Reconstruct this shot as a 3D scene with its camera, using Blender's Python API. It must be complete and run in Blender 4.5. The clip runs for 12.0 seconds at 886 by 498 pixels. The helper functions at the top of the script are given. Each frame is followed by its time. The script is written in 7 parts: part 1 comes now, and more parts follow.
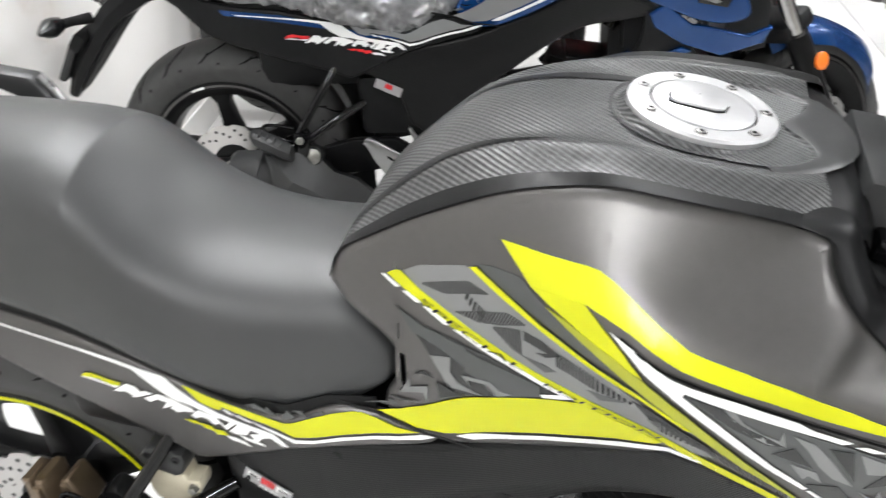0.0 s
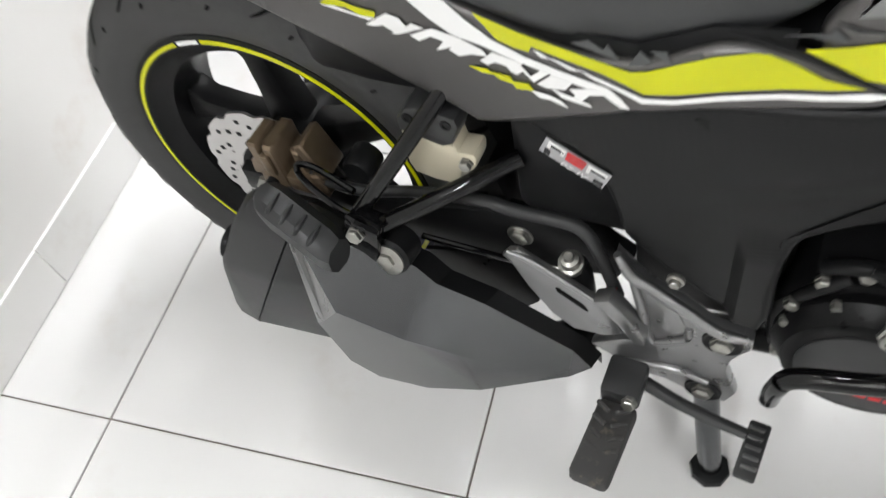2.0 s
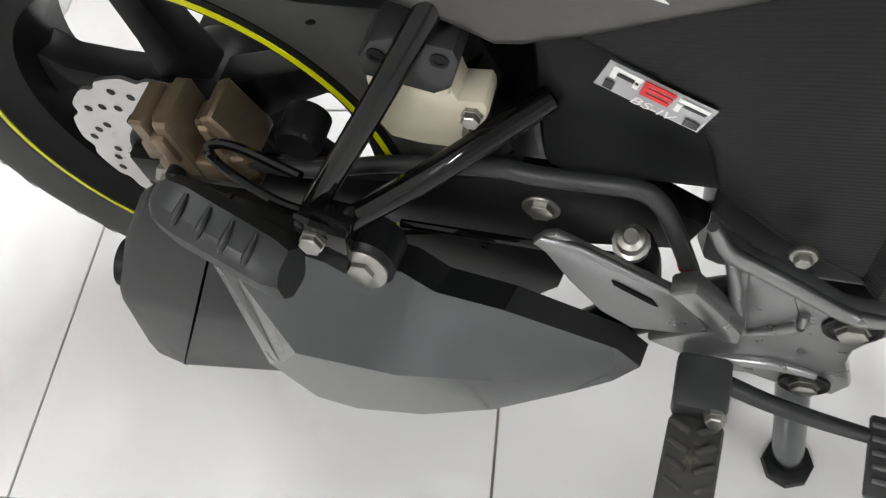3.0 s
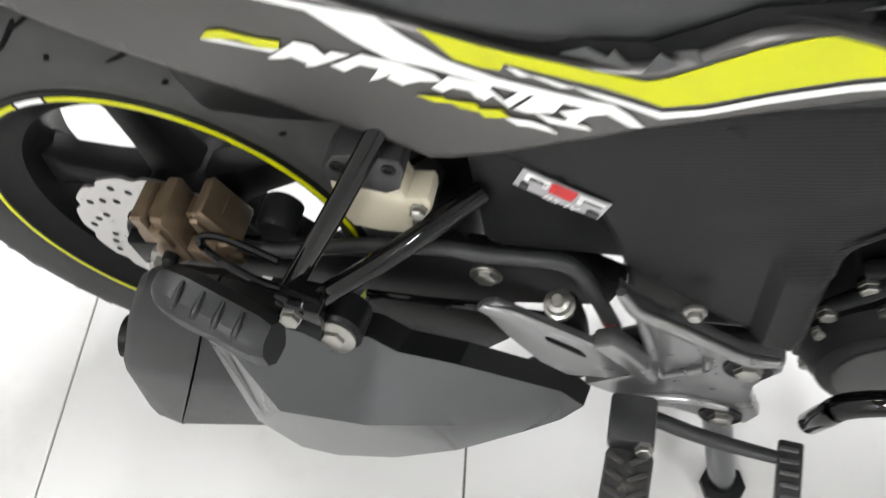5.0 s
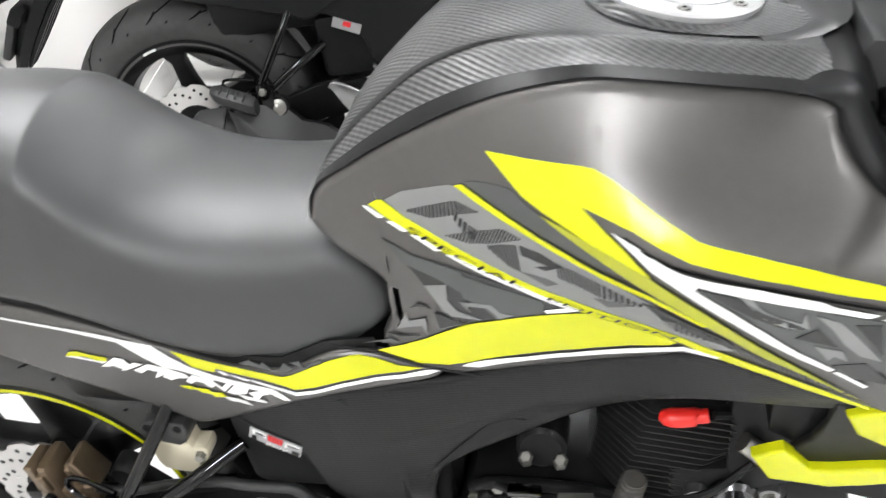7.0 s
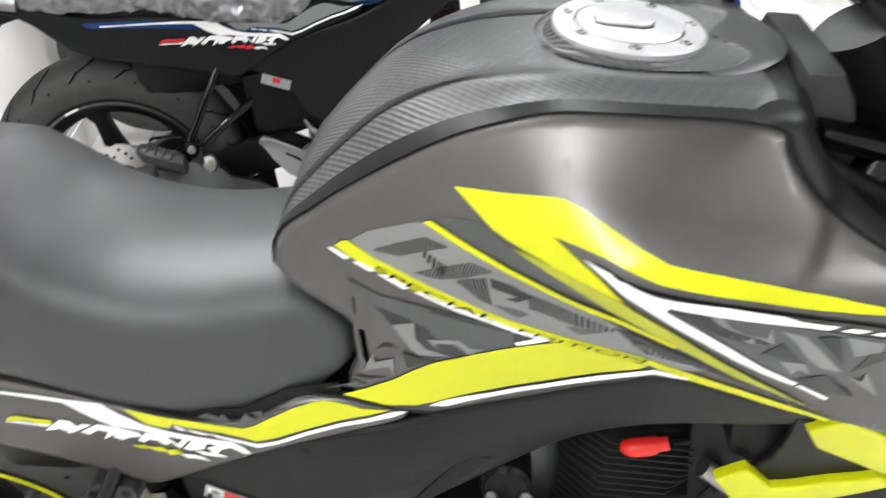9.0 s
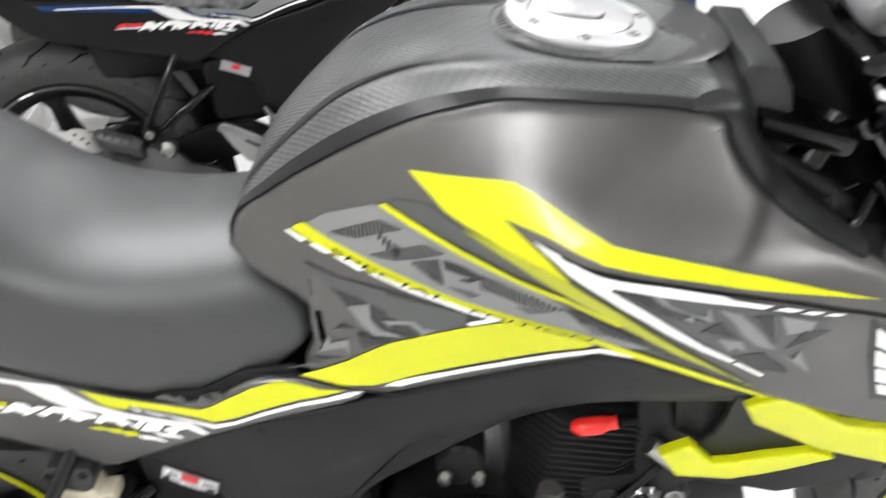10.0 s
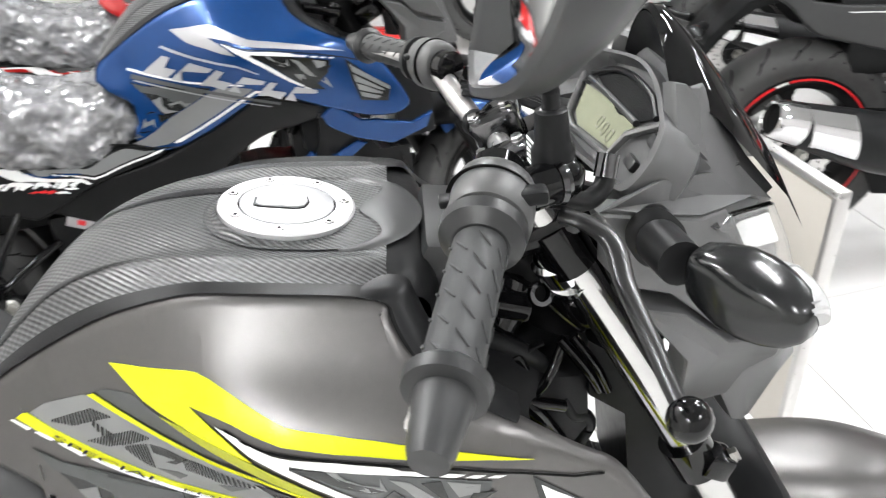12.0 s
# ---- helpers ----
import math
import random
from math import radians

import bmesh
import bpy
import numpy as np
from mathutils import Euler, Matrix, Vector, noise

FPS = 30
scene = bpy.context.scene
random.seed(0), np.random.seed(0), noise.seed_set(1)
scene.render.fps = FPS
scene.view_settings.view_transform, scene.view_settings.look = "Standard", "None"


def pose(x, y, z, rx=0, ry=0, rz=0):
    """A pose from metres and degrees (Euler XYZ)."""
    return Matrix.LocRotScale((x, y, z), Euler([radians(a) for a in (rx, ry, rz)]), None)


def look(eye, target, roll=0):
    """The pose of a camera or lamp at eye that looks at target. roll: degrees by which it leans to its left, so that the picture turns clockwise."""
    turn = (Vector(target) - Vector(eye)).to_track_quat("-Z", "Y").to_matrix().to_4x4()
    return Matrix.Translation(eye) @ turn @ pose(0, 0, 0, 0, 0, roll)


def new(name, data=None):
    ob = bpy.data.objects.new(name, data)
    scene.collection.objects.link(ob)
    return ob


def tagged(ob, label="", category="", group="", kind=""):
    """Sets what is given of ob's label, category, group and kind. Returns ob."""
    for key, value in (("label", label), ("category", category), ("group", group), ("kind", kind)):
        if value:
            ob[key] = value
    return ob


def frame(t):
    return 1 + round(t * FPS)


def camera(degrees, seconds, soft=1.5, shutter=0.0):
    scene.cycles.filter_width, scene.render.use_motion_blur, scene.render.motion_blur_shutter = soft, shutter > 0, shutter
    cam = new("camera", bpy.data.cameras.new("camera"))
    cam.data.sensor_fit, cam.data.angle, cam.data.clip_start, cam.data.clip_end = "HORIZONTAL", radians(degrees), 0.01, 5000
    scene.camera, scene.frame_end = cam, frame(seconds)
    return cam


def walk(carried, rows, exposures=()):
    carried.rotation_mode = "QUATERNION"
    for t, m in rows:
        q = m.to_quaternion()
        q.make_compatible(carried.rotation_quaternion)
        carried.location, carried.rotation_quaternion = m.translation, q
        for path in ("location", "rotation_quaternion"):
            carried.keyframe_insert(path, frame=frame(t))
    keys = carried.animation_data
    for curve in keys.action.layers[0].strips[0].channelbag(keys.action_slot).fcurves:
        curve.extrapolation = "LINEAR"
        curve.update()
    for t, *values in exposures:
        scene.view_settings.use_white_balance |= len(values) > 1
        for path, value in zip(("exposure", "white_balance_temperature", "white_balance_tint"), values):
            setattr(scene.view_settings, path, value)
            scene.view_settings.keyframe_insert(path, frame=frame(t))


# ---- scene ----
cam = camera(56.5, 12.0, soft=1.2, shutter=0.45)
PATH = [
    (0, (0.875, -0.725, 1.372), (0.377, 0.838, 0.229), -4.4),
    (0.5, (0.858, -0.754, 1.367), (0.164, 0.737, 0.229), -4.7),
    (1, (0.827, -0.748, 1.305), (-0.013, 0.525, 0.011), -7.6),
    (1.5, (0.743, -0.696, 1.239), (-0.069, 0.389, -0.233), -11.5),
    (2, (0.618, -0.601, 1.137), (-0.102, 0.33, -0.48), -17.0),
    (2.5, (0.512, -0.505, 1.007), (-0.049, 0.362, -0.706), -19.0),
    (2.7, (0.483, -0.481, 0.965), (-0.056, 0.393, -0.751), -18.6),
    (4.3, (0.431, -0.431, 0.911), (-0.063, 0.457, -0.812), -18.4),
    (4.5, (0.442, -0.437, 0.938), (-0.044, 0.456, -0.785), -18.3),
    (5, (0.504, -0.48, 1.047), (0.016, 0.485, -0.635), -17.5),
    (5.5, (0.578, -0.542, 1.157), (0.121, 0.594, -0.424), -15.2),
    (6, (0.676, -0.639, 1.255), (0.202, 0.628, -0.218), -14.0),
    (6.5, (0.785, -0.703, 1.307), (0.301, 0.69, -0.044), -12.0),
    (7, (0.864, -0.702, 1.331), (0.408, 0.787, 0.075), -11.2),
    (7.2, (0.885, -0.704, 1.331), (0.437, 0.804, 0.097), -11.5),
    (8.8, (0.852, -0.721, 1.329), (0.617, 0.896, 0.176), -8.7),
    (9, (0.821, -0.725, 1.327), (0.566, 0.875, 0.155), -8.6),
    (9.5, (0.79, -0.738, 1.315), (0.49, 0.815, 0.09), -8.3),
    (10, (0.83, -0.744, 1.331), (0.664, 0.848, 0.132), -6.5),
    (10.5, (0.867, -0.731, 1.372), (1.024, 0.957, 0.312), -3.0),
    (11, (0.88, -0.734, 1.381), (1.208, 0.942, 0.341), -1.6),
    (11.5, (0.948, -0.742, 1.393), (1.223, 0.955, 0.371), -4.0),
    (12, (1.052, -0.764, 1.396), (1.059, 0.974, 0.405), -6.4),
]
walk(cam, [(t, look(eye, target, roll)) for t, eye, target, roll in PATH],
     [(0.0, -0.02), (1.0, -0.18), (1.5, -0.26), (2.5, -0.42), (4.5, -0.10), (5.5, 0.1), (6.0, 0.36), (6.5, 0.26), (7.0, 0.20), (9.0, 0.07), (9.5, 0.06), (10.5, 0.26), (11.0, 0.25), (12.0, 0.25)])

# ---- light ----
world = bpy.data.worlds.new("showroom_world")
scene.world = world
world.use_nodes = True
world.node_tree.nodes["Background"].inputs[0].default_value = (0.9, 0.95, 1.0, 1)
world.node_tree.nodes["Background"].inputs[1].default_value = 0.4
LAMP_WATTS = 50.0


# ---- materials ----
def material(name, color, rough=0.5, metal=0.0, grain=0.0, scale=40.0, bump=0.0, bump_scale=400.0,
             coat=0.0, spec=0.5, rough_var=0.0, transmission=0.0):
    m = bpy.data.materials.new(name)
    m.use_nodes = True
    nt = m.node_tree
    b = nt.nodes["Principled BSDF"]
    b.inputs["Base Color"].default_value = (*color, 1)
    b.inputs["Roughness"].default_value = rough
    b.inputs["Metallic"].default_value = metal
    b.inputs["Coat Weight"].default_value = coat
    b.inputs["Coat Roughness"].default_value = 0.05
    b.inputs["Specular IOR Level"].default_value = spec
    b.inputs["Transmission Weight"].default_value = transmission
    tc = nt.nodes.new("ShaderNodeTexCoord")
    if grain or rough_var:
        n1 = nt.nodes.new("ShaderNodeTexNoise")
        n1.inputs["Scale"].default_value = scale
        n1.inputs["Detail"].default_value = 6
        n2 = nt.nodes.new("ShaderNodeTexNoise")
        n2.inputs["Scale"].default_value = scale / 9
        n2.inputs["Detail"].default_value = 3
        add = nt.nodes.new("ShaderNodeMath")
        nt.links.new(tc.outputs["Object"], n1.inputs["Vector"])
        nt.links.new(tc.outputs["Object"], n2.inputs["Vector"])
        nt.links.new(n1.outputs[0], add.inputs[0])
        nt.links.new(n2.outputs[0], add.inputs[1])
        if grain:
            mr = nt.nodes.new("ShaderNodeMapRange")
            mr.inputs["From Min"].default_value, mr.inputs["From Max"].default_value = 0.6, 1.4
            mr.inputs["To Min"].default_value, mr.inputs["To Max"].default_value = 1 - grain, 1 + grain
            nt.links.new(add.outputs[0], mr.inputs["Value"])
            mx = nt.nodes.new("ShaderNodeVectorMath")
            mx.operation = "SCALE"
            mx.inputs[0].default_value = color
            nt.links.new(mr.outputs[0], mx.inputs["Scale"])
            nt.links.new(mx.outputs[0], b.inputs["Base Color"])
        if rough_var:
            mr = nt.nodes.new("ShaderNodeMapRange")
            mr.inputs["From Min"].default_value, mr.inputs["From Max"].default_value = 0.6, 1.4
            mr.inputs["To Min"].default_value, mr.inputs["To Max"].default_value = rough - rough_var, rough + rough_var
            nt.links.new(add.outputs[0], mr.inputs["Value"])
            nt.links.new(mr.outputs[0], b.inputs["Roughness"])
    if bump:
        n3 = nt.nodes.new("ShaderNodeTexNoise")
        n3.inputs["Scale"].default_value = bump_scale
        n3.inputs["Detail"].default_value = 4
        nt.links.new(tc.outputs["Object"], n3.inputs["Vector"])
        bp = nt.nodes.new("ShaderNodeBump")
        bp.inputs["Strength"].default_value = bump
        bp.inputs["Distance"].default_value = 0.002
        nt.links.new(n3.outputs[0], bp.inputs["Height"])
        nt.links.new(bp.outputs[0], b.inputs["Normal"])
    return m


def carbon(name, color, pitch, across, along, rough=0.4, depth=0.0004, light=1.6, spec=0.4):
    """Printed carbon weave: fine slanted ribs, each broken by a slower second rhythm."""
    m = material(name, color, rough, 0.0, spec=spec)
    nt = m.node_tree
    b = nt.nodes["Principled BSDF"]
    tc = nt.nodes.new("ShaderNodeTexCoord")
    waves = []
    for d, step in ((Vector(across).normalized(), pitch), (Vector(along).normalized(), pitch * 2.2)):
        dot = nt.nodes.new("ShaderNodeVectorMath")
        dot.operation = "DOT_PRODUCT"
        dot.inputs[1].default_value = d * (2 * math.pi / step)
        nt.links.new(tc.outputs["Object"], dot.inputs[0])
        si = nt.nodes.new("ShaderNodeMath")
        si.operation = "SINE"
        nt.links.new(dot.outputs["Value"], si.inputs[0])
        waves.append(si)
    mul = nt.nodes.new("ShaderNodeMath")
    mul.operation = "MULTIPLY_ADD"
    mul.inputs[1].default_value = 0.25
    nt.links.new(waves[1].outputs[0], mul.inputs[0])
    nt.links.new(waves[0].outputs[0], mul.inputs[2])
    mr = nt.nodes.new("ShaderNodeMapRange")
    mr.inputs["From Min"].default_value, mr.inputs["From Max"].default_value = -0.6, 0.8
    mr.inputs["To Min"].default_value, mr.inputs["To Max"].default_value = 0.55, light
    nt.links.new(mul.outputs[0], mr.inputs["Value"])
    sc = nt.nodes.new("ShaderNodeVectorMath")
    sc.operation = "SCALE"
    sc.inputs[0].default_value = color
    nt.links.new(mr.outputs[0], sc.inputs["Scale"])
    nt.links.new(sc.outputs[0], b.inputs["Base Color"])
    bp = nt.nodes.new("ShaderNodeBump")
    bp.inputs["Strength"].default_value = 0.35
    bp.inputs["Distance"].default_value = depth
    nt.links.new(mul.outputs[0], bp.inputs["Height"])
    nt.links.new(bp.outputs[0], b.inputs["Normal"])
    return m


def dirty(name, color, rough, dirt, amount, scale):
    """A plain surface with brownish smudges of their own shape."""
    m = material(name, color, rough, 0.0, 0.03, 6.0)
    nt = m.node_tree
    b = nt.nodes["Principled BSDF"]
    tc = nt.nodes.new("ShaderNodeTexCoord")
    n = nt.nodes.new("ShaderNodeTexNoise")
    n.inputs["Scale"].default_value, n.inputs["Detail"].default_value, n.inputs["Roughness"].default_value = scale, 8, 0.65
    nt.links.new(tc.outputs["Object"], n.inputs["Vector"])
    mr = nt.nodes.new("ShaderNodeMapRange")
    mr.inputs["From Min"].default_value, mr.inputs["From Max"].default_value = 0.58, 0.8
    mr.inputs["To Max"].default_value = amount
    nt.links.new(n.outputs[0], mr.inputs["Value"])
    mix = nt.nodes.new("ShaderNodeMix")
    mix.data_type = "RGBA"
    mix.inputs[6].default_value, mix.inputs[7].default_value = (*color, 1), (*dirt, 1)
    nt.links.new(mr.outputs[0], mix.inputs[0])
    nt.links.new(mix.outputs[2], b.inputs["Base Color"])
    return m


GREY = material("matte_grey_paint", (0.110, 0.106, 0.104), 0.35, 0.8, 0.05, 900, 0.04, 1500, rough_var=0.03)
BLACK = material("black_plastic", (0.0090, 0.0092, 0.0096), 0.38, 0.0, 0.15, 60, 0.05, 2500, rough_var=0.06, spec=0.14)
DARKPLASTIC = material("dark_grey_plastic", (0.026, 0.0265, 0.027), 0.42, 0.0, 0.1, 60, 0.05, 2500, rough_var=0.05, spec=0.4)
HOUSING = material("switch_grey_plastic", (0.070, 0.070, 0.070), 0.42, 0.0, 0.08, 60, 0.05, 2500, spec=0.45)
COWLPLASTIC = material("cowl_grey_plastic", (0.080, 0.080, 0.081), 0.40, 0.0, 0.08, 60, 0.12, 1200, rough_var=0.05, spec=0.45)
GLOSSBLACK = material("gloss_black_metal", (0.003, 0.003, 0.0033), 0.05, 0.0, 0.1, 30, 0.0, 200, rough_var=0.02, spec=0.30)
LEVERBLACK = material("satin_black_lever", (0.007, 0.007, 0.0073), 0.30, 0.0, 0.08, 80, spec=0.5)
MATBLACK = material("matte_black_metal", (0.0075, 0.0075, 0.0078), 0.34, 0.0, 0.25, 80, 0.05, 2500, rough_var=0.08, spec=0.12)
RUBBER = material("tyre_rubber", (0.043, 0.043, 0.0425), 0.62, 0.0, 0.25, 50, 0.12, 1800, rough_var=0.08, spec=0.33)
GRIPRUBBER = material("grip_rubber", (0.032, 0.033, 0.0335), 0.52, 0.0, 0.12, 70, 0.08, 2500, spec=0.4)
DUSTRUBBER = dirty("dusty_rubber", (0.035, 0.034, 0.033), 0.8, (0.20, 0.165, 0.12), 1.0, 38)
PEGRUBBER = material("peg_rubber", (0.016, 0.0165, 0.017), 0.40, 0.0, 0.15, 60, 0.06, 2500, rough_var=0.06, spec=0.4)
VINYL = material("seat_vinyl", (0.0215, 0.0228, 0.0236), 0.45, 0.0, 0.14, 14, 0.16, 1000, rough_var=0.05, spec=0.68)
YELLOW = material("lime_decal", (0.52, 0.545, 0.006), 0.24, 0.0, 0.03, 30, spec=0.35)
WHITE = material("white_decal", (0.8, 0.8, 0.79), 0.35, 0.0, 0.02, 30)
PALEGREY = material("pale_grey_decal", (0.17, 0.172, 0.172), 0.36, 0.0, 0.04, 40)
DARKDECAL = material("gloss_dark_decal", (0.012, 0.013, 0.013), 0.22, 0.0, 0.05, 40)
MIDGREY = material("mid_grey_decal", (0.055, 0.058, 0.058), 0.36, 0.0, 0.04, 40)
OLIVE = material("dark_lime_decal", (0.33, 0.35, 0.012), 0.35, 0.0, 0.05, 60)
RED = material("red_plastic", (0.65, 0.02, 0.015), 0.35, 0.0, 0.05, 60)
REDDECAL = material("red_decal", (0.6, 0.015, 0.02), 0.35)
ALLOY = material("cast_alloy", (0.25, 0.25, 0.252), 0.30, 0.85, 0.08, 40, rough_var=0.06)
SATIN = material("satin_grey_cover", (0.120, 0.124, 0.127), 0.20, 0.95, 0.03, 700, 0.0)
STEEL = material("brushed_steel", (0.55, 0.54, 0.53), 0.3, 0.9, 0.05, 80, 0.05, 500, rough_var=0.06)
CAPSTEEL = material("cap_aluminium", (0.60, 0.60, 0.61), 0.36, 0.6, 0.04, 120, 0.04, 900)
CHROME = material("chrome", (0.72, 0.72, 0.73), 0.08, 1.0, 0.0, rough_var=0.02)
MIRROR = material("mirror_glass", (0.62, 0.63, 0.64), 0.03, 1.0)
SILVER = material("silver_decal", (0.42, 0.42, 0.43), 0.3, 0.6, 0.03, 30)
SMOKE = material("smoked_lens", (0.008, 0.0085, 0.009), 0.18, 0.0, spec=0.5)
# near-black colour that stands in for shade inside slots, seams and grooves
SLOT = material("dark_slot", (0.003, 0.003, 0.003), 0.7, spec=0.08)
FINMETAL = material("fin_metal", (0.0075, 0.0075, 0.0077), 0.46, 0.0, 0.4, 60, 0.2, 300, rough_var=0.10, spec=0.35)
HOSE = material("dusty_ribbed_hose", (0.048, 0.046, 0.043), 0.6, 0.0, 0.3, 60, 0.1, 900, spec=0.3)
ZINC = material("zinc_bolt", (0.34, 0.335, 0.31), 0.36, 0.95, 0.18, 120, rough_var=0.08)
DARKCHROME = material("dark_chrome", (0.10, 0.10, 0.104), 0.16, 1.0, 0.05, 60, rough_var=0.04)
FORKSTEEL = material("fork_tube_steel", (0.50, 0.495, 0.49), 0.16, 1.0, 0.05, 60, rough_var=0.04)
BRONZE = material("bronze_caliper", (0.17, 0.125, 0.082), 0.38, 0.6, 0.15, 80, 0.15, 500, rough_var=0.08)
MILKY = material("milky_reservoir", (0.50, 0.46, 0.35), 0.32, 0.0, 0.10, 30, rough_var=0.05)
ORANGE = material("orange_reflector", (0.8, 0.18, 0.02), 0.25)
LENS = material("clear_lens", (0.95, 0.95, 0.95), 0.06, 0.0, transmission=1.0)
INDICATORLENS = material("indicator_lens", (0.55, 0.55, 0.55), 0.10, 0.0, 0.05, 200, transmission=0.35)
UNLIT = material("unlit_lcd_segment", (0.13, 0.135, 0.09), 0.3)
SCREEN = material("lcd_screen", (0.22, 0.23, 0.16), 0.2, 0.0, 0.1, 30)
TANKCOVER = carbon("carbon_print_plastic", (0.030, 0.0305, 0.031), 0.0044, (0.60, 0.75, 0.30), (0.75, -0.6, 0.2), 0.36, 0.0008, 2.7)
SIDECARBON = carbon("side_cover_plastic", (0.0058, 0.006, 0.0062), 0.0036, (-0.15, 0.0, 1.0), (1.0, 0.0, 0.15), 0.42, 0.0002, 1.15, 0.22)
BLUE = material("blue_metallic_paint", (0.003, 0.042, 0.165), 0.22, 0.4, 0.05, 700, coat=0.25)
DEEPRED = material("red_gloss_paint", (0.42, 0.008, 0.008), 0.25, 0.2, 0.05, 700, coat=1.0)
WRAP = material("clear_plastic_wrap", (0.13, 0.13, 0.135), 0.12, 0.0, 0.75, 45, 1.0, 28, spec=1.0)
WALLPAINT = dirty("white_wall_paint", (0.86, 0.845, 0.82), 0.55, (0.55, 0.42, 0.32), 0.5, 2.4)
SKIRT = dirty("skirting_tile_glaze", (0.84, 0.83, 0.81), 0.40, (0.5, 0.42, 0.34), 0.35, 4.0)
TILE = dirty("glazed_floor_tile", (0.67, 0.665, 0.655), 0.18, (0.45, 0.38, 0.31), 0.34, 3.5)
PLAINWALL = material("plain_wall_paint", (0.50, 0.49, 0.48), 0.7, 0.0, 0.06, 4)
GROUT = material("dark_grout", (0.2, 0.18, 0.16), 0.8, 0.0, 0.3, 60)
CEIL = material("ceiling_paint", (0.42, 0.42, 0.415), 0.8, 0.0, 0.05, 5)
BOARD = material("sign_board_back", (0.55, 0.52, 0.47), 0.35, 0.2, 0.06, 8)


def lamp_material():
    m = bpy.data.materials.new("lamp_diffuser")
    m.use_nodes = True
    nt = m.node_tree
    nt.nodes.clear()
    e = nt.nodes.new("ShaderNodeEmission")
    e.inputs[0].default_value, e.inputs[1].default_value = (0.98, 0.99, 1.0, 1), 55.0
    o = nt.nodes.new("ShaderNodeOutputMaterial")
    nt.links.new(e.outputs[0], o.inputs[0])
    return m


GLOW = lamp_material()


# ---- shape helpers ----
def part(name, bm, mat, parent, label="", smooth=True, kind="", sharp=38):
    me = bpy.data.meshes.new(name)
    bmesh.ops.recalc_face_normals(bm, faces=bm.faces)
    bm.to_mesh(me)
    bm.free()
    me.materials.append(mat)
    if smooth:
        for p in me.polygons:
            p.use_smooth = True
        me.set_sharp_from_angle(angle=radians(sharp))
    ob = new(name, me)
    if parent is not None:
        ob.parent = parent
    return tagged(ob, label=label, kind=kind)


def thing(name, label, category, group="", m=None):
    e = new(name)
    e.empty_display_size = 0.1
    if m is not None:
        e.matrix_basis = m
    return tagged(e, label, category, group)


def curve(pts, n):
    """Catmull-Rom through pts (any dimension), n steps a span."""
    p = [np.array(q, float) for q in pts]
    p = [2 * p[0] - p[1]] + p + [2 * p[-1] - p[-2]]
    out = []
    for i in range(1, len(p) - 2):
        for k in range(n):
            t = k / n
            out.append(0.5 * ((2 * p[i]) + (p[i + 1] - p[i - 1]) * t + (2 * p[i - 1] - 5 * p[i] + 4 * p[i + 1] - p[i + 2]) * t * t
                              + (3 * p[i] - p[i - 1] - 3 * p[i + 1] + p[i + 2]) * t ** 3))
    out.append(p[-2])
    return out


def sweep(pts, radii, seg=12, steps=6, flat=1.0, bm=None, caps=True):
    """A tube through pts, with one radius or one for each point; flat squeezes it in one direction."""
    bm = bm or bmesh.new()
    if not hasattr(radii, "__len__"):
        radii = [radii] * len(pts)
    path = curve([(*p, r) for p, r in zip(pts, radii)], steps) if steps > 1 else [np.array((*p, r), float) for p, r in zip(pts, radii)]
    rings, up = [], Vector((0, 0, 1))
    for i, q in enumerate(path):
        a = path[max(i - 1, 0)][:3]
        b = path[min(i + 1, len(path) - 1)][:3]
        d = Vector(b - a).normalized()
        ref = up if abs(d.dot(up)) < 0.95 else Vector((1, 0, 0))
        u = d.cross(ref).normalized()
        v = u.cross(d)
        c = Vector(q[:3])
        rings.append([bm.verts.new(c + (u * math.cos(2 * math.pi * k / seg) + v * flat * math.sin(2 * math.pi * k / seg)) * max(q[3], 1e-4)) for k in range(seg)])
    for a, b in zip(rings, rings[1:]):
        for k in range(seg):
            bm.faces.new((a[k], a[(k + 1) % seg], b[(k + 1) % seg], b[k]))
    if caps:
        bm.faces.new(rings[0])
        bm.faces.new(rings[-1])
    return bm


def lathe(profile, seg=48, center=(0, 0, 0), axis=(0, 1, 0), bm=None, closed=False):
    """Turns (along the axis, radius) points round an axis through center."""
    bm = bm or bmesh.new()
    d = Vector(axis).normalized()
    ref = Vector((0, 0, 1)) if abs(d.z) < 0.9 else Vector((1, 0, 0))
    u = d.cross(ref).normalized()
    v = d.cross(u)
    c = Vector(center)
    rings = []
    for a, r in profile:
        rings.append([bm.verts.new(c + d * a + (u * math.cos(2 * math.pi * k / seg) + v * math.sin(2 * math.pi * k / seg)) * max(r, 1e-5)) for k in range(seg)])
    pairs = list(zip(rings, rings[1:])) + ([(rings[-1], rings[0])] if closed else [])
    for a, b in pairs:
        for k in range(seg):
            bm.faces.new((a[k], a[(k + 1) % seg], b[(k + 1) % seg], b[k]))
    if not closed:
        for r in (rings[0], rings[-1]):
            bm.faces.new(r)
    return bm


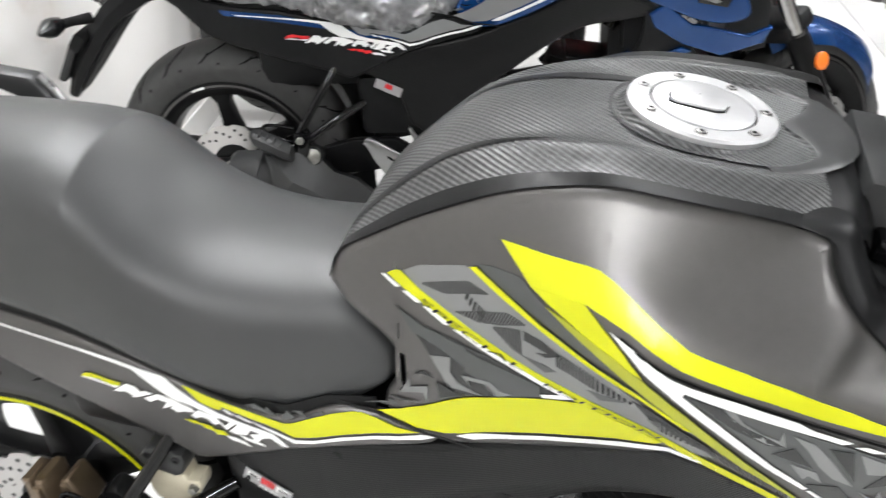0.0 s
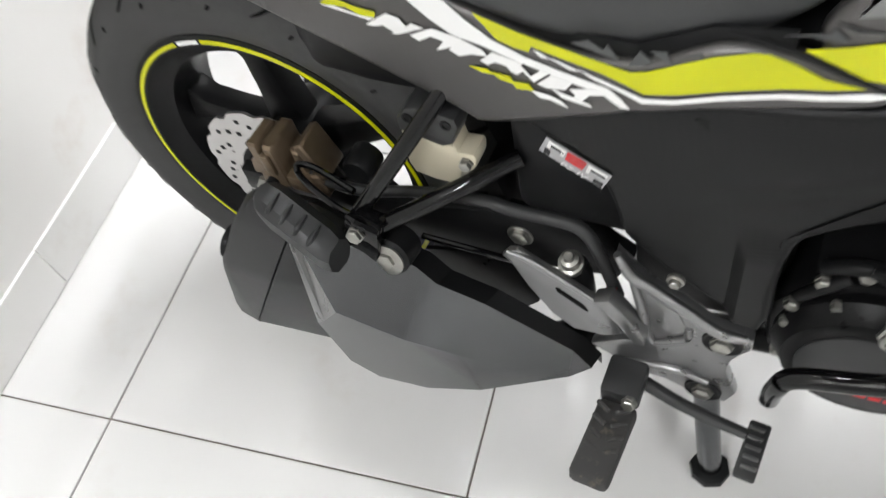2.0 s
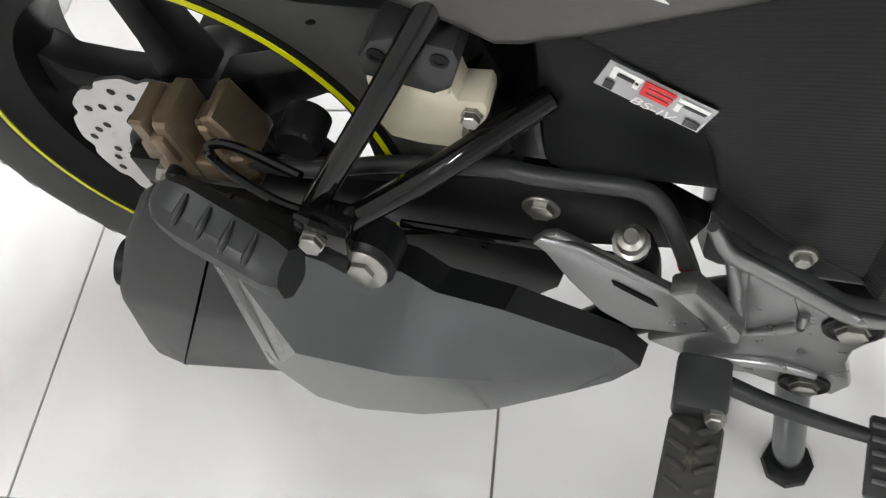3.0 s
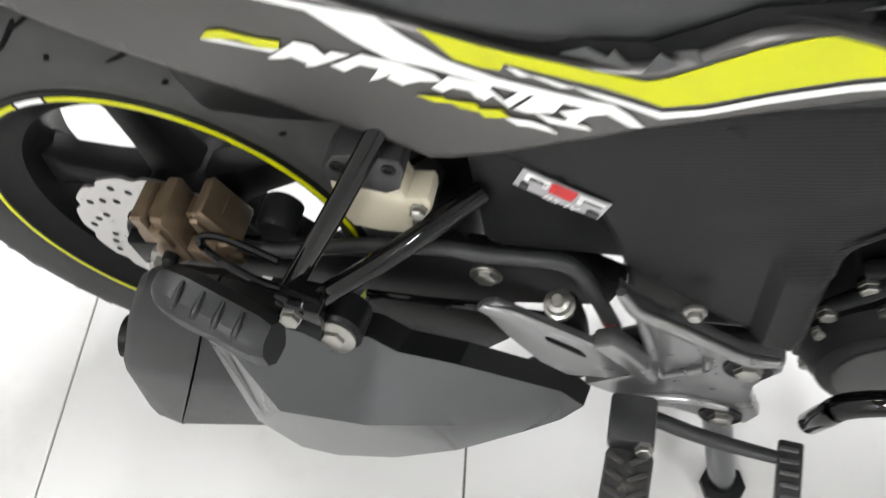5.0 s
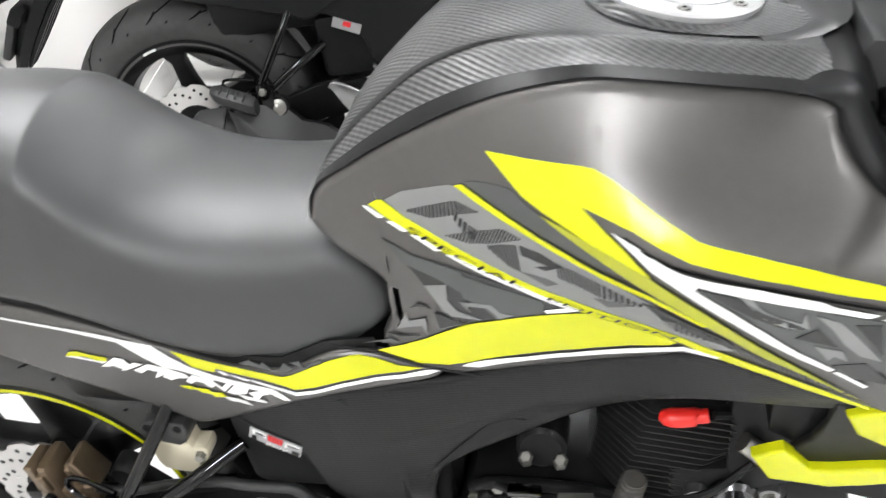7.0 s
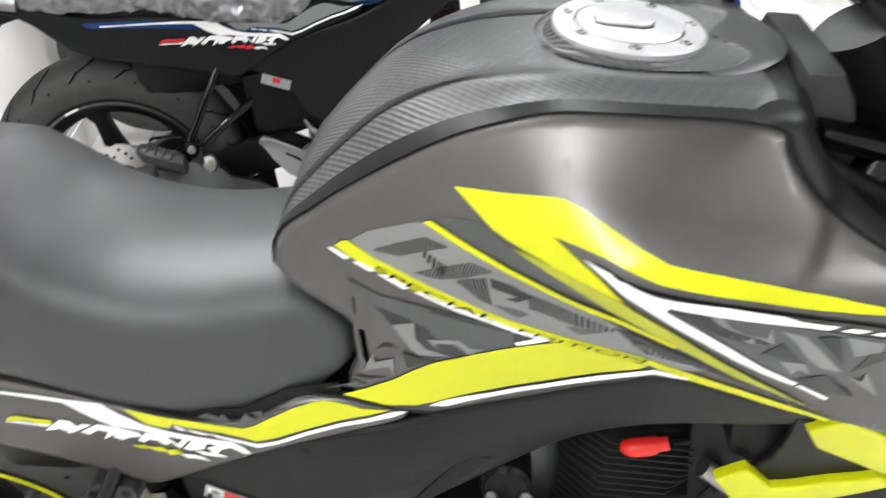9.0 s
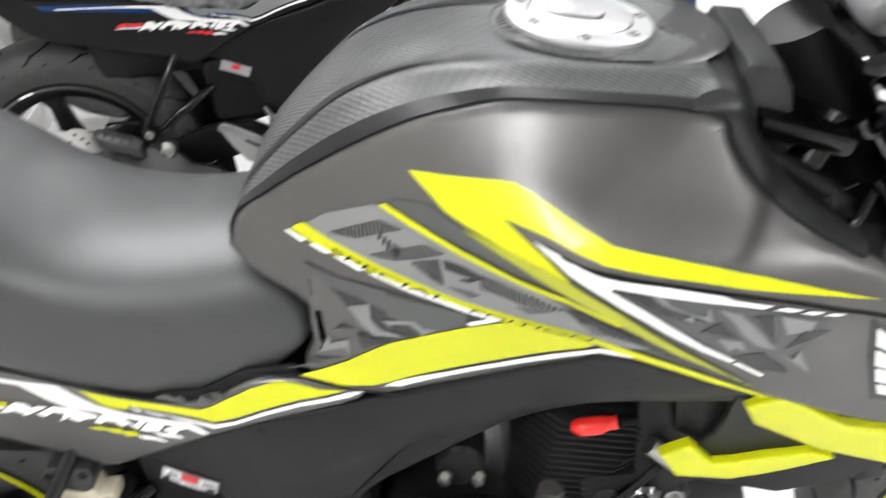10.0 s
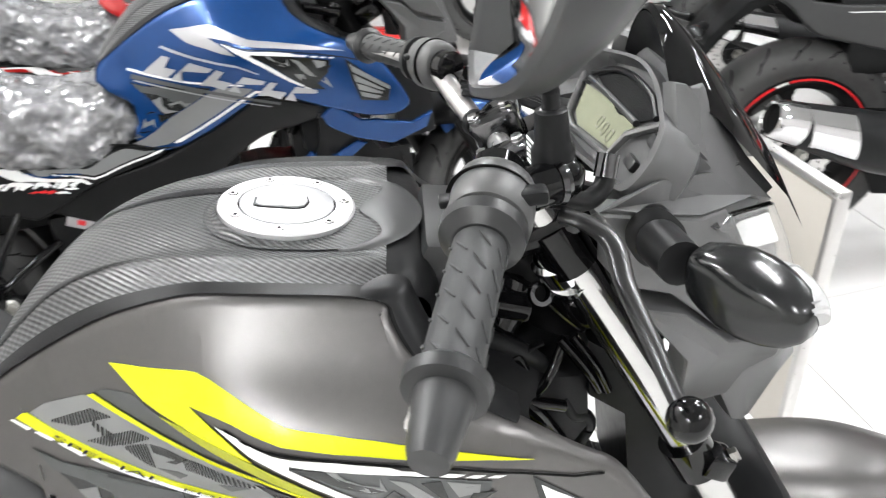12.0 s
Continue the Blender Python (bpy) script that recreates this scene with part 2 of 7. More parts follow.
def block(size, m=None, bevel=0.003, bm=None, seg=2):
    out = bmesh.new()
    bmesh.ops.create_cube(out, size=1, matrix=Matrix.Diagonal((*size, 1)))
    if bevel:
        bmesh.ops.bevel(out, geom=out.edges[:], offset=min(bevel, 0.45 * min(size)), segments=seg, affect="EDGES", profile=0.5)
    if m is not None:
        bmesh.ops.transform(out, matrix=m, verts=out.verts)
    if bm is None:
        return out
    me = bpy.data.meshes.new("tmp")
    out.to_mesh(me)
    out.free()
    bm.from_mesh(me)
    bpy.data.meshes.remove(me)
    return bm


def plate(outline, y0, y1, bevel=0.002, round_n=0, bm=None, m=None):
    """A slab with an outline in x and z, from y0 to y1, with bevelled edges."""
    pts = [tuple(p) for p in outline]
    if round_n:
        pts = [tuple(p) for p in curve(pts + [pts[0]], round_n)[:-1]]
    out = bmesh.new()
    f = out.faces.new([out.verts.new((x, y0, z)) for x, z in pts])
    r = bmesh.ops.extrude_face_region(out, geom=[f])
    bmesh.ops.translate(out, vec=(0, y1 - y0, 0), verts=[v for v in r["geom"] if isinstance(v, bmesh.types.BMVert)])
    if bevel:
        rim = [e for e in out.edges if abs(e.verts[0].co.y - e.verts[1].co.y) < 1e-6]
        bmesh.ops.bevel(out, geom=rim, offset=bevel, segments=2, affect="EDGES", profile=0.5)
    if m is not None:
        bmesh.ops.transform(out, matrix=m, verts=out.verts)
    if bm is None:
        return out
    me = bpy.data.meshes.new("tmp")
    out.to_mesh(me)
    out.free()
    bm.from_mesh(me)
    bpy.data.meshes.remove(me)
    return bm


def loft(sections, closed=False, caps=False, bm=None):
    """Skins a list of equally long point rows."""
    bm = bm or bmesh.new()
    rows = [[bm.verts.new(p) for p in s] for s in sections]
    for a, b in zip(rows, rows[1:]):
        n = len(a)
        for k in range(n if closed else n - 1):
            bm.faces.new((a[k], a[(k + 1) % n], b[(k + 1) % n], b[k]))
    if caps:
        bm.faces.new(rows[0])
        bm.faces.new(rows[-1])
    return bm


def bolt(parent, at, axis=(0, -1, 0), r=0.008, mat=None, name="bolt", washer=0.0, hexa=True):
    bm = bmesh.new()
    if washer:
        lathe([(-0.002, washer * 0.98), (0, washer), (0.0015, washer), (0.0025, washer * 0.93)], 24, at, axis, bm)
    if hexa:
        lathe([(-0.002, r * 1.15), (0.002, r * 1.15), (0.0022, r), (0.0065, r), (0.0075, r * 0.85)], 6, at, axis, bm)
    else:
        lathe([(-0.002, r), (0.003, r), (0.005, r * 0.85), (0.005, r * 0.5), (0.003, r * 0.45)], 18, at, axis, bm)
    return part(name, bm, mat or ZINC, parent)


# ---- the motorcycle's skin: half-width over length and height ----
SKIN_X = np.array([-0.12, 0.1, 0.3, 0.48, 0.62, 0.72, 0.78, 0.83, 0.86, 0.93, 1.03, 1.10, 1.18])
SKIN_Z = np.array([0.50, 0.62, 0.70, 0.77, 0.84, 0.87, 0.90, 0.92, 0.94, 0.96, 0.98, 1.04])
SKIN_W = np.array([
    (0.060, 0.090, 0.120, 0.143, 0.150, 0.145, 0.142, 0.140, 0.141, 0.145, 0.150, 0.160, 0.170),
    (0.060, 0.100, 0.125, 0.150, 0.145, 0.143, 0.146, 0.150, 0.153, 0.160, 0.175, 0.190, 0.200),
    (0.070, 0.105, 0.128, 0.148, 0.133, 0.142, 0.153, 0.162, 0.170, 0.185, 0.205, 0.215, 0.220),
    (0.080, 0.105, 0.125, 0.137, 0.130, 0.152, 0.168, 0.182, 0.192, 0.210, 0.228, 0.232, 0.230),
    (0.080, 0.100, 0.115, 0.125, 0.118, 0.158, 0.180, 0.200, 0.215, 0.236, 0.246, 0.240, 0.225),
    (0.078, 0.095, 0.108, 0.118, 0.110, 0.154, 0.177, 0.203, 0.222, 0.245, 0.247, 0.242, 0.220),
    (0.075, 0.090, 0.100, 0.110, 0.106, 0.150, 0.175, 0.209, 0.236, 0.246, 0.242, 0.226, 0.200),
    (0.070, 0.085, 0.097, 0.105, 0.104, 0.146, 0.173, 0.210, 0.229, 0.233, 0.213, 0.197, 0.170),
    (0.070, 0.080, 0.095, 0.100, 0.102, 0.140, 0.168, 0.205, 0.217, 0.203, 0.192, 0.178, 0.150),
    (0.065, 0.075, 0.090, 0.095, 0.100, 0.133, 0.159, 0.196, 0.187, 0.184, 0.176, 0.160, 0.140),
    (0.060, 0.070, 0.080, 0.090, 0.098, 0.126, 0.148, 0.170, 0.174, 0.170, 0.160, 0.145, 0.130),
    (0.060, 0.060, 0.060, 0.070, 0.085, 0.105, 0.117, 0.125, 0.130, 0.135, 0.135, 0.120, 0.110)])
GX, GZ = np.arange(-0.30, 1.30, 0.01), np.arange(0.36, 1.20, 0.01)


def skin_grid():
    rows = np.array([np.interp(GX, SKIN_X, r) for r in SKIN_W])
    g = np.array([np.interp(GZ, SKIN_Z, rows[:, i]) for i in range(len(GX))])
    for ax, soft in ((0, 3.4), (1, 1.0)):
        k = np.exp(-np.arange(-10, 11) ** 2 / (2 * soft ** 2))
        k /= k.sum()
        p = np.pad(g, [(10, 10) if a == ax else (0, 0) for a in (0, 1)], mode="edge")
        g = np.apply_along_axis(lambda v: np.convolve(v, k, "valid"), ax, p)
    return g


SKIN = skin_grid()


def half_width(x, z):
    fx = min(max((x - GX[0]) / 0.01, 0), len(GX) - 1.001)
    fz = min(max((z - GZ[0]) / 0.01, 0), len(GZ) - 1.001)
    i, j = int(fx), int(fz)
    a, b = fx - i, fz - j
    return float(SKIN[i, j] * (1 - a) * (1 - b) + SKIN[i + 1, j] * a * (1 - b) + SKIN[i, j + 1] * (1 - a) * b + SKIN[i + 1, j + 1] * a * b)


def inward(loop, d):
    """A loop moved inwards by d."""
    n = len(loop)
    area = sum(loop[i][0] * loop[(i + 1) % n][1] - loop[(i + 1) % n][0] * loop[i][1] for i in range(n))
    s = 1 if area > 0 else -1
    out = []
    for i in range(n):
        (ax, az), (bx, bz) = loop[i - 1], loop[(i + 1) % n]
        l = math.hypot(bx - ax, bz - az) or 1
        out.append((loop[i][0] - s * (bz - az) / l * d, loop[i][1] + s * (bx - ax) / l * d))
    return out


def skin_patch(outline, lift, roll=0.0, step=0.02, thick=0.0, side=-1, round_n=0, shape=None):
    """A panel with an outline in x and z that follows the skin; roll: how far its edge turns in."""
    loop = [(float(p[0]), float(p[1])) for p in outline]
    if round_n:
        loop = [(float(p[0]), float(p[1])) for p in curve(loop + [loop[0]], round_n)[:-1]]
    rim = dense(loop, 0.006) if roll else loop

    def on_skin(x, z, turn=0.0):
        return (x, side * (half_width(x, z) + lift - turn + (shape(x, z) if shape else 0)), z)
    inner = inward(rim, roll) if roll else loop
    bm = bmesh.new()
    bmesh.ops.triangulate(bm, faces=[bm.faces.new([bm.verts.new((x, 0, z)) for x, z in inner])])
    lo, hi = np.min(inner, 0), np.max(inner, 0)
    for k in (0, 1):
        c = math.floor(lo[k] / step) * step + step
        while c < hi[k]:
            co, no = ((c, 0, 0), (1, 0, 0)) if k == 0 else ((0, 0, c), (0, 0, 1))
            bmesh.ops.bisect_plane(bm, geom=bm.verts[:] + bm.edges[:] + bm.faces[:], plane_co=co, plane_no=no)
            c += step
    bmesh.ops.triangulate(bm, faces=[f for f in bm.faces if len(f.verts) > 4])
    for v in bm.verts:
        v.co = on_skin(v.co.x, v.co.z)
    if roll:
        # rounded rim, then a wall behind it
        loops = []
        for q in (1.0, 0.6, 0.3, 0.1, 0.0):
            turn = roll * (1 - math.sqrt(max(0.0, 1 - (1 - q) ** 2)))
            loops.append([on_skin(x, z, turn) for x, z in inward(rim, roll * q)])
        loops.append([(x, y - side * max(thick, 0.004), z) for x, y, z in loops[-1]])
        loft(loops, closed=True, bm=bm)
        bmesh.ops.remove_doubles(bm, verts=bm.verts, dist=0.00005)
    elif thick:
        r = bmesh.ops.extrude_face_region(bm, geom=bm.faces[:])
        bmesh.ops.translate(bm, vec=(0, -side * thick, 0), verts=[v for v in r["geom"] if isinstance(v, bmesh.types.BMVert)])
    return bm


def dense(loop, step=0.012):
    """Adds points along the sides of a loop."""
    out = []
    for a, b in zip(loop, loop[1:] + loop[:1]):
        n = max(1, int(math.hypot(b[0] - a[0], b[1] - a[1]) / step))
        out += [(a[0] + (b[0] - a[0]) * k / n, a[1] + (b[1] - a[1]) * k / n) for k in range(n)]
    return out


def decal(name, outline, mat, parent, lift=0.0045, step=0.02, label=""):
    return part(name, skin_patch(dense(outline), lift, 0, step, 0.0006), mat, parent, label)


def band(line, w0, w1=None):
    """The outline of a strip along a line in x and z, with its width at both ends."""
    w1 = w0 if w1 is None else w1
    n = len(line)
    up, dn = [], []
    for i, (x, z) in enumerate(line):
        a, b = line[max(i - 1, 0)], line[min(i + 1, n - 1)]
        l = math.hypot(b[0] - a[0], b[1] - a[1])
        nx, nz = -(b[1] - a[1]) / l, (b[0] - a[0]) / l
        w = (w0 + (w1 - w0) * i / (n - 1)) / 2
        up.append((x + nx * w, z + nz * w))
        dn.append((x - nx * w, z - nz * w))
    return up + dn[::-1]


def skin_text(text, line, size, mat, parent, name, lift=0.006):
    """Letters laid on the skin along a line in x and z."""
    cu = bpy.data.curves.new("text", "FONT")
    cu.body, cu.size, cu.shear = text, size, 0.2
    ob = bpy.data.objects.new("text", cu)
    me = bpy.data.meshes.new_from_object(ob)
    bm = bmesh.new()
    bm.from_mesh(me)
    bpy.data.objects.remove(ob)
    bpy.data.curves.remove(cu)
    bpy.data.meshes.remove(me)
    us = [v.co.x for v in bm.verts]
    wide = max(us) - min(us)
    path = [np.array(p) for p in curve(line, 10)]
    cum = np.concatenate([[0], np.cumsum([np.linalg.norm(b - a) for a, b in zip(path, path[1:])])])
    for v in bm.verts:
        s = (v.co.x - min(us)) / wide * cum[-1]
        i = min(int(np.searchsorted(cum, s, "right")) - 1, len(path) - 2)
        d = (path[i + 1] - path[i]) / np.linalg.norm(path[i + 1] - path[i])
        p = path[i] + d * (s - cum[i]) + np.array((-d[1], d[0])) * v.co.y
        v.co = (p[0], -(half_width(p[0], p[1]) + lift), p[1])
    return part(name, bm, mat, parent, smooth=False)


# ---- the motorcycle ----
TANK_SEAM = [(0.5609, 0.8614), (0.5652, 0.8750), (0.5686, 0.8859), (0.5805, 0.9001), (0.6083, 0.9158), (0.6438, 0.9379), (0.6980, 0.9680), (0.7467, 0.9905), (0.7914, 1.0040), (0.833, 1.011), (0.880, 1.009), (0.950, 1.001), (0.985, 0.994), (1.002, 0.986)]
TANK_SIDE = TANK_SEAM + [(1.0041, 0.9721), (1.0158, 0.9516), (1.0362, 0.9324), (1.0619, 0.9155), (1.1080, 0.8911), (1.1576, 0.8541), (1.1819, 0.8371), (1.1975, 0.8178), (1.2178, 0.7837), (1.240, 0.742), (1.246, 0.706), (1.205, 0.690), (1.140, 0.700), (1.085, 0.722), (1.0476, 0.738), (1.008, 0.757), (0.971, 0.773), (0.938, 0.785), (0.903, 0.7848), (0.882, 0.771), (0.836, 0.7425), (0.784, 0.712), (0.710, 0.6828), (0.664, 0.680), (0.628, 0.696), (0.612, 0.720), (0.622, 0.745), (0.635, 0.763), (0.632, 0.786), (0.620, 0.803), (0.595, 0.822), (0.576, 0.8396)]
TAIL_SIDE = [(0.650, 0.688), (0.600, 0.702), (0.551, 0.703), (0.498, 0.682), (0.423, 0.681), (0.328, 0.704), (0.198, 0.732), (0.074, 0.744), (-0.024, 0.768), (-0.08, 0.803), (-0.196, 0.849), (-0.258, 0.861), (-0.252, 0.835), (-0.089, 0.765), (-0.025, 0.701), (0.021, 0.661), (0.151, 0.621), (0.315, 0.576), (0.363, 0.568), (0.493, 0.630), (0.642, 0.663), (0.668, 0.679)]
LOWER_SIDE = [(0.364, 0.572), (0.492, 0.631), (0.643, 0.660), (0.709, 0.680), (0.783, 0.709), (0.836, 0.739), (0.880, 0.768), (0.903, 0.7815), (0.938, 0.781), (0.971, 0.769), (1.008, 0.753), (1.064, 0.722), (0.985, 0.696), (0.913, 0.683), (0.852, 0.651), (0.74, 0.573), (0.656, 0.52), (0.63, 0.473), (0.625, 0.36), (0.544, 0.397), (0.506, 0.427), (0.484, 0.447), (0.472, 0.491), (0.451, 0.534), (0.395, 0.567)]
AXLE = (0.0, 0.0, 0.317)
FRONT_AXLE = (1.50, 0.0, 0.285)


def tyre(center, radius, width, rim, parent, fine, name="tyre"):
    """A tyre with a shoulder line; dark slanted strips on it paint the shade of tread slots."""
    nt = 160
    h = width / 2
    prof = curve([(-h * 0.62, rim), (-h * 0.86, rim + 0.012), (-h * 1.0, rim + (radius - rim) * 0.42), (-h * 0.95, rim + (radius - rim) * 0.66),
                  (-h * 0.66, rim + (radius - rim) * 0.89), (0, radius), (h * 0.66, rim + (radius - rim) * 0.89), (h * 0.95, rim + (radius - rim) * 0.66),
                  (h, rim + (radius - rim) * 0.42), (h * 0.86, rim + 0.012), (h * 0.62, rim)], 6)
    rows = []
    for i in range(nt):
        a = 2 * math.pi * i / nt
        row = []
        for k, (y, r) in enumerate(prof):
            r += 0.0009 if k in (9, 10, 14, len(prof) - 10, len(prof) - 11, len(prof) - 15) else 0
            row.append((center[0] + r * math.cos(a), center[1] + y, center[2] + r * math.sin(a)))
        rows.append(row)
    bm = loft(rows + rows[:1])
    bmesh.ops.remove_doubles(bm, verts=bm.verts, dist=0.00005)
    ob = part(name, bm, RUBBER, parent)

    def on_tread(s, a, lift):
        # s: from the crown (0) round the shoulder (about 0.8) to the sidewall (1)
        i = 30 + 16 * s
        k = int(math.floor(i))
        y = prof[k][0] + (prof[k + 1][0] - prof[k][0]) * (i - k)
        r = prof[k][1] + (prof[k + 1][1] - prof[k][1]) * (i - k) + lift
        return (center[0] + r * math.cos(a), center[1] + y + math.copysign(lift, s), center[2] + r * math.sin(a))
    bm = bmesh.new()
    n = 17
    for k in range(n):
        for side, shift in ((-1, 0.0), (1, 0.5)):
            a0 = 2 * math.pi * (k + shift) / n
            # dark strips for a long slot, a middle one and a short one at the shoulder
            for u0, u1, da, bend, w in ((0.10, 0.60, 0.0, 0.17, 0.0034), (0.46, 0.80, 0.14, 0.09, 0.0036), (0.80, 0.90, 0.05, 0.01, 0.0028)):
                strip = []
                for j in range(7):
                    f = j / 6
                    u = u0 + (u1 - u0) * f
                    a = a0 + da + bend * (f ** 1.5)
                    g = w * (0.35 if j in (0, 6) else 1.0) / radius
                    strip.append([on_tread(side * u, a - g, 0.0006), on_tread(side * u, a - g * 0.9, 0.0012), on_tread(side * u, a + g * 0.9, 0.0012), on_tread(side * u, a + g, 0.0006)])
                loft(strip, bm=bm)
    part("tread_slot_shade", bm, SLOT, ob, kind="stuff")
    return ob


def wheel(bike, center, radius, width, rim, name, stripe_mat, disc_side, disc_r, fine):
    hub = part(name, lathe([(-0.055, 0.03), (-0.055, 0.045), (-0.03, 0.055), (0.03, 0.055), (0.055, 0.045), (0.055, 0.03)], 32, center), MATBLACK, bike)
    tyre(center, radius, width, rim, hub, fine)
    w = width * 0.43
    part("rim", lathe([(-w, rim + 0.010), (-w, rim - 0.006), (-w + 0.010, rim - 0.014), (-w + 0.022, rim - 0.032), (0, rim - 0.042), (w - 0.022, rim - 0.032),
                       (w - 0.010, rim - 0.014), (w, rim - 0.006), (w, rim + 0.010), (w - 0.008, rim + 0.012), (-w + 0.008, rim + 0.012)], 96, center, closed=True), MATBLACK, hub)
    # coloured pinstripe in arcs, with a short white mark
    gap = radians(12)
    for a0, a1, mat, nm in ((radians(112), radians(112) + 2 * math.pi - gap, stripe_mat, "rim_stripe"), (radians(112) - gap + 0.02, radians(112) - 0.02, WHITE, "rim_mark")):
        bm = bmesh.new()
        n = 120 if nm == "rim_stripe" else 6
        rows = []
        for i in range(n + 1):
            a = a0 + (a1 - a0) * i / n
            rows.append([(center[0] + r * math.cos(a), center[1] - w - y, center[2] + r * math.sin(a)) for r, y in ((rim - 0.0031, 0.0005), (rim - 0.0027, 0.0014), (rim + 0.0027, 0.0014), (rim + 0.0031, 0.0005))])
        part(nm, loft(rows, bm=bm), mat, hub)
    for k in range(5):
        a = 2 * math.pi * (k + 0.35) / 5
        m = Matrix.Translation(center) @ Matrix.Rotation(-a, 4, "Y")
        out = [(0.045, 0.030), (0.10, 0.021), (0.15, 0.018), (rim - 0.035, 0.034), (rim - 0.035, -0.034), (0.15, -0.018), (0.10, -0.021), (0.045, -0.030)]
        bm = plate(out, -0.020, 0.020, 0.006, 0)
        bmesh.ops.transform(bm, matrix=m, verts=bm.verts)
        part("spoke", bm, MATBLACK, hub)
    # petal disc
    if disc_side:
        bm = bmesh.new()
        n, y = 240, disc_side
        rows = []
        for i in range(n + 1):
            a = 2 * math.pi * i / n
            ro = disc_r * (1 - 0.05 * max(0, math.cos(a * 12)) ** 2)
            rows.append([(center[0] + r * math.cos(a), center[1] + yy, center[2] + r * math.sin(a)) for r, yy in ((0.048, y - 0.002), (ro, y - 0.002), (ro, y + 0.002), (0.048, y + 0.002))])
        disc = part("brake_disc", loft(rows, bm=bm), STEEL, hub, "drilled steel petal brake disc")
        far_holes = bmesh.new()
        for i in range(36):
            a = 2 * math.pi * i / 36
            r = disc_r * (0.70 + 0.085 * (i % 3))
            c = (center[0] + r * math.cos(a), center[1] + y - 0.0023, center[2] + r * math.sin(a))
            if fine:
                part("disc_hole", lathe([(0, 0.0042), (0.0004, 0.0038)], 10, c, (0, -1, 0)), BLACK, disc)
            else:
                lathe([(0, 0.0042), (0.0004, 0.0038)], 10, c, (0, -1, 0), far_holes)
        if fine:
            far_holes.free()
        else:
            part("disc_hole", far_holes, BLACK, disc, "small dark drill holes", kind="stuff")
        part("disc_carrier", lathe([(-0.006, 0.025), (-0.006, 0.055), (0.004, 0.058), (0.004, 0.025)], 32, (center[0], center[1] + y, center[2])), MATBLACK, disc)
    return hub


def seat_mesh():
    st = [(0.624, 0.752, 0.776, 0.100), (0.614, 0.735, 0.797, 0.112), (0.592, 0.717, 0.822, 0.118), (0.562, 0.700, 0.842, 0.122), (0.530, 0.688, 0.842, 0.127), (0.482, 0.681, 0.840, 0.131),
          (0.435, 0.684, 0.843, 0.133), (0.380, 0.697, 0.855, 0.133), (0.330, 0.712, 0.879, 0.131), (0.296, 0.723, 0.910, 0.128), (0.262, 0.733, 0.943, 0.124), (0.245, 0.737, 0.952, 0.122), (0.19, 0.749, 0.962, 0.115),
          (0.07, 0.763, 0.968, 0.102), (-0.03, 0.778, 0.960, 0.088), (-0.11, 0.806, 0.950, 0.071), (-0.19, 0.848, 0.935, 0.050), (-0.225, 0.868, 0.915, 0.030)]
    st = curve(st, 5)
    rows = []
    for x, zl, zt, w in st:
        h = zt - zl
        q = min(1.0, max(0.0, (0.40 - x) / 0.12))
        # the top stays broad and turns down over a soft shoulder
        half = [(1.00, 0.0), (1.035, 0.06), (1.045, 0.18), (1.035, 0.33), (1.01, 0.49), (0.965, 0.655 + 0.04 * q), (0.865, 0.795 + 0.03 * q), (0.63, 0.912 + 0.01 * q), (0.32, 0.98), (0.0, 1.0)]
        half = curve(half, 3)
        ring = [(x, -w * a, zl + h * b) for a, b in half] + [(x, w * a, zl + h * b) for a, b in reversed(half[:-1])]
        rows.append(ring)
    return loft(rows, caps=True)


def tank_top(u0, u1, n, lift=0.0, x_most=2.0):
    """The tank's top cover between two fractions of its width."""
    centre = [(0.552, 0.862), (0.583, 0.912), (0.628, 0.960), (0.690, 1.006), (0.760, 1.022), (0.850, 1.017), (0.905, 1.009), (0.960, 1.003), (1.010, 1.0), (1.045, 0.990)]
    cx, cz = [p[0] for p in curve(centre, 6)], [p[1] for p in curve(centre, 6)]
    seam = curve(TANK_SEAM, 6)
    rows = []
    for x, z in seam:
        if x > x_most:
            break
        w = half_width(x, z) + 0.002
        zc = float(np.interp(x, cx, cz))
        row = []
        for k in range(n + 1):
            u = u0 + (u1 - u0) * (0.5 + (k / n - 0.5) * min(1.0, max(0.03, (x_most - x) / 0.14)))
            a = abs(u)
            ridge = 0.010 * math.exp(-((a - 0.70) / 0.10) ** 2) * min(1, max(0, (x - 0.58) / 0.1))
            row.append((x, u * w, z + (zc - z) * (1 - a ** 2.3) + ridge * (1 - a) * 2 + lift))
        rows.append(row)
    return loft(rows)


def cover_height(x, y):
    """Height of the tank's top cover over a place in plan."""
    centre = [(0.552, 0.862), (0.583, 0.912), (0.628, 0.960), (0.690, 1.006), (0.760, 1.022), (0.850, 1.017), (0.905, 1.009), (0.960, 1.003), (1.010, 1.0), (1.045, 0.990)]
    zc = float(np.interp(x, [p[0] for p in centre], [p[1] for p in centre]))
    z = float(np.interp(x, [p[0] for p in TANK_SEAM], [p[1] for p in TANK_SEAM]))
    a = min(1.0, abs(y) / (half_width(x, z) + 0.002))
    return z + (zc - z) * (1 - a ** 2.3)


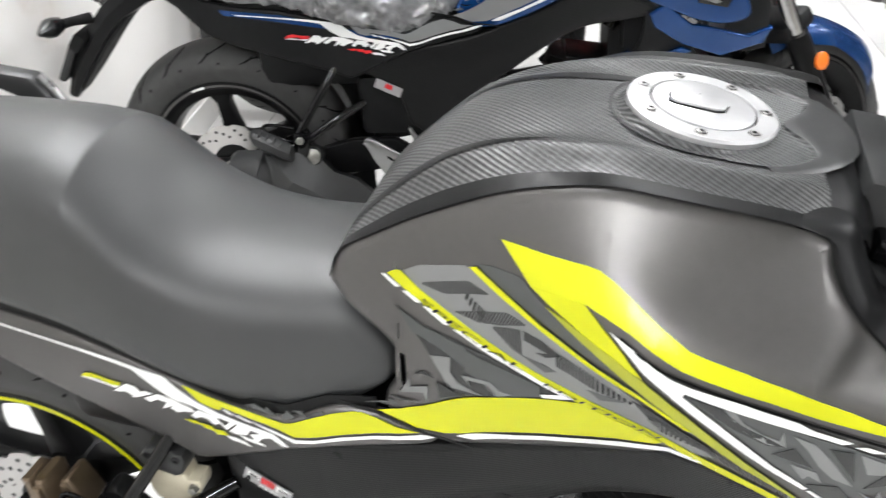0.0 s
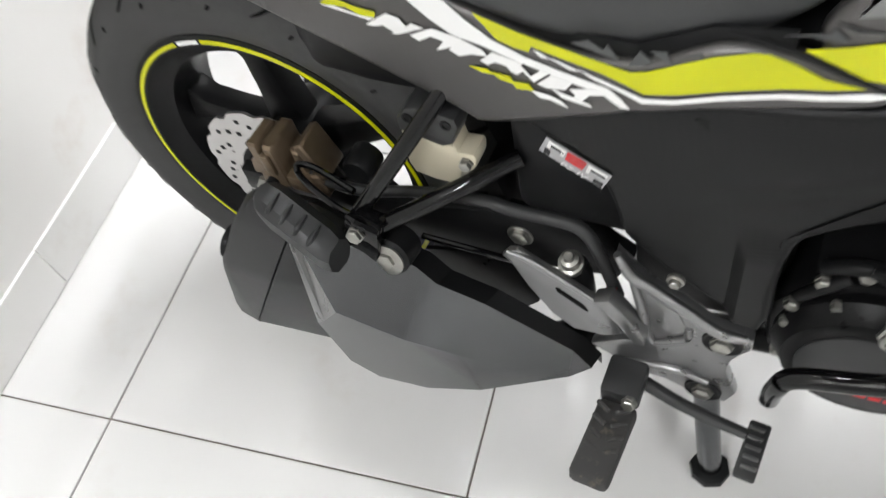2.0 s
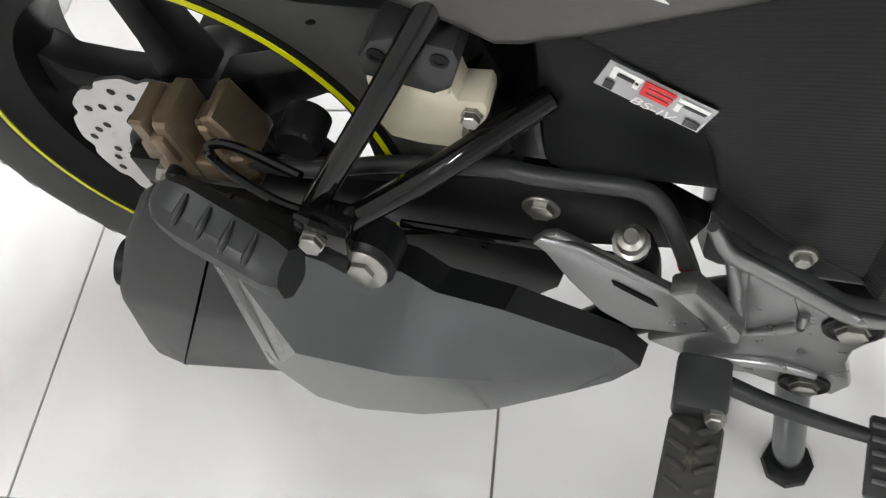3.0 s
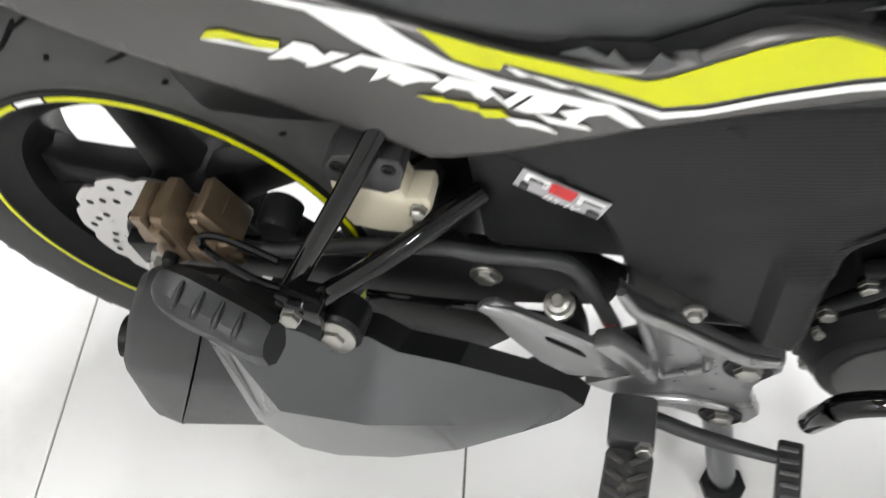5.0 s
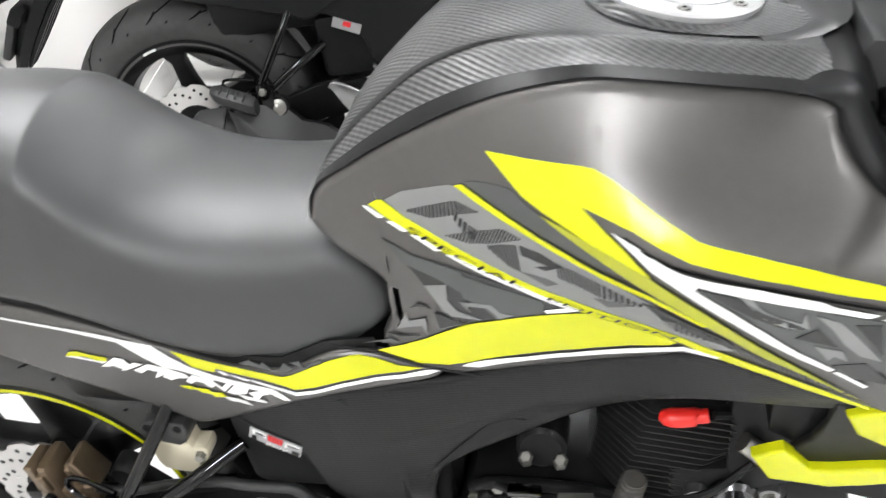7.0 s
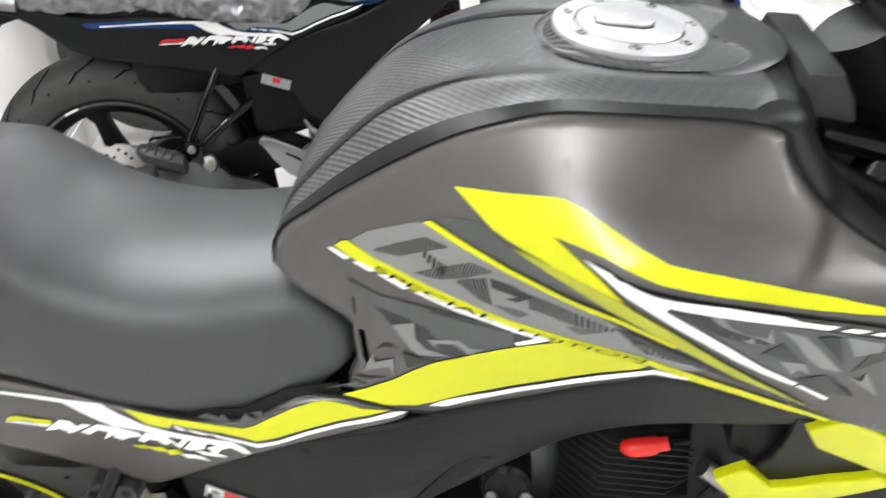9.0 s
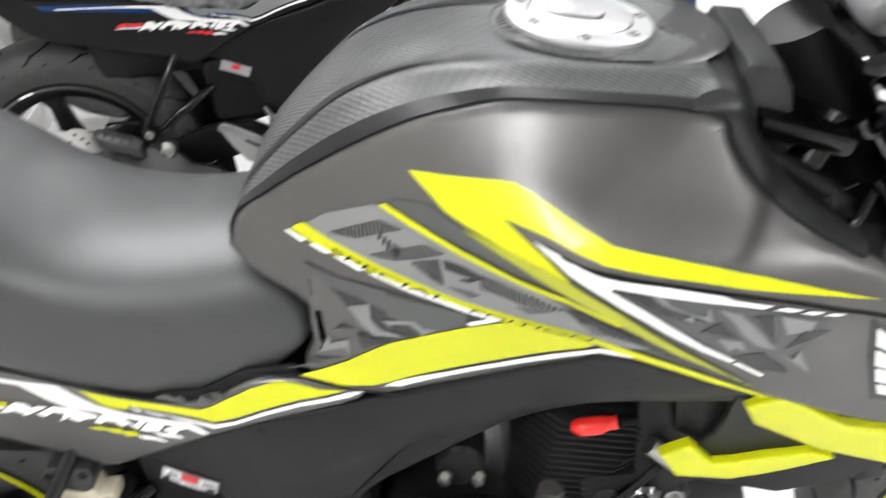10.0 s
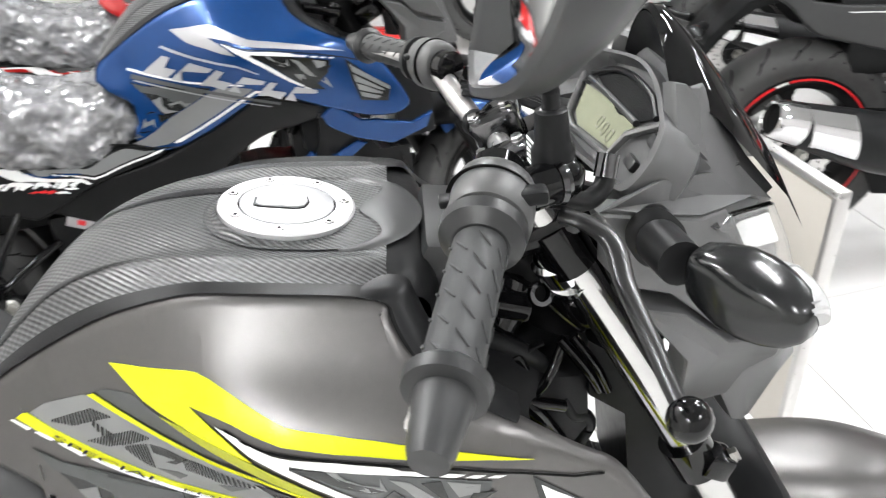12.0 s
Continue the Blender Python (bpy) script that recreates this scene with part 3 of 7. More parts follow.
def facet(points, thick, mat, parent, name, label=""):
    """A flat-faced moulded panel through points, with a folded rim behind it, on both sides of the middle."""
    for s in (1, -1):
        bm = bmesh.new()
        c = sum((Vector(p) for p in points), Vector()) / len(points)
        n = Vector()
        for a, b in zip(points, points[1:] + points[:1]):
            n += (Vector(a) - c).cross(Vector(b) - c)
        n.normalize()
        if n.y > 0:
            n = -n
        rows = []
        for q, d in ((0.02, 0.0), (0.94, 0.0), (0.985, -0.002), (1.0, -0.005), (1.0, -thick)):
            rows.append([(p.x, p.y * s, p.z) for p in (c + (Vector(w) - c) * q + n * d for w in points)])
        part(name, loft(rows, closed=True, caps=True, bm=bm), mat, parent, label)


def motorcycle(m, label, paint, accent, accent2, side_mat, group, stripe, near=True, wrapped=False, big_text=False, steer=0):
    bike = thing("motorcycle", label, "motorcycle", group, m)
    # wheels
    wheel(bike, AXLE, 0.317, 0.150, 0.215, "rear_wheel", stripe, -0.074, 0.112, near)
    wheel(bike, FRONT_AXLE, 0.285, 0.112, 0.215, "front_wheel", stripe, -0.06, 0.13, False)

    # body panels
    for side in (-1, 1):
        fine = 0.012 if near and side < 0 else 0.024
        part("tank_side_panel", skin_patch(TANK_SIDE, 0.003, 0.010, fine, 0.004, side, 3), paint, bike)
        part("tail_side_panel", skin_patch(TAIL_SIDE, 0.002, 0.008, fine, 0.004, side, 3), paint if not wrapped else side_mat, bike)

        def crease(x, z):
            # a raised fold that runs forward and up across the cover
            d = (z - 0.555) - (x - 0.60) * 0.42
            fold = 0.007 / (1 + math.exp(-d / 0.006)) * max(0, min(1, (x - 0.52) / 0.1))
            # a forward facet above the footpeg
            facet_out = 0.010 * max(0, min(1, (x - 0.588) / 0.012)) * max(0, min(1, (0.50 - z) / 0.02))
            return fold + facet_out
        part("lower_side_cover", skin_patch(LOWER_SIDE, -0.010, 0.008, fine, 0.004, side, 3, crease), SIDECARBON, bike, "matte black textured plastic side cover")
        part("lower_shroud", skin_patch(dense([(1.0029, 0.5941), (1.0228, 0.6382), (1.0288, 0.6854), (1.0260, 0.7269), (1.0657, 0.7229), (1.0981, 0.6681), (1.1253, 0.6213), (1.1047, 0.5952), (1.0546, 0.5697), (1.0273, 0.5612)]), -0.008, 0.004, 0.02, 0.004, side), BLACK, bike)
        wing = part("shroud_wing", skin_patch(dense([(1.0355, 0.7171), (1.0510, 0.7300), (1.0679, 0.7399), (1.0980, 0.7150), (1.1282, 0.6898), (1.1628, 0.6848), (1.250, 0.660), (1.300, 0.680), (1.285, 0.640), (1.200, 0.612), (1.1135, 0.6424), (1.0800, 0.6640), (1.0496, 0.6844)]), 0.002, 0.004, 0.02, 0.010, side), accent if near else paint, bike)
        part("wing_lip", skin_patch(dense([(0.9735, 0.5976), (1.0008, 0.6234), (1.0274, 0.5905), (1.0472, 0.5977), (1.0760, 0.6160), (1.1120, 0.6344), (1.1350, 0.6260), (1.1000, 0.5960), (1.0760, 0.5780), (1.0474, 0.5613), (0.9929, 0.5591)]), 0.004, 0.004, 0.02, 0.010, side), accent if near else paint, wing)
    part("side_filler", block((0.62, 0.16, 0.20), pose(0.42, 0, 0.62), 0.03), BLACK, bike)
    part("tank_core", block((0.42, 0.19, 0.24), pose(0.83, 0, 0.84), 0.05), BLACK, bike)

    # tank top
    part("tank_cover", tank_top(-0.885, 0.885, 40), TANKCOVER, bike, "black carbon-print plastic tank cover")
    part("cover_edge", tank_top(-1.0, -0.885, 4), BLACK, bike)
    part("cover_edge", tank_top(0.885, 1.0, 4), BLACK, bike)
    part("cover_band", tank_top(-0.70, -0.58, 4, 0.0012, 0.79), BLACK, bike)
    part("cover_band", tank_top(0.30, 0.42, 4, 0.0012, 0.93), BLACK, bike)
    rows = []
    for x, drop, narrow in ((0.985, 0.0, 0.004), (1.000, 0.0, 0.006), (1.016, 0.0015, 0.010), (1.030, 0.005, 0.016), (1.041, 0.013, 0.024), (1.047, 0.026, 0.030), (1.050, 0.06, 0.034), (1.046, 0.13, 0.036)):
        w = half_width(min(x, 1.02), 0.988) - narrow
        rows.append([(x - 0.25 * abs(u) ** 3 * 0.04, u * w, cover_height(min(x, 1.04), u * w) - drop - 0.002) for u in np.linspace(-1, 1, 29)])
    part("tank_nose", loft(rows), BLACK, bike, "smooth black nose of the tank cover")
    part("nose_box", plate([(1.030, 0.975), (1.040, 0.993), (1.070, 0.988), (1.082, 0.965), (1.090, 0.905), (1.060, 0.872), (1.030, 0.872)], -0.075, 0.075, 0.008), DARKPLASTIC, bike, "dark grey box ahead of the tank")
    for s in (-1, 1):
        # black edge that turns down round the front of the tank panel
        edge = curve([(0.975, 0.9950, 0.004), (0.990, 0.9915, 0.010), (1.002, 0.984, 0.017), (1.006, 0.970, 0.020), (1.0165, 0.951, 0.019), (1.0362, 0.932, 0.015), (1.0619, 0.915, 0.010), (1.100, 0.895, 0.006)], 4)
        rows = []
        for x, z, w in edge:
            y = half_width(x, z)
            rows.append([(x - 0.006, s * (y - 0.004), z - 0.004), (x + 0.1 * w, s * (y + 0.001), z + 0.05 * w), (x + 0.5 * w, s * (y - 0.003), z + 0.30 * w), (x + 0.9 * w, s * (y - 0.014), z + 0.45 * w), (x + w, s * (y - 0.035), z + 0.42 * w)])
        part("tank_trim", loft(rows), BLACK, bike)
    tilt = radians(11)
    cap_at, ax = Vector((0.902, 0.0, 1.0135)), Vector((math.sin(tilt), 0, math.cos(tilt)))
    flat = Matrix.Translation(cap_at) @ Matrix.Rotation(tilt, 4, "Y")
    # woven bowl round the cap, drawn out to a blunt point ahead of it, and the smooth beak that closes it
    def bowl_edge(a):
        w = abs(math.atan2(math.sin(a), math.cos(a)))
        rise = max(0.0, 1 - abs(w - 0.56) / (0.5 if w < 0.56 else 1.0))
        reach = 0.083 + 0.027 * rise * rise * (3 - 2 * rise) - 0.011 * max(0.0, 1 - w / 0.5)
        return 0.902 + reach * math.cos(a), reach * math.sin(a)
    rows = []
    for q in (0.0, 0.2, 0.5, 0.8, 1.0):
        row = []
        for k in range(120):
            a = 2 * math.pi * k / 120
            inner = flat @ Vector((0.070 * math.cos(a), 0.070 * math.sin(a), 0.0))
            ox, oy = bowl_edge(a)
            p = inner.lerp(Vector((ox, oy, cover_height(ox, oy) + 0.0025)), q)
            p.z -= 0.005 * math.sin(math.pi * q)
            row.append(tuple(p))
        rows.append(row)
    part("cap_bowl", loft(rows, closed=True), TANKCOVER, bike)
    rows = []
    for q, lift in ((0.0, 0.0026), (0.15, 0.0032), (0.6, 0.0022), (0.9, 0.0010), (1.0, 0.0002)):
        row = []
        for a in np.linspace(-1.0, 1.0, 41):
            ix, iy = bowl_edge(a)
            far = 0.130 * math.cos(a) ** 0.4 + 0.006
            ox, oy = 0.902 + far * math.cos(a), far * math.sin(a)
            x, y = ix + (ox - ix) * q, iy + (oy - iy) * q
            row.append((x, y, cover_height(min(x, 1.04), y) + lift))
        rows.append(row)
    part("cap_beak", loft(rows), DARKPLASTIC, bike, "smooth dark grey lip ahead of the fuel cap")
    cap = part("fuel_cap", lathe([(-0.008, 0.069), (0.004, 0.069), (0.0062, 0.0665), (0.0062, 0.0495), (0.0020, 0.0490), (0.0020, 0.0475), (0.0066, 0.0470), (0.0078, 0.0445), (0.0080, 0.001)], 72, cap_at, ax), CAPSTEEL, bike, "round silver fuel cap")
    part("cap_groove", lathe([(0.0021, 0.0494), (0.0034, 0.0492), (0.0034, 0.0474), (0.0021, 0.0472)], 72, cap_at, ax, closed=True), SLOT, cap)
    key = [(-0.030, -0.012), (-0.024, -0.015), (0.010, -0.015), (0.018, -0.011), (0.021, 0.0), (0.018, 0.011), (0.010, 0.015), (-0.004, 0.015), (-0.004, 0.008), (-0.024, 0.008), (-0.030, 0.004)]
    part("key_flap_gap", plate([(x * 1.08, z * 1.12) for x, z in key], -0.0086, -0.0079, 0, 0, None, flat @ Matrix.Rotation(radians(-90), 4, "X")), MATBLACK, cap)
    part("key_flap", plate(key, -0.0112, -0.008, 0.001, 0, None, flat @ Matrix.Rotation(radians(-90), 4, "X")), CAPSTEEL, cap)
    if near:
        for k in range(7):
            a = 2 * math.pi * k / 7 + 0.2
            p = flat @ Vector((0.0578 * math.cos(a), 0.0578 * math.sin(a), 0.0062))
            s = part("cap_screw", lathe([(0.0, 0.0062), (0.0006, 0.0060), (0.0006, 0.0046), (-0.001, 0.0044), (0.0016, 0.0040), (0.0018, 0.0024), (0.0002, 0.0022)], 18, p, ax), STEEL, cap)
            part("screw_recess", lathe([(0.0003, 0.0050), (0.0008, 0.0049), (0.0008, 0.0040), (0.0003, 0.0039)], 18, p, ax, closed=True), SLOT, s)
            part("screw_socket", lathe([(0.0015, 0.0023), (0.0019, 0.0021)], 6, p, ax), SLOT, s)

    # seat
    if wrapped:
        bm = seat_mesh()
        bmesh.ops.subdivide_edges(bm, edges=bm.edges[:], cuts=1, use_grid_fill=True)
        for v in bm.verts:
            q = (0.35 - abs(noise.noise(v.co * 17))) * 0.022 + (0.3 - abs(noise.noise(v.co * 46))) * 0.012
            v.co += v.normal * (q + 0.006)
        part("seat", bm, WRAP, bike, "seat under crumpled clear plastic wrap")
    else:
        part("seat", seat_mesh(), VINYL, bike, "black vinyl dual seat")
    part("seat_gap", skin_patch(dense(band([(0.60, 0.706), (0.548, 0.704), (0.495, 0.683), (0.420, 0.685), (0.325, 0.710), (0.193, 0.742), (0.068, 0.756)], 0.022)), -0.006, 0, 0.02, 0.002), BLACK, bike)

    # tail
    part("grab_rail", sweep([(-0.07, -0.094, 0.795), (-0.15, -0.096, 0.822), (-0.24, -0.088, 0.858), (-0.285, -0.05, 0.885), (-0.295, 0.0, 0.892)], [0.011, 0.013, 0.012, 0.011, 0.010], 12, 6, 1.4), ALLOY, bike, "satin silver grab rail")
    part("grab_rail", sweep([(-0.07, 0.094, 0.795), (-0.15, 0.096, 0.822), (-0.24, 0.088, 0.858), (-0.285, 0.05, 0.885), (-0.295, 0.0, 0.892)], [0.011, 0.013, 0.012, 0.011, 0.010], 12, 6, 1.4), ALLOY, bike)
    if near:
        rail = part("grab_rail", plate([(-0.135, 0.973), (-0.015, 0.967), (0.062, 0.958), (0.075, 0.945), (0.104, 0.905), (0.118, 0.800), (0.096, 0.800), (0.086, 0.905), (0.050, 0.925), (-0.020, 0.950), (-0.080, 0.958), (-0.105, 0.955)], 0.106, 0.134, 0.004), DARKPLASTIC, bike, "flat dark grey grab handle")
        part("rail_end", sweep([(0.070, 0.120, 0.956), (0.090, 0.120, 0.930), (0.103, 0.120, 0.905)], 0.006, 10), ALLOY, rail)
    part("tail_light", block((0.06, 0.09, 0.035), pose(-0.255, 0, 0.83, 0, -14, 0), 0.012), RED, bike, "dark red tail light")
    rows = []
    for x, z, w, t in ((-0.10, 0.745, 0.050, 0.050), (-0.17, 0.735, 0.060, 0.060), (-0.235, 0.700, 0.072, 0.045), (-0.275, 0.665, 0.070, 0.040), (-0.33, 0.60, 0.066, 0.034), (-0.375, 0.545, 0.052, 0.028), (-0.418, 0.490, 0.016, 0.018)):
        rows.append([(x + t * 0.5, -w * 0.8, z + t * 0.2), (x - t * 0.1, -w, z + t * 0.5), (x - t * 0.6, -w * 0.7, z + t * 0.8), (x - t * 0.7, 0, z + t * 0.95), (x - t * 0.6, w * 0.7, z + t * 0.8), (x - t * 0.1, w, z + t * 0.5), (x + t * 0.5, w * 0.8, z + t * 0.2), (x + t * 0.35, 0, z)])
    fender = part("rear_fender", loft(rows, closed=True, caps=True), BLACK, bike, "faceted black plastic rear fender")
    for y in (-0.042, -0.014, 0.014, 0.042):
        part("fender_rib", sweep([(-0.20, y, 0.715), (-0.265, y, 0.655), (-0.32, y * 0.95, 0.592), (-0.385, y * 0.5, 0.515)], [0.006, 0.010, 0.009, 0.003], 6), BLACK, fender)
    part("plate_bracket", block((0.03, 0.19, 0.045), pose(-0.325, 0, 0.665, 0, 40, 0), 0.006), BLACK, fender)
    part("plate_bracket", block((0.02, 0.12, 0.10), pose(-0.385, 0, 0.60, 0, 32, 0), 0.006), DARKPLASTIC, fender)
    for s in (-1, 1):
        stalk = part("rear_indicator", sweep([(-0.29, s * 0.05, 0.715), (-0.32, s * 0.09, 0.72), (-0.335, s * 0.12, 0.722)], [0.014, 0.011, 0.013], 10), BLACK, bike)
        part("indicator_lens", sweep([(-0.340, s * 0.115, 0.722), (-0.345, s * 0.15, 0.724), (-0.350, s * 0.19, 0.724)], [0.019, 0.023, 0.006], 12), SMOKE, stalk)

    # swingarm, brake, pegs
    for s in (-1, 1):
        part("swingarm", plate([(-0.045, 0.338), (-0.045, 0.298), (0.10, 0.292), (0.24, 0.285), (0.36, 0.292), (0.47, 0.312), (0.485, 0.352), (0.44, 0.383), (0.33, 0.385), (0.23, 0.358), (0.10, 0.345)], s * 0.098, s * 0.072, 0.006), MATBLACK, bike)
    # dark plate added to close the bright gap under the swingarm
    part("swingarm_gap_plate", plate([(0.206, 0.243), (0.373, 0.298), (0.372, 0.237), (0.36, 0.186), (0.324, 0.144), (0.243, 0.155)], -0.085, -0.078, 0.002), MATBLACK, bike)
    part("axle_nut", lathe([(0, 0.022), (0.006, 0.022), (0.007, 0.015), (0.02, 0.014), (0.021, 0.012)], 6, (0, -0.098, 0.317), (0, -1, 0)), ZINC, bike)
    part("mudflap", loft([[(x, y, z) for y in np.linspace(-0.075, 0.075, 7)] for x, z in ((0.36, 0.33), (0.345, 0.44), (0.315, 0.52), (0.26, 0.585))]), BLACK, bike)
    part("engine_cradle", block((0.16, 0.18, 0.26), pose(0.56, 0, 0.40), 0.02), MATBLACK, bike)
    part("inner_fender", loft([[(0.317 * 1.09 * math.cos(a), y, 0.317 + 0.317 * 1.09 * math.sin(a)) for y in np.linspace(-0.085, 0.085, 7)] for a in np.linspace(radians(-5), radians(22), 8)]), BLACK, bike)
    part("underseat_box", block((0.24, 0.20, 0.16), pose(0.475, 0, 0.475), 0.02), BLACK, bike)
    if near:
        rear_brake(bike)
    pillion_peg(bike, near)
    rider_peg(bike, near)
    if near or wrapped:
        exhaust(bike, None if near else DARKPLASTIC)
    else:
        line_ = [Vector((-0.135, -0.245, 0.492)), Vector((-0.08, -0.24, 0.472)), Vector((0.02, -0.235, 0.435)), Vector((0.16, -0.23, 0.385)), Vector((0.34, -0.21, 0.325)), Vector((0.44, -0.19, 0.285))]
        can = part("silencer", sweep(line_, [0.052, 0.060, 0.072, 0.084, 0.076, 0.030], 28, 4), BLACK, bike, "large black silencer")
        axis = line_[0] - line_[2]
        tip = part("exhaust_tip", lathe([(-0.050, 0.060), (0.0, 0.056), (0.030, 0.050), (0.034, 0.046), (0.030, 0.040), (0.0, 0.036)], 40, line_[0], axis), CHROME, can, "chrome exhaust tip")
        part("tip_bore", lathe([(-0.01, 0.036), (0.016, 0.036), (0.016, 0.001)], 28, line_[0], axis), SLOT, tip)
        part("silencer_shield", loft([[tuple(line_[2].lerp(line_[1], f) + Vector((0, -math.cos(a) * r, math.sin(a) * r))) for a in np.linspace(-0.9, 1.1, 13)] for f, r in ((-0.35, 0.079), (0.2, 0.072), (0.9, 0.064))]), CHROME, can, "bright chrome heat shield")
    engine(bike, near)
    front_end(bike, paint, accent, near)
    graphics(bike, paint, accent, accent2, near, big_text)
    if steer:
        turn = Matrix.Translation((1.10, 0, 1.0)) @ Matrix.Rotation(radians(steer), 4, Vector((-0.41, 0, 0.91))) @ Matrix.Translation((-1.10, 0, -1.0))
        for ob in bike.children:
            if ob.name.split(".")[0] in ("front_wheel", "fork_leg", "front_mudguard", "mudguard_brace", "fork_reflector"):
                ob.matrix_local = turn @ ob.matrix_local
    # centre stand leg
    part("stand_leg", sweep([(0.575, -0.10, 0.22), (0.595, -0.130, 0.10), (0.612, -0.148, -0.005)], 0.016, 12), SATIN, bike)
    part("stand_foot", lathe([(-0.012, 0.024), (-0.010, 0.027), (0.0, 0.026), (0.003, 0.020)], 8, (0.613, -0.150, -0.006), (0, 0, 1)), BLACK, bike)
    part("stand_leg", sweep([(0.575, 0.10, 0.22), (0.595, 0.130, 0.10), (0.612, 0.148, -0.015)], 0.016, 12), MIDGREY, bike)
    return bike


def rear_brake(bike):
    q = pose(0.078, -0.104, 0.412, 0, -14, 0) @ Matrix.Diagonal((0.74, 0.9, 0.95, 1))
    bm = block((0.042, 0.044, 0.080), q @ pose(-0.034, 0, 0), 0.003, seg=1)
    cal = part("brake_caliper", bm, BRONZE, bike, "bronze-coloured rear brake caliper")
    part("caliper_rib", block((0.022, 0.058, 0.074), q @ pose(-0.012, -0.006, 0.008, 0, 12, 0), 0.004, seg=1), BRONZE, cal)
    part("caliper_step", block((0.020, 0.050, 0.040), q @ pose(-0.040, -0.008, 0.028, 0, 12, 0), 0.003, seg=1), BRONZE, cal)
    part("caliper_bridge", block((0.060, 0.030, 0.046), q @ pose(0.028, 0.006, -0.006), 0.004, seg=1), BRONZE, cal)
    part("caliper_rib", block((0.018, 0.048, 0.062), q @ pose(0.050, 0, 0.006, 0, -10, 0), 0.003, seg=1), BRONZE, cal)
    part("caliper_rib", block((0.016, 0.042, 0.050), q @ pose(0.024, -0.002, 0.000, 0, 14, 0), 0.003, seg=1), BRONZE, cal)
    part("caliper_pin", block((0.050, 0.016, 0.016), q @ pose(0.028, -0.018, -0.022, 0, 0, 0), 0.003, seg=1), BRONZE, cal)
    part("caliper_step", block((0.040, 0.020, 0.026), q @ pose(0.012, -0.026, -0.022, 0, 12, 0), 0.004), BRONZE, cal)
    part("caliper_step", block((0.018, 0.016, 0.034), q @ pose(-0.020, -0.033, 0.016, 0, 12, 0), 0.004), BRONZE, cal)
    part("caliper_lug", lathe([(-0.008, 0.017), (0.008, 0.017), (0.010, 0.014)], 24, q @ Vector((-0.046, -0.020, -0.020)), (0, -1, 0)), BRONZE, cal)
    part("caliper_lug", lathe([(-0.008, 0.016), (0.008, 0.016), (0.010, 0.013)], 24, q @ Vector((0.030, -0.014, -0.040)), (0, -1, 0)), BRONZE, cal)
    part("pad_slot", block((0.016, 0.010, 0.034), q @ pose(-0.050, -0.022, 0.026), 0.002), SLOT, cal)
    part("caliper_bracket", plate([(-0.02, 0.36), (0.02, 0.40), (0.10, 0.385), (0.05, 0.335), (0.0, 0.30), (-0.025, 0.32)], -0.095, -0.080, 0.003), BRONZE, cal)
    part("bleed_screw", lathe([(0, 0.008), (0.012, 0.008), (0.014, 0.006), (0.022, 0.005)], 14, q @ Vector((-0.046, -0.028, -0.020)), (0, -1, 0)), BLACK, cal)
    bolt(cal, q @ Vector((0.030, -0.024, -0.040)), (0, -1, 0), 0.006, BRONZE)
    part("wheel_sensor", lathe([(0, 0.02), (0.03, 0.02), (0.034, 0.017)], 20, (0.155, -0.07, 0.40), (0, -1, 0)), BLACK, bike)
    # hose from the caliper along the swingarm to the master cylinder
    part("brake_hose", sweep([(0.10, -0.12, 0.40), (0.16, -0.115, 0.385), (0.24, -0.112, 0.405), (0.330, -0.125, 0.437), (0.364, -0.128, 0.438), (0.404, -0.130, 0.441), (0.433, -0.130, 0.440), (0.449, -0.130, 0.425), (0.461, -0.130, 0.393), (0.475, -0.131, 0.347), (0.479, -0.131, 0.332)], 0.0072, 12), DARKPLASTIC, bike, "thick dark grey rubber brake hose")
    part("hose_mark", lathe([(-0.0015, 0.0075), (0.0015, 0.0075)], 14, (0.4735, -0.131, 0.350), (0.3, 0, -0.95)), REDDECAL, bike)
    part("chain_adjuster", sweep([(-0.03, -0.10, 0.30), (0.02, -0.11, 0.29)], 0.006, 8), ZINC, bike)
    # fluid reservoir
    res = part("brake_reservoir", plate([(0.256, 0.530), (0.302, 0.517), (0.313, 0.525), (0.316, 0.511), (0.333, 0.512), (0.334, 0.498), (0.327, 0.485), (0.316, 0.483), (0.313, 0.465), (0.306, 0.458), (0.259, 0.463), (0.254, 0.494), (0.254, 0.517)], -0.128, -0.098, 0.004, 2), MILKY, bike, "milky brake fluid reservoir with black lid")
    lid = part("reservoir_lid", plate([(0.256, 0.546), (0.268, 0.562), (0.290, 0.567), (0.321, 0.560), (0.323, 0.549), (0.314, 0.525), (0.302, 0.518), (0.256, 0.530)], -0.131, -0.096, 0.003), DARKPLASTIC, res)
    for x, z in ((0.270, 0.551), (0.311, 0.551)):
        part("lid_screw", lathe([(0, 0.006), (0.001, 0.006), (0.001, 0.0035), (-0.001, 0.003), (-0.001, 0.001)], 16, (x, -0.1312, z), (0, -1, 0)), BLACK, lid)
    bolt(res, (0.324, -0.129, 0.499), (0, -1, 0), 0.0065, ZINC)
    # master cylinder and its switch
    part("master_cylinder", sweep([(0.436, -0.137, 0.384), (0.440, -0.138, 0.355), (0.446, -0.14, 0.30)], [0.012, 0.015, 0.012], 14), MATBLACK, bike)
    part("brake_light_switch", lathe([(0, 0.014), (0.01, 0.014), (0.011, 0.011), (0.022, 0.010), (0.024, 0.006), (0.03, 0.005)], 12, (0.432, -0.140, 0.382), (0, -0.3, 1)), ZINC, bike)
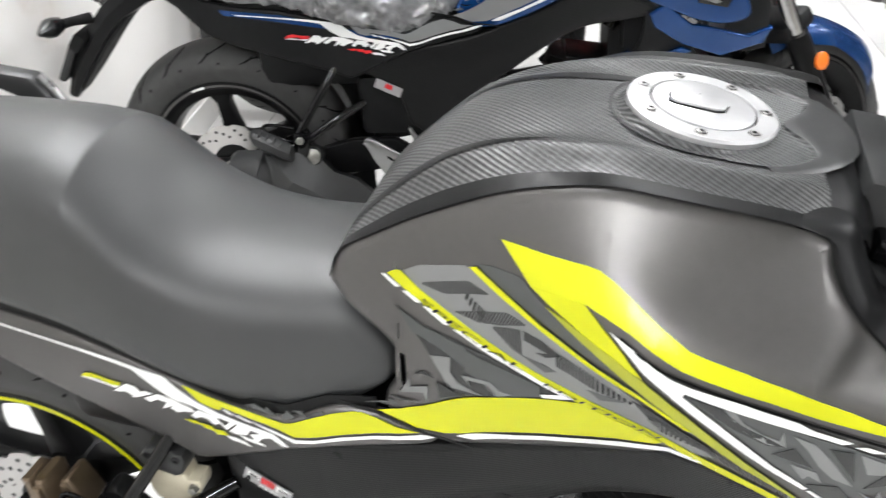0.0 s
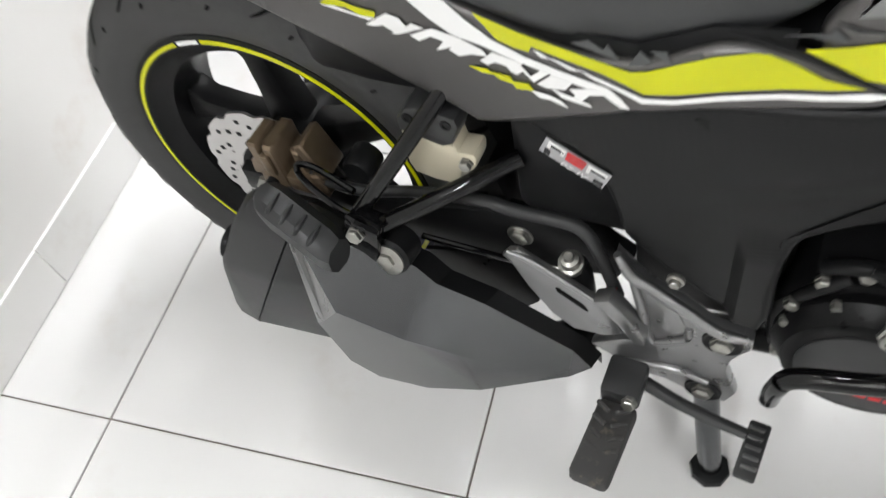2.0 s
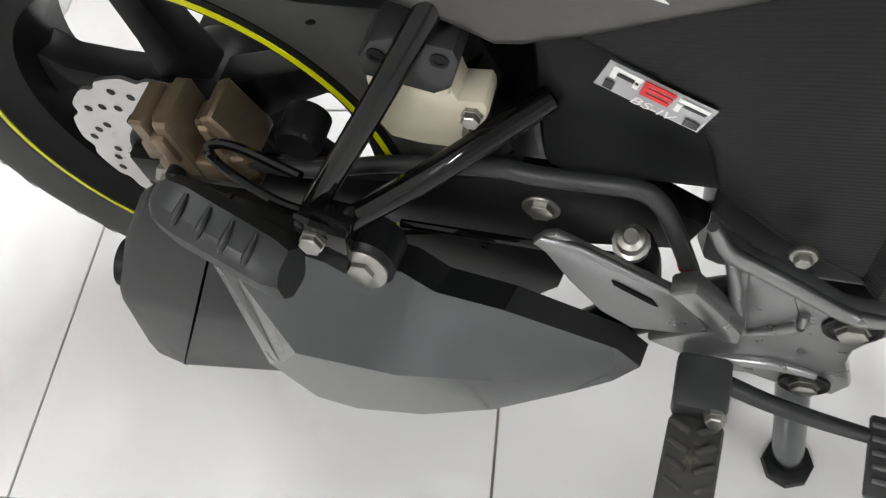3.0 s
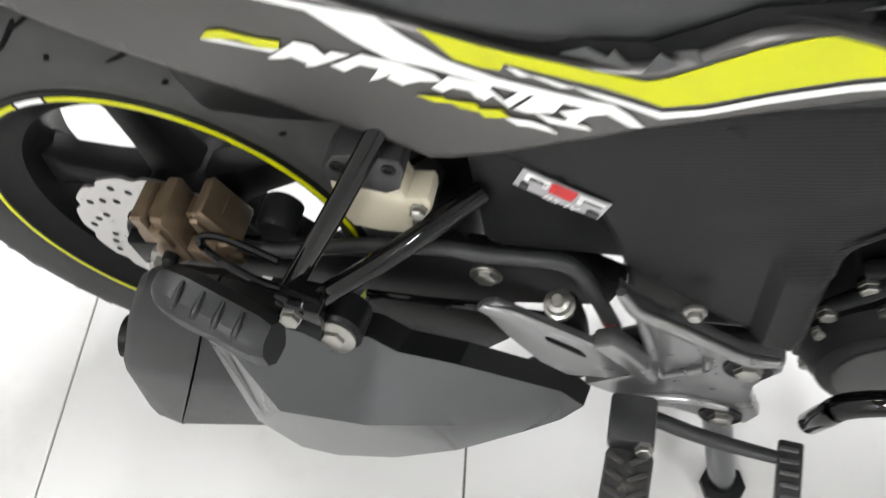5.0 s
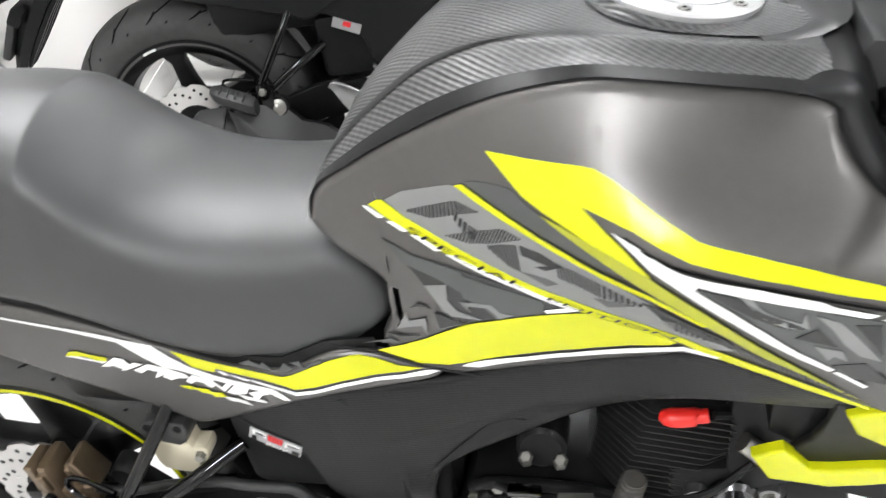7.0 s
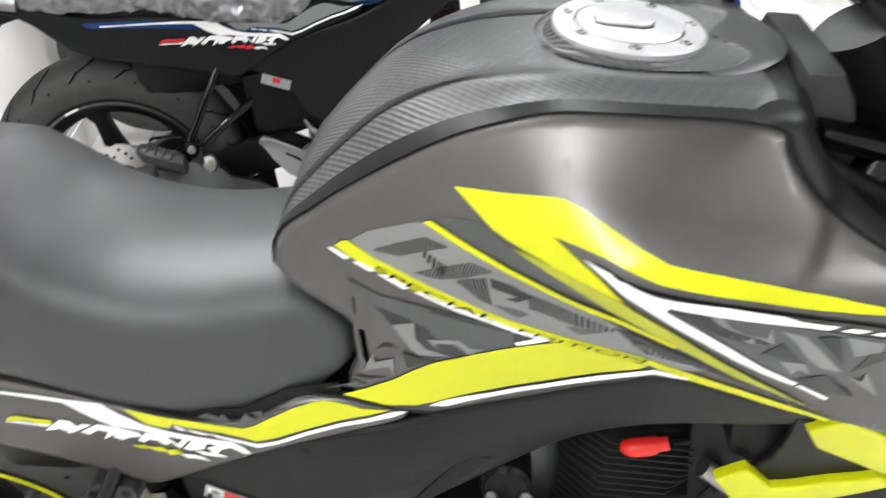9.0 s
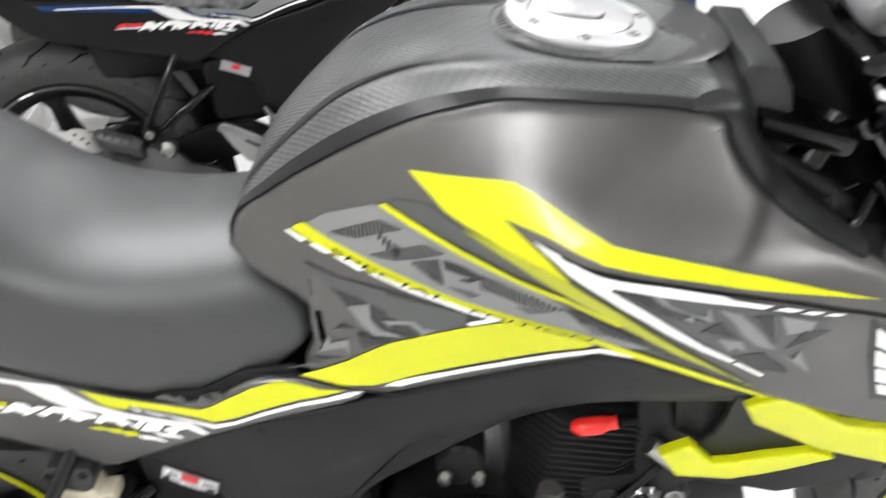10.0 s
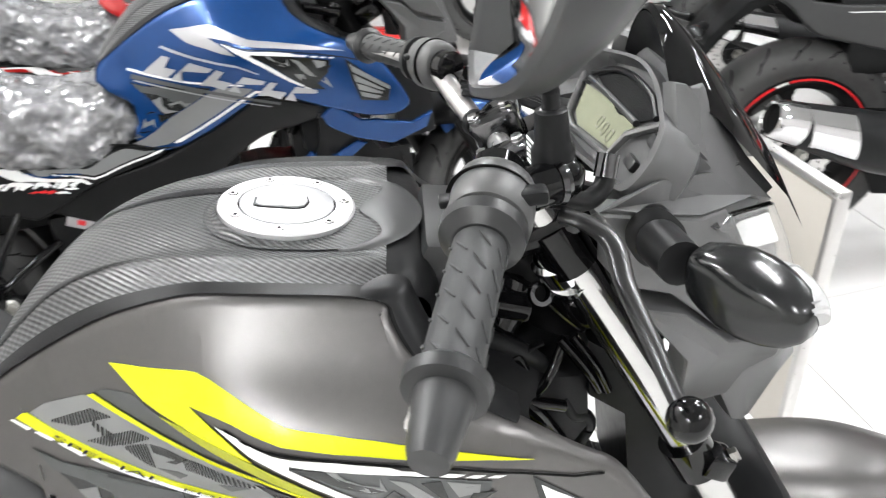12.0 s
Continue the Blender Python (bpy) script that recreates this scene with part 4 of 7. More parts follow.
    bolt(bike, (0.355, -0.098, 0.350), (0, -1, 0), 0.011, ZINC, "swingarm_bolt", 0.016)
    part("brake_rod", sweep([(0.24, -0.125, 0.338), (0.42, -0.135, 0.352)], 0.004, 8, 1), GLOSSBLACK, bike)


def pillion_peg(bike, near):
    bracket = part("peg_bracket", block((0.040, 0.030, 0.060), pose(0.220, -0.190, 0.420, 0, 12, 0), 0.004), GLOSSBLACK, bike)
    part("weld_bead", sweep([(0.207, -0.196, 0.452), (0.222, -0.200, 0.450), (0.236, -0.198, 0.438)], [0.004, 0.006, 0.004], 8, 4), GLOSSBLACK, bracket)
    part("bracket_tube", sweep([(0.214, -0.180, 0.446), (0.2708, -0.150, 0.529), (0.316, -0.116, 0.596)], 0.0092, 18), GLOSSBLACK, bike, "gloss black steel tube")
    part("bracket_tube", sweep([(0.2355, -0.182, 0.430), (0.3027, -0.150, 0.4655), (0.370, -0.100, 0.490)], 0.0098, 18), GLOSSBLACK, bike)
    part("helmet_hook", sweep([(0.200, -0.165, 0.455), (0.145, -0.150, 0.458), (0.120, -0.150, 0.456), (0.125, -0.156, 0.440), (0.17, -0.17, 0.425), (0.205, -0.175, 0.42)], 0.004, 8), GLOSSBLACK, bracket)
    rows = []
    for f, w, h in ((0.0, 0.024, 0.024), (0.10, 0.029, 0.028), (0.75, 0.030, 0.028), (0.92, 0.026, 0.022), (1.0, 0.016, 0.012)):
        c = Vector((0.201, -0.222, 0.414)).lerp(Vector((0.100, -0.198, 0.456)), f)
        rows.append([tuple(c + Vector((0.1 * a * w, a * w * 0.75, b * h))) for a, b in ((-1, -0.35), (-1, 0.35), (-0.55, 0.72), (0.4, 0.8), (1, 0.3), (1, -0.4), (0.3, -0.8), (-0.6, -0.75))])
    peg = part("pillion_footpeg", loft(rows, closed=True, caps=True), PEGRUBBER, bike, "folded black rubber pillion footpeg")
    for k in range(4):
        c = Vector((0.201, -0.222, 0.414)).lerp(Vector((0.100, -0.198, 0.456)), 0.24 + 0.17 * k)
        part("tread_rib", sweep([c + Vector((-0.006, -0.019, 0.006)), c + Vector((0.001, -0.013, 0.019)), c + Vector((0.004, 0.004, 0.0225))], [0.0015, 0.0032, 0.0015], 8), PEGRUBBER, peg)
    bolt(bracket, (0.220, -0.207, 0.440), (0, -1, 0.2), 0.009, ZINC)
    part("exhaust_mount", lathe([(-0.03, 0.024), (0.0, 0.024), (0.004, 0.020)], 24, (0.243, -0.195, 0.392), (0, -1, 0.25)), BLACK, bike)
    bolt(bike, (0.243, -0.200, 0.393), (0, -1, 0.25), 0.0105, ZINC, "mount_bolt", 0.020)


def rider_peg(bike, near):
    hang = part("footpeg_hanger", plate([(0.482, 0.440), (0.494, 0.415), (0.517, 0.396), (0.550, 0.376), (0.584, 0.351), (0.600, 0.347), (0.614, 0.349), (0.623, 0.342), (0.624, 0.322), (0.614, 0.306), (0.606, 0.287), (0.606, 0.263), (0.620, 0.218), (0.611, 0.192), (0.592, 0.196), (0.568, 0.195),
                                         (0.540, 0.207), (0.513, 0.207), (0.491, 0.218), (0.452, 0.240), (0.488, 0.270), (0.520, 0.284), (0.513, 0.314), (0.507, 0.354), (0.500, 0.389), (0.488, 0.419)], -0.150, -0.134, 0.004), ALLOY, bike, "cast grey alloy footpeg hanger")
    for rib, r in (([(0.484, 0.440), (0.497, 0.411), (0.520, 0.394), (0.550, 0.373), (0.585, 0.348), (0.600, 0.344), (0.618, 0.346)], 0.0062), ([(0.499, 0.405), (0.509, 0.360), (0.518, 0.306), (0.525, 0.289)], 0.0055), ([(0.525, 0.289), (0.545, 0.304), (0.560, 0.319), (0.560, 0.338)], 0.0050), ([(0.500, 0.232), (0.524, 0.238), (0.558, 0.242), (0.589, 0.234)], 0.0060)):
        part("hanger_rib", sweep([(x, -0.1515, z) for x, z in rib], [r * 0.7] + [r] * (len(rib) - 2) + [r * 0.7], 10, 4), ALLOY, hang)
    part("hanger_pocket", plate([(0.514, 0.386), (0.548, 0.362), (0.556, 0.338), (0.543, 0.312), (0.526, 0.300), (0.518, 0.340)], -0.1512, -0.149, 0.0012), ALLOY, hang)
    guard = part("heel_guard", plate([(0.365, 0.406), (0.373, 0.418), (0.383, 0.422), (0.394, 0.415), (0.463, 0.369), (0.470, 0.363), (0.482, 0.345), (0.496, 0.309), (0.474, 0.297), (0.439, 0.293), (0.414, 0.315), (0.390, 0.358), (0.374, 0.396)], -0.165, -0.157, 0.0025), ALLOY, bike, "flat grey alloy heel guard")
    part("guard_edge", sweep([(0.372, -0.1655, 0.417), (0.394, -0.1655, 0.412), (0.417, -0.1655, 0.398), (0.463, -0.1655, 0.367)], [0.0025, 0.004, 0.004, 0.003], 10, 4), ALLOY, guard)
    part("guard_slot", plate([(0.422, 0.371), (0.426, 0.370), (0.452, 0.351), (0.457, 0.341), (0.452, 0.343), (0.424, 0.365)], -0.1662, -0.160, 0.0), SLOT, guard)
    part("guard_fold", plate([(0.464, 0.370), (0.481, 0.381), (0.500, 0.356), (0.520, 0.325), (0.520, 0.308), (0.509, 0.306), (0.488, 0.339)], -0.171, -0.150, 0.004), ALLOY, guard)
    if near:
        for x, z in ((0.595, 0.326), (0.585, 0.211)):
            part("bolt_recess", lathe([(0, 0.021), (0.0028, 0.0205), (0.0026, 0.0185), (0.0012, 0.017), (0.0012, 0.001)], 28, (x, -0.150, z), (0, -1, 0)), BLACK, hang)
            bolt(hang, (x, -0.152, z), (0, -1, 0), 0.011, ZINC, "hanger_bolt", 0.0, True)
        bolt(bike, (0.542, -0.153, 0.423), (0, -1, 0), 0.006, ZINC, "cover_bolt", 0.009)
    step = part("peg_clevis", block((0.045, 0.05, 0.03), pose(0.502, -0.178, 0.228), 0.005), DARKPLASTIC, bike)
    bolt(step, (0.515, -0.205, 0.235), (0, -1, 0.3), 0.008, ZINC)
    peg = part("rider_footpeg", block((0.046, 0.105, 0.024), pose(0.500, -0.252, 0.213, -4, 0, -3), 0.008), DUSTRUBBER, bike, "dusty black rubber rider footpeg")
    for k in range(6):
        y = -0.215 - 0.016 * k
        for s in (-1, 1):
            part("tread_bar", block((0.019, 0.006, 0.005), pose(0.500 + s * 0.0115, y, 0.2255 + 0.0015 * k * -1 + 0.003, 0, 0, s * 28), 0.002), DUSTRUBBER, peg)
    arm = part("brake_pedal", sweep([(0.520, -0.165, 0.215), (0.560, -0.168, 0.196), (0.60, -0.172, 0.188), (0.645, -0.178, 0.188)], [0.009, 0.0085, 0.008, 0.007], 10, 6, 0.8), DARKPLASTIC, bike)
    pad = part("pedal_pad", block((0.024, 0.072, 0.008), pose(0.652, -0.196, 0.190, 0, 0, -4), 0.003), DARKPLASTIC, arm)
    for k in range(5):
        part("pad_slot", block((0.017, 0.005, 0.003), pose(0.652, -0.170 - 0.012 * k, 0.1945, 0, 0, -4), 0.001), ALLOY, pad)


def exhaust(bike, shield=None):
    # faceted muffler that slopes down and in towards the front: outer corners of each ring from top to bottom
    def ring(top, mid, low, q=1.0):
        pts = [Vector(top), Vector(mid), Vector(low), Vector((low[0] + 0.01, low[1] + 0.05, low[2] - 0.03)), Vector((low[0] + 0.02, -0.135, low[2] - 0.01)), Vector((top[0], -0.130, top[2] - 0.02)), Vector((top[0], -0.155, top[2] + 0.008))]
        c = sum(pts, Vector()) / 7
        out = []
        for a, b in zip(pts, pts[1:] + pts[:1]):
            # two points a corner, for a softened edge
            out += [tuple(c + (a.lerp(b, 0.10) - c) * q), tuple(c + (a.lerp(b, 0.90) - c) * q)]
        return out
    rear = ((0.029, -0.200, 0.388), (0.001, -0.232, 0.323), (-0.001, -0.250, 0.231))
    seam = ((0.116, -0.212, 0.388), (0.105, -0.245, 0.356), (0.045, -0.260, 0.244))
    fore = ((0.195, -0.185, 0.360), (0.180, -0.226, 0.320), (0.160, -0.222, 0.180))
    near_seam = [tuple(Vector(a).lerp(Vector(b), 0.97)) for a, b in zip(rear, seam)]
    tip = ((0.38, -0.135, 0.19), (0.37, -0.145, 0.18), (0.36, -0.145, 0.15))
    cap = part("muffler_end_cap", loft([ring(*rear, 0.55), ring(*rear, 0.90), ring(*[(x + 0.012, y, z) for x, y, z in rear]), ring(*near_seam), ring(*near_seam, 0.96)], closed=True, caps=True), DARKPLASTIC, bike, "dark grey faceted muffler end cap", sharp=30)
    body = part("muffler_body", loft([ring(*seam, 0.95), ring(*seam, 0.985), ring(*fore, 0.97), ring(*tip, 0.8)], closed=True, caps=True), DARKPLASTIC, bike, "dark grey faceted muffler", sharp=30)
    part("end_cap_nozzle", lathe([(-0.010, 0.020), (0.004, 0.022), (0.006, 0.018), (0.0, 0.016)], 24, (0.004, -0.200, 0.330), (-1, -0.1, 0.2)), BLACK, cap)
    # shield: a leading bevel, a long upper facet and a lower one that meet in a ridge, and a facet that runs into the tip
    v = dict(a0=(0.133, -0.222, 0.414), a1=(0.143, -0.220, 0.405), b=(0.199, -0.262, 0.357), b0=(0.152, -0.255, 0.297), l0=(0.151, -0.238, 0.170), l1=(0.175, -0.226, 0.117), l2=(0.239, -0.213, 0.100), l3=(0.312, -0.195, 0.108),
             l4=(0.385, -0.175, 0.143), l5=(0.425, -0.158, 0.152), r=(0.264, -0.247, 0.308), c=(0.326, -0.205, 0.2195), d=(0.339, -0.178, 0.315), u0=(0.212, -0.200, 0.4156), u1=(0.266, -0.187, 0.372), u2=(0.286, -0.184, 0.3405), tu=(0.426, -0.140, 0.189), t=(0.449, -0.142, 0.161), t2=(0.424, -0.153, 0.161))
    bm = bmesh.new()
    vs = {k: bm.verts.new(p) for k, p in v.items()}
    back = {k: bm.verts.new((v[k][0], v[k][1] + 0.035, v[k][2] - 0.010)) for k in ("a0", "b0", "l0", "l1", "l2", "l3", "l4", "l5")}
    for f in ("a1 u0 r b", "u0 u1 r", "u1 u2 r", "u2 d c r", "d tu t2 c", "b0 b l0", "b r l1 l0", "r l2 l1", "r c l3 l2", "c t2 l4 l3", "t2 l5 l4"):
        bm.faces.new([vs[k] for k in f.split()])
    edge = ("a0", "b0", "l0", "l1", "l2", "l3", "l4", "l5")
    for a, b in zip(edge, edge[1:]):
        bm.faces.new((vs[a], vs[b], back[b], back[a]))
    folds = [e for e in bm.edges if len(e.link_faces) == 2 and e.calc_face_angle(0) > 0.12]
    bmesh.ops.bevel(bm, geom=folds, offset=0.003, segments=1, affect="EDGES", profile=0.5)
    part("heat_shield", bm, shield or SATIN, body, "satin grey metal heat shield", sharp=22)
    bm = bmesh.new()
    loft([[v["tu"], v["t2"], v["l5"]], [tuple(Vector(v[k]).lerp(Vector(v["t"]), 0.85)) for k in ("tu", "t2", "l5")], [v["t"]] * 3], bm=bm)
    part("shield_tip", bm, DARKCHROME, body)
    # same metal as the shield; paler alloy paints the bevel's sheen on the near bike
    bm = bmesh.new()
    loft([[v["a0"], v["b0"]], [tuple(Vector(v["a0"]).lerp(Vector(v["a1"]), 0.5) + Vector((0, -0.003, 0.001))), tuple(Vector(v["b0"]).lerp(Vector(v["b"]), 0.5) + Vector((0, -0.004, 0)))], [v["a1"], v["b"]]], bm=bm)
    part("shield_bevel", bm, shield or ALLOY, body, "bevelled leading edge, lightened on the near bike for its sheen")
    bm = loft([[v[k], (v[k][0] + 0.004, v[k][1] + 0.030, v[k][2] - 0.012), (v[k][0], v[k][1] + 0.040, v[k][2] - 0.060)] for k in ("a1", "u0", "u1", "u2", "d", "tu", "t")])
    part("muffler_top", bm, BLACK, body, sharp=30)
    part("exhaust_pipe", sweep([(0.37, -0.130, 0.165), (0.45, -0.07, 0.140), (0.60, -0.01, 0.120), (0.80, 0.0, 0.118), (0.923, -0.045, 0.150), (0.992, -0.060, 0.165), (1.045, -0.060, 0.26), (1.04, -0.055, 0.38), (0.98, -0.05, 0.45)], [0.020, 0.022, 0.022, 0.022, 0.023, 0.024, 0.024, 0.024, 0.024], 16), MATBLACK, bike)


def engine(bike, near):
    case = part("crankcase", plate([(0.625, 0.36), (0.66, 0.42), (0.76, 0.44), (0.90, 0.40), (0.93, 0.33), (0.90, 0.26), (0.80, 0.235), (0.70, 0.245), (0.635, 0.28)], -0.115, 0.12, 0.015), MATBLACK, bike, "black engine crankcase")
    part("clutch_cover", lathe([(0, 0.092), (0.012, 0.092), (0.022, 0.084), (0.030, 0.080), (0.033, 0.072), (0.033, 0.001)], 48, (0.729, -0.112, 0.330), (0, -1, 0)), MATBLACK, case)
    part("cover_badge", lathe([(0, 0.066), (0.002, 0.066), (0.003, 0.064), (0.003, 0.001)], 40, (0.729, -0.145, 0.330), (0, -1, 0)), DARKPLASTIC, case)
    part("oil_filter_cover", lathe([(0, 0.060), (0.02, 0.060), (0.032, 0.050), (0.036, 0.044), (0.032, 0.036), (0.032, 0.001)], 40, (0.834, -0.112, 0.292), (0, -1, 0)), MATBLACK, case)
    if near:
        bm = bmesh.new()
        for k in range(5):
            block((0.011, 0.001, 0.0055), pose(0.705 + 0.0135 * k, -0.1487, 0.292 + 0.001 * k, 0, -6, 0), 0.0, bm)
        part("badge_marks", bm, REDDECAL, case, "small red marks", smooth=False)
        for k in range(9):
            a = 2 * math.pi * k / 9
            bolt(case, (0.729 + 0.088 * math.cos(a), -0.124, 0.330 + 0.088 * math.sin(a)), (0, -1, 0), 0.0055, ZINC)
    # cylinder with cooling fins, leaning forward
    lean = pose(0.900, 0, 0.470, 0, 10, 0)
    part("cylinder", block((0.10, 0.13, 0.20), lean, 0.01), MATBLACK, bike)
    for k in range(15):
        z = -0.066 + 0.0112 * k
        fx = 0.165 if k < 9 else 0.185
        fx += 0.0027 * (k - 7)
        dx = 0.0024 * (k - 7)
        outline = [(-fx / 2, -0.050), (-fx * 0.26, -0.088), (fx * 0.22, -0.088), (fx / 2, -0.060), (fx / 2, 0.06), (fx * 0.25, 0.083), (-fx * 0.25, 0.083), (-fx / 2, 0.05)]
        bm = loft([[lean @ Vector((x * g + dx, y * g, z + h)) for x, y in outline] for h, g in ((-0.0015, 0.985), (-0.0008, 1.0), (0.0008, 1.0), (0.0015, 0.985))], closed=True, caps=True)
        part("cooling_fin", bm, FINMETAL, bike)
    part("spark_plug_cap", sweep([(0.890, -0.086, 0.561), (0.900, -0.090, 0.562), (0.918, -0.090, 0.563), (0.926, -0.089, 0.564), (0.928, -0.089, 0.564), (0.940, -0.088, 0.565)], [0.007, 0.0112, 0.0112, 0.0105, 0.0085, 0.0085], 14), RED, bike, "red rubber spark plug cap")
    part("plug_lead", sweep([(0.945, -0.088, 0.565), (1.0, -0.07, 0.558), (1.05, -0.04, 0.60)], 0.005, 8), BLACK, bike)
    part("engine_bar", sweep([(0.652, -0.178, 0.290), (0.654, -0.190, 0.340), (0.668, -0.192, 0.372), (0.73, -0.188, 0.392), (0.835, -0.178, 0.430)], 0.0105, 14), GLOSSBLACK, bike, "gloss black engine guard bar")
    part("bar_end", lathe([(0, 0.015), (0.012, 0.016), (0.014, 0.010)], 20, (0.835, -0.190, 0.418), (0, -1, 0)), MATBLACK, bike)
    if near:
        clamp = part("cable_bracket", plate([(0.722, 0.480), (0.752, 0.480), (0.752, 0.425), (0.757, 0.405), (0.745, 0.390), (0.728, 0.392), (0.721, 0.408), (0.724, 0.425)], -0.150, -0.144, 0.002), ZINC, bike, "bright zinc cable bracket")
        bolt(clamp, (0.739, -0.151, 0.408), (0, -1, 0), 0.010, ZINC, "bolt", 0.015)
        part("bracket_top", block((0.040, 0.016, 0.008), pose(0.737, -0.142, 0.484), 0.003), DARKCHROME, clamp)
        part("clutch_cable", sweep([(0.70, -0.13, 0.475), (0.755, -0.142, 0.468), (0.83, -0.140, 0.470), (0.93, -0.12, 0.46), (0.99, -0.10, 0.50)], 0.005, 8), BLACK, bike)
        part("cable_adjuster", sweep([(0.775, -0.142, 0.468), (0.815, -0.141, 0.470)], 0.009, 10, 1), ZINC, bike)
        lo_, hi_ = Vector((0.837, -0.160, 0.406)), Vector((0.861, -0.150, 0.530))
        hose = part("breather_hose", sweep([hi_, hi_.lerp(lo_, 0.5) + Vector((-0.003, 0, 0)), lo_], 0.0125, 14), HOSE, bike, "ribbed grey-brown hose")
        for k in range(16):
            part("hose_rib", lathe([(-0.0022, 0.0120), (0, 0.0152), (0.0022, 0.0120)], 14, hi_.lerp(lo_, (k + 0.5) / 16) + Vector((-0.003 * math.sin(math.pi * k / 15), 0, 0)), lo_ - hi_), HOSE, hose)
        for x, y, z in ((0.735, -0.10, 0.485), (0.775, -0.10, 0.482)):
            part("fuel_fitting", lathe([(0, 0.009), (0.022, 0.009), (0.026, 0.006)], 6, (x, y, z), (0.1, -0.5, 1)), ZINC, bike)
        part("throttle_body", lathe([(0, 0.03), (0.05, 0.03), (0.055, 0.024)], 28, (0.755, -0.05, 0.50), (0, -1, 0.2)), MATBLACK, bike)
        part("wiring_hose", sweep([(0.665, -0.11, 0.44), (0.70, -0.118, 0.462), (0.80, -0.11, 0.447), (0.86, -0.11, 0.43)], 0.008, 10), BLACK, bike)
        part("wiring_hose", sweep([(0.64, -0.10, 0.35), (0.66, -0.12, 0.41), (0.69, -0.118, 0.445)], 0.007, 10), BLACK, bike)
        for x, z in ((0.648, 0.383), (0.668, 0.43), (0.70, 0.455), (0.895, 0.435), (0.905, 0.40), (0.945, 0.42), (0.665, 0.30)):
            bolt(bike, (x, -0.118, z), (0, -1, 0), 0.0075, ZINC)
        front = part("engine_front_cover", plate([(0.900, 0.465), (0.965, 0.472), (1.022, 0.458), (1.040, 0.436), (1.028, 0.405), (1.012, 0.360), (0.985, 0.300), (0.900, 0.300)], -0.088, 0.06, 0.008), MATBLACK, bike, "black cast engine cover")
        for x, z in ((0.931, 0.430), (0.962, 0.385), (1.012, 0.440)):
            part("cover_boss", lathe([(0, 0.013), (0.012, 0.012), (0.014, 0.008)], 18, (x, -0.088, z), (0, -1, 0)), ALLOY, front)
            bolt(front, (x, -0.102, z), (0, -1, 0.1), 0.008, ZINC)
        sens = part("starter_motor", lathe([(0, 0.030), (0.04, 0.030), (0.046, 0.024), (0.046, 0.012), (0.06, 0.011)], 28, (0.975, -0.06, 0.425), (0, -1, 0.1)), DARKCHROME, bike)
        part("sensor_body", block((0.05, 0.03, 0.05), pose(0.965, -0.08, 0.405), 0.008), MATBLACK, sens)
    part("header_bracket", block((0.07, 0.09, 0.08), pose(1.065, -0.045, 0.43, 0, -12, 0), 0.012), MATBLACK, bike)
    part("down_tube", sweep([(1.12, -0.03, 0.90), (1.06, -0.045, 0.60), (1.02, -0.05, 0.30), (0.92, -0.06, 0.19)], 0.018, 12), MATBLACK, bike)
    part("fairing_strut", sweep([(0.975, -0.105, 0.545), (1.01, -0.11, 0.515)], 0.012, 10, 1), ZINC, bike)


